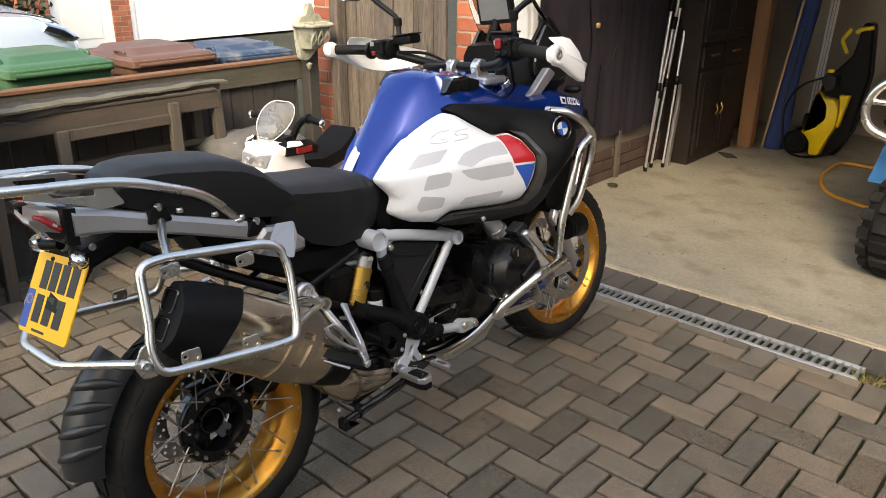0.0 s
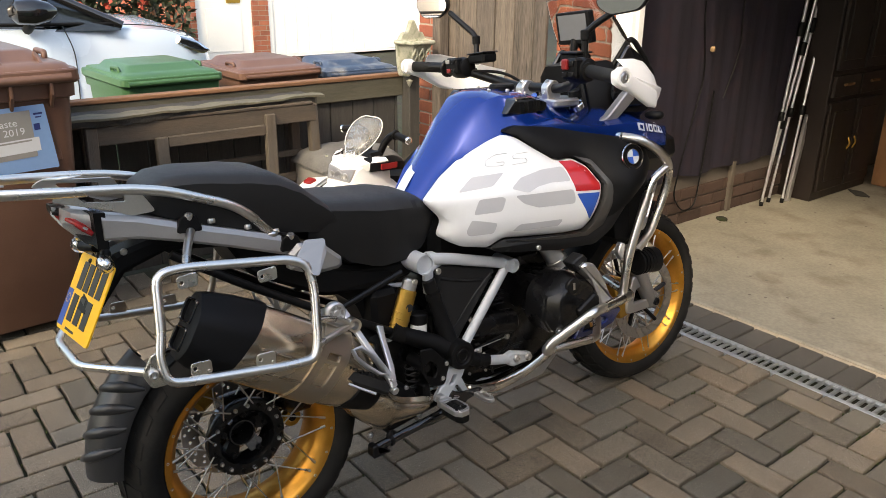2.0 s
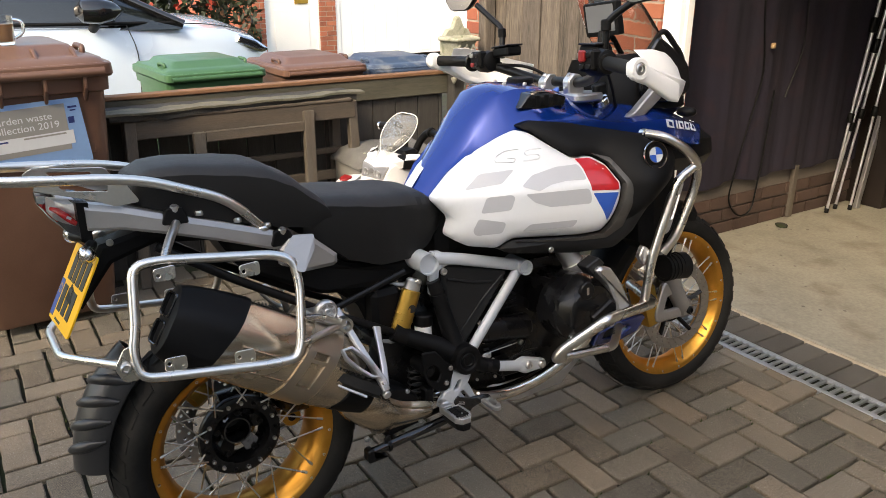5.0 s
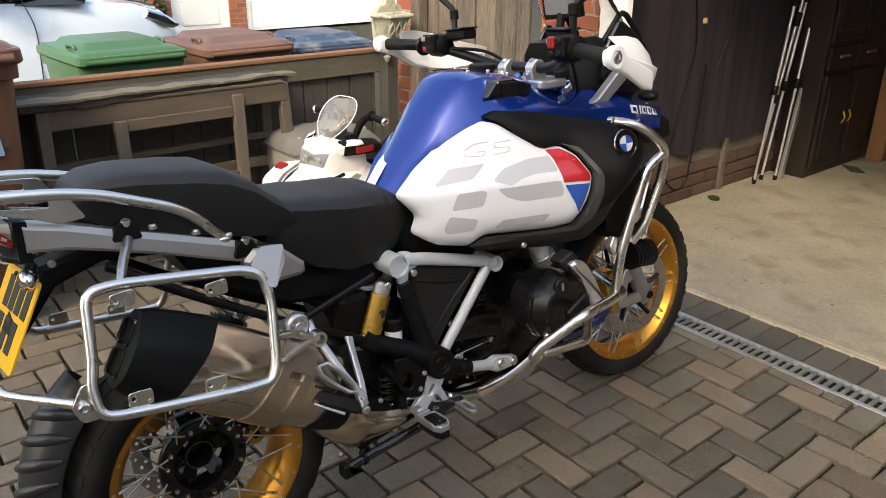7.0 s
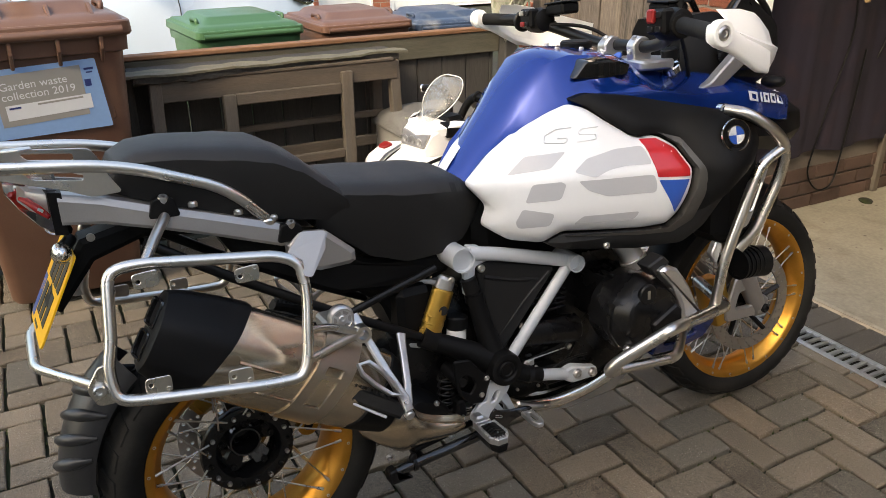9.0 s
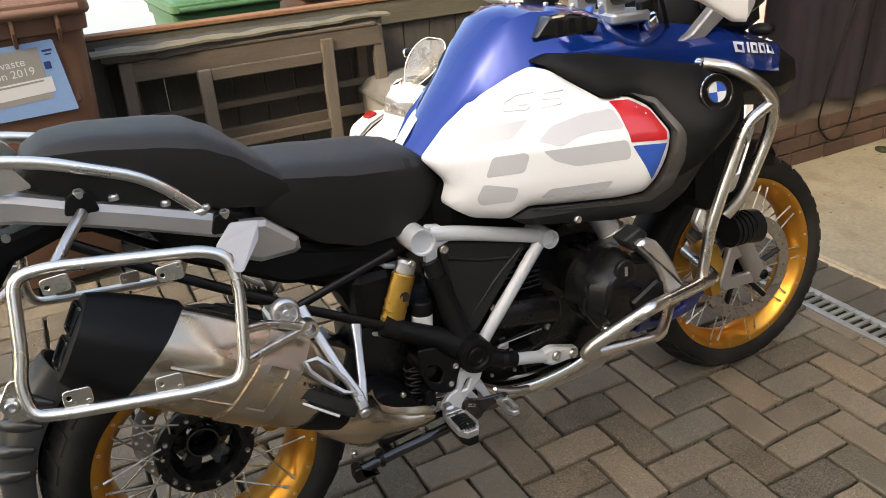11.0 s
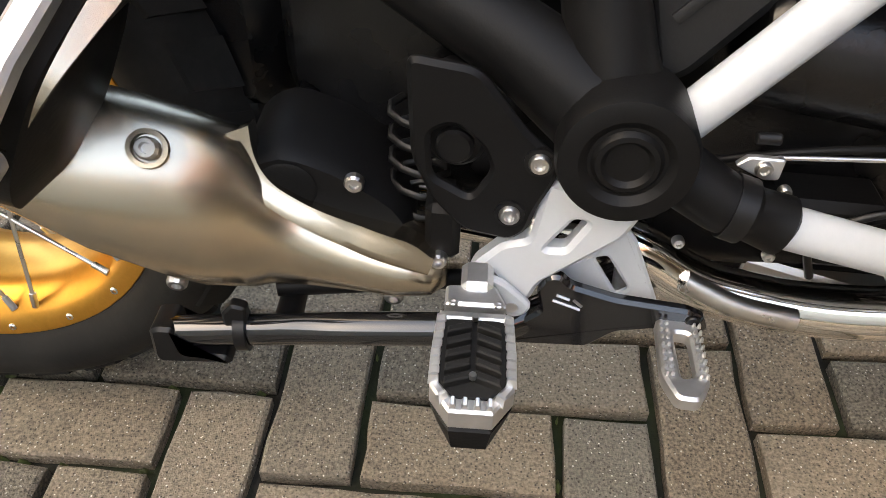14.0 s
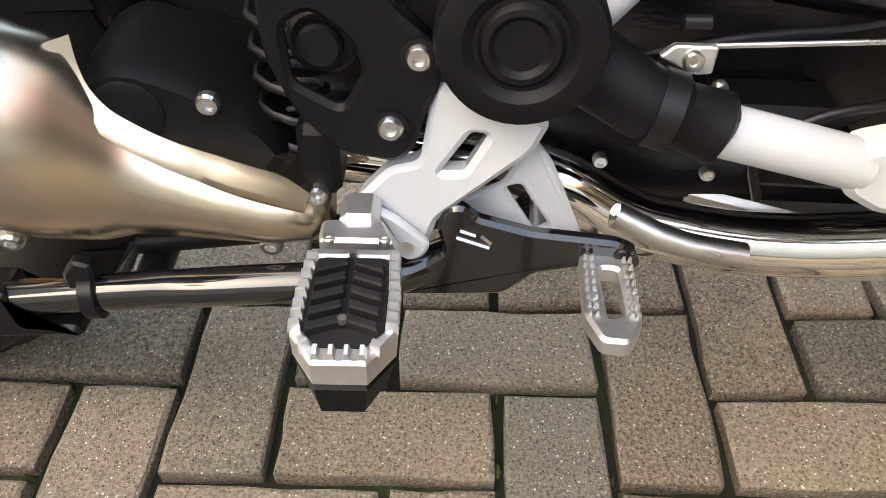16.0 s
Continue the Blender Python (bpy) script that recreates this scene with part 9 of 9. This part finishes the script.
rods = [((-0.87, 2.80, 0.006), (-0.87, 3.08, 1.35)), ((-0.86, 2.87, 0.006), (-0.88, 3.16, 1.5)), ((-0.80, 2.93, 0.006), (-0.86, 3.22, 1.5)), ((-0.84, 2.75, 0.006), (-0.88, 3.0, 1.4))]
for k, (a, b) in enumerate(rods):
    rd = thing("support_pole", "slim telescopic aluminium pole leaning on the wall", "pole", None, "leaning poles")
    a, b = Vector(a), Vector(b)
    part("lower_tube", cyl(bmesh.new(), a + (b - a) * 0.015, a.lerp(b, 0.5), 0.0085, 10), M_ALU, rd, "", 50)
    part("upper_tube", cyl(bmesh.new(), a.lerp(b, 0.47), b, 0.011, 10), M_ALU, rd, "", 50)
    part("clamp", cyl(bmesh.new(), a.lerp(b, 0.36 + 0.01 * k), a.lerp(b, 0.40 + 0.01 * k), 0.02, 10, bevel=0.003), M_BLACK, rd, "", 50)
    part("clamp", cyl(bmesh.new(), a.lerp(b, 0.70 + 0.02 * k), a.lerp(b, 0.76 + 0.02 * k), 0.022, 10, bevel=0.003), M_BLACK, rd, "", 50)
    part("foot", cyl(bmesh.new(), a, a + (b - a) * 0.02, 0.013, 10, bevel=0.002), M_BLACK, rd, "", 50)
lv = thing("spirit_level", "flat aluminium rail leaning against the cupboard", "rail")
bm = cube(-0.012, 0.012, -0.02, 0.02, 0.0, 1.0, 0.002)
bmesh.ops.transform(bm, matrix=pose(-0.80, 3.0, 0.006, -12, -2, 0), verts=bm.verts)
part("bar", bm, M_ALU, lv)

cab = thing("tall_cupboard", "tall dark brown wooden cupboard with panelled doors", "cupboard")
part("body", cube(-0.94, -0.70, 3.10, 3.86, 0.006, 1.95, 0.006), M_CABINET, cab)
for y0, y1, z0, z1 in ((3.13, 3.47, 0.07, 0.66), (3.49, 3.83, 0.07, 0.66), (3.13, 3.47, 0.86, 1.90), (3.49, 3.83, 0.86, 1.90)):
    d = part("door", cube(-0.702, -0.68, y0, y1, z0, z1, 0.005), M_CABINET, cab, "dark panelled door")
    part("panel", cube(-0.683, -0.674, y0 + 0.05, y1 - 0.05, z0 + 0.06, z1 - 0.06, 0.006), M_CABINET, d)
    part("handle", tube(bmesh.new(), [(-0.682, y1 - 0.03 if y0 < 3.3 else y0 + 0.03, (z0 + z1) / 2 - 0.04), (-0.66, y1 - 0.03 if y0 < 3.3 else y0 + 0.03, (z0 + z1) / 2), (-0.682, y1 - 0.03 if y0 < 3.3 else y0 + 0.03, (z0 + z1) / 2 + 0.04)], 0.006, 8, 0.02), M_GOLD_SHOCK, d, "brass drop handle", 60)
for y0, y1 in ((3.13, 3.47), (3.49, 3.83)):
    d = part("drawer", cube(-0.702, -0.68, y0, y1, 0.69, 0.83, 0.005), M_CABINET, cab, "dark drawer front")
    part("pull", cube(-0.682, -0.665, (y0 + y1) / 2 - 0.06, (y0 + y1) / 2 + 0.06, 0.76, 0.775, 0.003), M_POST, d)
pst = thing("timber_post", "brown sawn timber post", "post")
part("shaft", cube(-0.67, -0.56, 3.90, 3.99, 0.006, 2.449, 0.006), M_POST, pst)
bag = thing("camping_bag", "long folded blue nylon bag standing upright", "bag")
rings = []
for k in range(13):
    t = k / 12
    c = Vector((-0.44 + 0.12 * t, 4.06, 0.006 + 1.35 * t))
    rings.append([c + Vector((p * (0.068 + 0.012 * math.sin(9 * t)) + 0.006 * math.sin(k + i), q * 0.06 + 0.006 * math.sin(2.3 * k + i), 0)) for i, (p, q) in enumerate(superellipse(1, 1, 16, 2.2))])
part("sleeve", loft(bmesh.new(), rings), M_BLUE_CLOTH, bag, "", 60)
part("strap", tube(bmesh.new(), [(-0.40, 3.99, 0.3), (-0.36, 3.975, 0.6), (-0.33, 3.985, 0.95)], 0.006, 6, 0.05), M_INK, bag, "", 60)
cane = thing("bamboo_cane", "pale garden cane leaning in the corner", "cane")
part("shaft", cyl(bmesh.new(), (-0.50, 3.98, 0.006), (-0.33, 4.0, 1.45), 0.009, 8), M_CARD, cane, "", 60)
mat_ = thing("rag", "small dark rag lying on the garage floor", "rag")
part("cloth", slab(bmesh.new(), round_poly([(-0.70, 3.62), (-0.60, 3.64), (-0.50, 3.54), (-0.58, 3.50)], 0.02), 0.007, 0.012, 0.001, plane="XY"), M_FELT, mat_)

# pressure washer
pw = thing("pressure_washer", "yellow and black upright pressure washer", "pressure washer")
bm = slab(bmesh.new(), round_poly([(-0.173, 0.493), (-0.121, 0.447), (-0.04, 0.44), (0.0, 0.373), (0.003, 0.266), (-0.05, 0.139), (-0.088, 0.012), (-0.158, 0.012), (-0.167, 0.111), (-0.242, 0.183), (-0.146, 0.24), (-0.094, 0.306), (-0.103, 0.386), (-0.157, 0.451)], 0.02), 3.99, 4.12, 0.02, seg=2)
part("body", bm, M_WASHER, pw, "yellow moulded body", 40)
bm = slab(bmesh.new(), round_poly([(-0.019, 0.477), (0.055, 0.478), (0.031, 0.342), (0.016, 0.241), (-0.002, 0.248), (0.0, 0.373)], 0.008), 4.0, 4.06, 0.008)
part("side_wing", bm, M_WASHER, pw, "yellow side wing", 40)
part("frame", slab(bmesh.new(), round_poly([(-0.2, 0.03), (0.0, 0.01), (0.09, 0.2), (0.14, 0.62), (0.10, 0.98), (0.03, 0.98), (0.0, 0.75), (-0.09, 0.64), (-0.16, 0.55), (-0.2, 0.35)], 0.03), 4.08, 4.2, 0.015), M_BLACK, pw, "black moulded rear frame", 40)
for y0 in (4.0, 4.22):
    part("wheel", lathe(bmesh.new(), [(0.0, -0.03), (0.05, -0.032), (0.055, -0.02), (0.075, -0.02), (0.08, -0.028), (0.088, -0.02), (0.088, 0.02), (0.0, 0.02)], 28, "Y", (-0.262, y0, 0.094)), M_BLACK, pw, "black wheel", 40)
part("axle", cyl(bmesh.new(), (-0.262, 4.0, 0.094), (-0.262, 4.22, 0.094), 0.012, 10), M_BLACK, pw, "", 40)
part("axle_arm", cube(-0.27, -0.15, 4.1, 4.14, 0.07, 0.3, 0.02), M_BLACK, pw)
part("motor_cap", slab(bmesh.new(), round_poly([(-0.162, 0.574), (-0.123, 0.63), (-0.05, 0.61), (-0.051, 0.51), (-0.12, 0.48)], 0.02), 4.0, 4.1, 0.012), M_GREY_PLASTIC, pw, "grey motor cap", 40)
part("knob", cyl(bmesh.new(), (-0.11, 4.03, 0.625), (-0.11, 4.03, 0.65), 0.022, 16, bevel=0.005), M_WASHER, pw, "yellow knob", 40)
part("grip", tube(bmesh.new(), [(-0.036, 4.07, 0.933), (-0.086, 4.07, 0.853), (-0.037, 4.07, 0.764)], 0.014, 8, 0.02), M_WASHER, pw, "yellow spray gun grip", 60)
part("grip", tube(bmesh.new(), [(0.0, 4.07, 0.91), (0.025, 4.07, 0.935), (0.105, 4.07, 0.952)], 0.015, 8, 0.02), M_WASHER, pw, "yellow pull grip", 60)
part("hose", tube(bmesh.new(), [(-0.16, 4.05, 0.58), (-0.30, 4.0, 0.52), (-0.38, 3.97, 0.35), (-0.33, 3.93, 0.08), (-0.26, 3.9, 0.02), (-0.13, 3.86, 0.02), (0.02, 3.9, 0.06), (0.155, 3.9, 0.26), (0.17, 4.0, 0.5)], 0.008, 8, 0.1), M_BLACK, pw, "looped black hose", 60)
tb_ = thing("tent_pole", "bundle of thin metal poles standing in the corner", "poles")
for k in range(3):
    part("tube", cyl(bmesh.new(), (-0.30 + 0.022 * k, 4.3, 0.006), (-0.265 + 0.022 * k, 4.32, 1.3), 0.009, 8), M_ALU, tb_, "", 50)
yh = thing("garden_hose", "orange hose lying on the garage floor", "hose")
part("line", tube(bmesh.new(), [(0.45, 4.3, 0.016), (0.35, 3.9, 0.016), (0.1, 3.95, 0.016), (0.1, 3.55, 0.016), (0.17, 3.24, 0.016), (0.30, 3.02, 0.016), (0.55, 2.92, 0.016), (0.9, 2.85, 0.016)], 0.011, 8, 0.2), M_HOSE, yh, "", 60)

# quad bike, of which the front corner shows
qd = thing("quad_bike", "quad bike with knobbly tyres and steel bumper", "quad bike")
tq = new("wheel")
tq.parent = qd
tq.matrix_basis = pose(0.93, 1.95, 0.236, 0, 0, -12)
part("tyre", lathe(bmesh.new(), [(0.11, -0.10), (0.19, -0.115), (0.225, -0.08), (0.232, 0.0), (0.225, 0.08), (0.19, 0.115), (0.11, 0.10)], 40, "X", closed=True), M_RUBBER, tq, "black knobbly tyre", 40)
bm = bmesh.new()
for k in range(16):
    a = 2 * math.pi * k / 16
    for x0, x1, da in ((-0.11, -0.06, 0), (-0.045, 0.045, 0.2), (0.06, 0.11, 0)):
        m_ = Matrix.Rotation(a + da, 4, "X")
        box(bm, x0, x1, -0.028, 0.028, 0.205, 0.248 if abs(x0) < 0.1 else 0.238, 0.004, m_)
part("tread", bm, M_RUBBER, tq)
part("rim", lathe(bmesh.new(), [(0, -0.04), (0.06, -0.05), (0.115, -0.08), (0.115, 0.08), (0, 0.05)], 28, "X"), M_GREY_SILVER, tq, "", 40)
part("bumper", tube(bmesh.new(), [(1.25, 1.86, 0.62), (0.80, 1.86, 0.66), (0.70, 1.86, 0.70), (0.67, 1.86, 0.78), (0.70, 1.86, 0.88), (0.80, 1.87, 0.95), (1.25, 1.87, 0.97)], 0.02, 12, 0.06), M_STEEL, qd, "steel tube bumper", 60)
part("bumper", tube(bmesh.new(), [(0.70, 1.87, 0.82), (1.25, 1.87, 0.82)], 0.016, 10, 0), M_STEEL, qd, "", 60)
part("fairing", loft(bmesh.new(), [[(x, y, z) for x, z in ((0.72, z0), (1.3, z0), (1.3, z0 + 0.2), (0.76, z0 + 0.18))] for y, z0 in ((1.98, 0.42), (2.3, 0.5), (2.9, 0.55))]), M_BLUE_PLASTIC, qd, "blue plastic front body", 30)
part("chassis", cube(0.98, 1.5, 2.0, 3.3, 0.16, 0.5, 0.03), M_BLACK, qd, "black chassis")
for x0, y0 in ((0.93, 3.15), (1.75, 1.95), (1.75, 3.15)):
    part("wheel", lathe(bmesh.new(), [(0.05, -0.10), (0.19, -0.115), (0.225, -0.08), (0.232, 0.0), (0.225, 0.08), (0.19, 0.115), (0.05, 0.10)], 28, "X", (x0, y0, 0.238), closed=True), M_RUBBER, qd, "black tyre", 40)
part("rack_base", cube(0.74, 1.4, 1.95, 2.6, 0.70, 0.735, 0.01), M_BLACK_SATIN, qd)
part("rack_post", cube(0.8, 0.84, 2.0, 2.04, 0.55, 0.70, 0.005), M_BLACK_SATIN, qd)
part("rack_post", cube(1.2, 1.24, 2.4, 2.44, 0.55, 0.70, 0.005), M_BLACK_SATIN, qd)
cb1 = thing("cardboard_box", "small brown cardboard carton on the quad", "box")
part("carton", cube(0.74, 0.98, 2.0, 2.3, 0.736, 0.95, 0.004), M_CARD, cb1)
part("sticker", cube(0.76, 0.95, 1.996, 1.9995, 0.77, 0.86, 0), M_BLUE_PLASTIC, cb1, "blue printed sticker")
part("sticker_bar", cube(0.77, 0.90, 1.9935, 1.9958, 0.79, 0.82, 0), M_PAPER_WHITE, cb1)
cb2 = thing("tool_case", "blue plastic tool case on the quad", "case")
part("case_body", cube(0.99, 1.35, 2.0, 2.5, 0.736, 1.0, 0.02), M_BLUE_PLASTIC, cb2)
# tuft of dry grass at the drain's end
gr = thing("grass_tuft", "dry yellow grass growing at the drain end", "grass")
rnd = random.Random(6)
bm = bmesh.new()
for k in range(90):
    p = Vector((1.13 + rnd.gauss(0, 0.03), 0.80 + rnd.gauss(0, 0.022), -0.01))
    d = Vector((rnd.gauss(0, 0.6), rnd.gauss(0, 0.6), 1)).normalized() * rnd.uniform(0.015, 0.05)
    w = d.orthogonal().normalized() * 0.0012
    bm.faces.new([bm.verts.new(q) for q in (p - w, p + w, p + d)])
tagged(part("blades", bm, M_DRY_GRASS, gr), kind="stuff")

# ---- paving, drain and edge blocks ----
U = 0.1025
LX, LY = -0.012, 0.0
PHASE = 0


def paver_mesh(name, seed, long=True):
    rnd = random.Random(seed)
    me = bpy.data.meshes.new(name)
    bm = bmesh.new()
    hx, hy = U - 0.0056, U / 2 - 0.0056
    c = 0.0034
    lv = [(1.0, -0.05), (1.0, -c), (0.0, 0.0)]
    per = [(-1 + k * 0.4, -1) for k in range(6)] + [(1, -0.2), (1, 0.35)] + [(1 - k * 0.4, 1) for k in range(6)] + [(-1, 0.3), (-1, -0.25)]
    wob = [(rnd.uniform(-0.0021, 0.0021), rnd.uniform(-0.0021, 0.0021), rnd.uniform(0.5, 1.7)) for _ in per]
    rings = []
    for k, z in lv:
        ring = []
        for (sx, sy), (jx, jy, cw) in zip(per, wob):
            o = c * cw * (1 - k)
            ring.append(bm.verts.new((sx * (hx - o) + jx, sy * (hy - o) + jy, z + (rnd.uniform(-0.0008, 0.0006) if k == 0 else 0))))
        rings.append(ring)
    n = len(per)
    for a, b in zip(rings, rings[1:]):
        for i in range(n):
            bm.faces.new((a[i], a[(i + 1) % n], b[(i + 1) % n], b[i]))
    bm.faces.new(rings[-1])
    bmesh.ops.recalc_face_normals(bm, faces=bm.faces)
    bm.to_mesh(me)
    bm.free()
    me.materials.append(M_PAVER)
    return me


PAVER_MESHES = [paver_mesh("paver", s) for s in range(5)]
far = bmesh.new()
rnd = random.Random(21)
near_count = 0
paving = thing("pavement", "brown grey block paving laid in herringbone with mossy joints", "paving", None, "", "structure")
cells = []
for r in range(-32, 9):
    for m4 in range(-20, 20):
        a = (-r - 1 + PHASE) + 4 * m4
        cells.append((a + 1.0, r + 0.5, 0))           # along x
        c = (-r + 1 + PHASE) + 4 * m4
        cells.append((c + 0.5, r + 1.0, 1))           # along y
for a, b, turned in cells:
    x, y = LX + a * U, LY + b * U
    if not (-2.05 < x < 2.6 and -3.2 < y < 0.775 - (0.1 if turned else 0.05)):
        if not (-2.05 < x < 2.6 and 0.6 < y < 0.83):
            continue
    m = pose(x, y, rnd.uniform(-0.003, 0.0015), rnd.uniform(-0.5, 0.5), rnd.uniform(-0.5, 0.5), (90 if turned else 0) + rnd.uniform(-0.5, 0.5))
    cut = y + (U if turned else U / 2) > 0.772
    mesh = PAVER_MESHES[rnd.randrange(5)]
    near = -0.35 < x < 0.95 and -1.6 < y < 0.72
    if near and not cut and near_count < 300:
        ob = new("paver", mesh)
        ob.parent = paving
        ob.matrix_basis = m
        near_count += 1
        continue
    vs = [far.verts.new(m @ v.co) for v in mesh.vertices]
    fs = [far.faces.new([vs[i] for i in p.vertices]) for p in mesh.polygons]
    if cut:
        geom = vs + fs + list({e for f in fs for e in f.edges})
        bmesh.ops.bisect_plane(far, geom=geom, plane_co=(0, 0.768, 0), plane_no=(0, 1, 0), clear_outer=True)
tagged(part("paver_rest", far, M_PAVER_FAR, paving), "further herringbone paving blocks", "", "", "stuff")

rnd = random.Random(4)
edging = thing("pavement_edging", "dark grey edging blocks set between drain and garage floor", "paving", None, "", "structure")
x = -1.1
while x < 2.6:
    part("block", cube(x + 0.003, x + 0.1, 0.893 + rnd.uniform(-0.002, 0.002), 1.084, -0.05, rnd.uniform(-0.004, 0.0), 0.004), M_SOLDIER, edging)
    x += 0.103

drain = thing("channel_drain", "galvanised slotted channel drain set across the drive", "drain", None, "", "structure")
bm = bmesh.new()
for y0, y1 in ((0.772, 0.786), (0.876, 0.890)):
    box(bm, -1.1, 1.09, y0, y1, -0.04, 0.0, 0.002)
box(bm, -1.1, 1.09, 0.786, 0.876, -0.085, -0.08)
for y0, y1 in ((0.780, 0.786), (0.876, 0.882)):
    box(bm, -1.1, 1.09, y0, y1, -0.08, -0.04)
part("channel", bm, M_GALV, drain)
x = -1.1
while x < 1.08:
    part("grate_bar", cube(x, x + 0.013, 0.784, 0.878, -0.014, 0.001, 0.003), M_GALV, drain)
    x += 0.031
part("grate_edge", cube(-1.1, 1.085, 0.786, 0.797, -0.014, -0.001, 0.002), M_GALV, drain)
part("grate_edge", cube(-1.1, 1.085, 0.865, 0.876, -0.014, -0.001, 0.002), M_GALV, drain)


# moss and grit lodged in the joints beside the motorcycle
moss = thing("moss", "small clumps of green moss in the paving joints", "moss")
rnd = random.Random(77)
verts, faces = [], []
for a, b, turned in cells:
    x, y = LX + a * U, LY + b * U
    if not (-1.2 < x < 1.3 and -1.9 < y < 0.7):
        continue
    for k in range(7):
        if noise.noise(Vector((x * 2.3, y * 2.3, 0.3))) + rnd.random() < 0.45:
            continue
        u, w = rnd.uniform(-U, U), rnd.choice((-1, 1)) * U / 2 + rnd.gauss(0, 0.0012)
        px, py = (x + w, y + u) if turned else (x + u, y + w)
        r, h = rnd.uniform(0.0015, 0.0042), rnd.uniform(-0.006, -0.0015)
        n0 = len(verts)
        sx, sy = (1.0, 2.2) if turned else (2.2, 1.0)
        verts += [(px + r * sx * math.cos(q), py + r * sy * math.sin(q), -0.013) for q in (0.3, 1.5, 2.9, 4.2, 5.4)] + [(px, py, h)]
        faces += [(n0 + i, n0 + (i + 1) % 5, n0 + 5) for i in range(5)]
me = bpy.data.meshes.new("clumps")
me.from_pydata(verts, [], faces)
me.materials.append(M_MOSS)
ob = new("clumps", me)
ob.parent = moss
tagged(ob, "", kind="stuff")
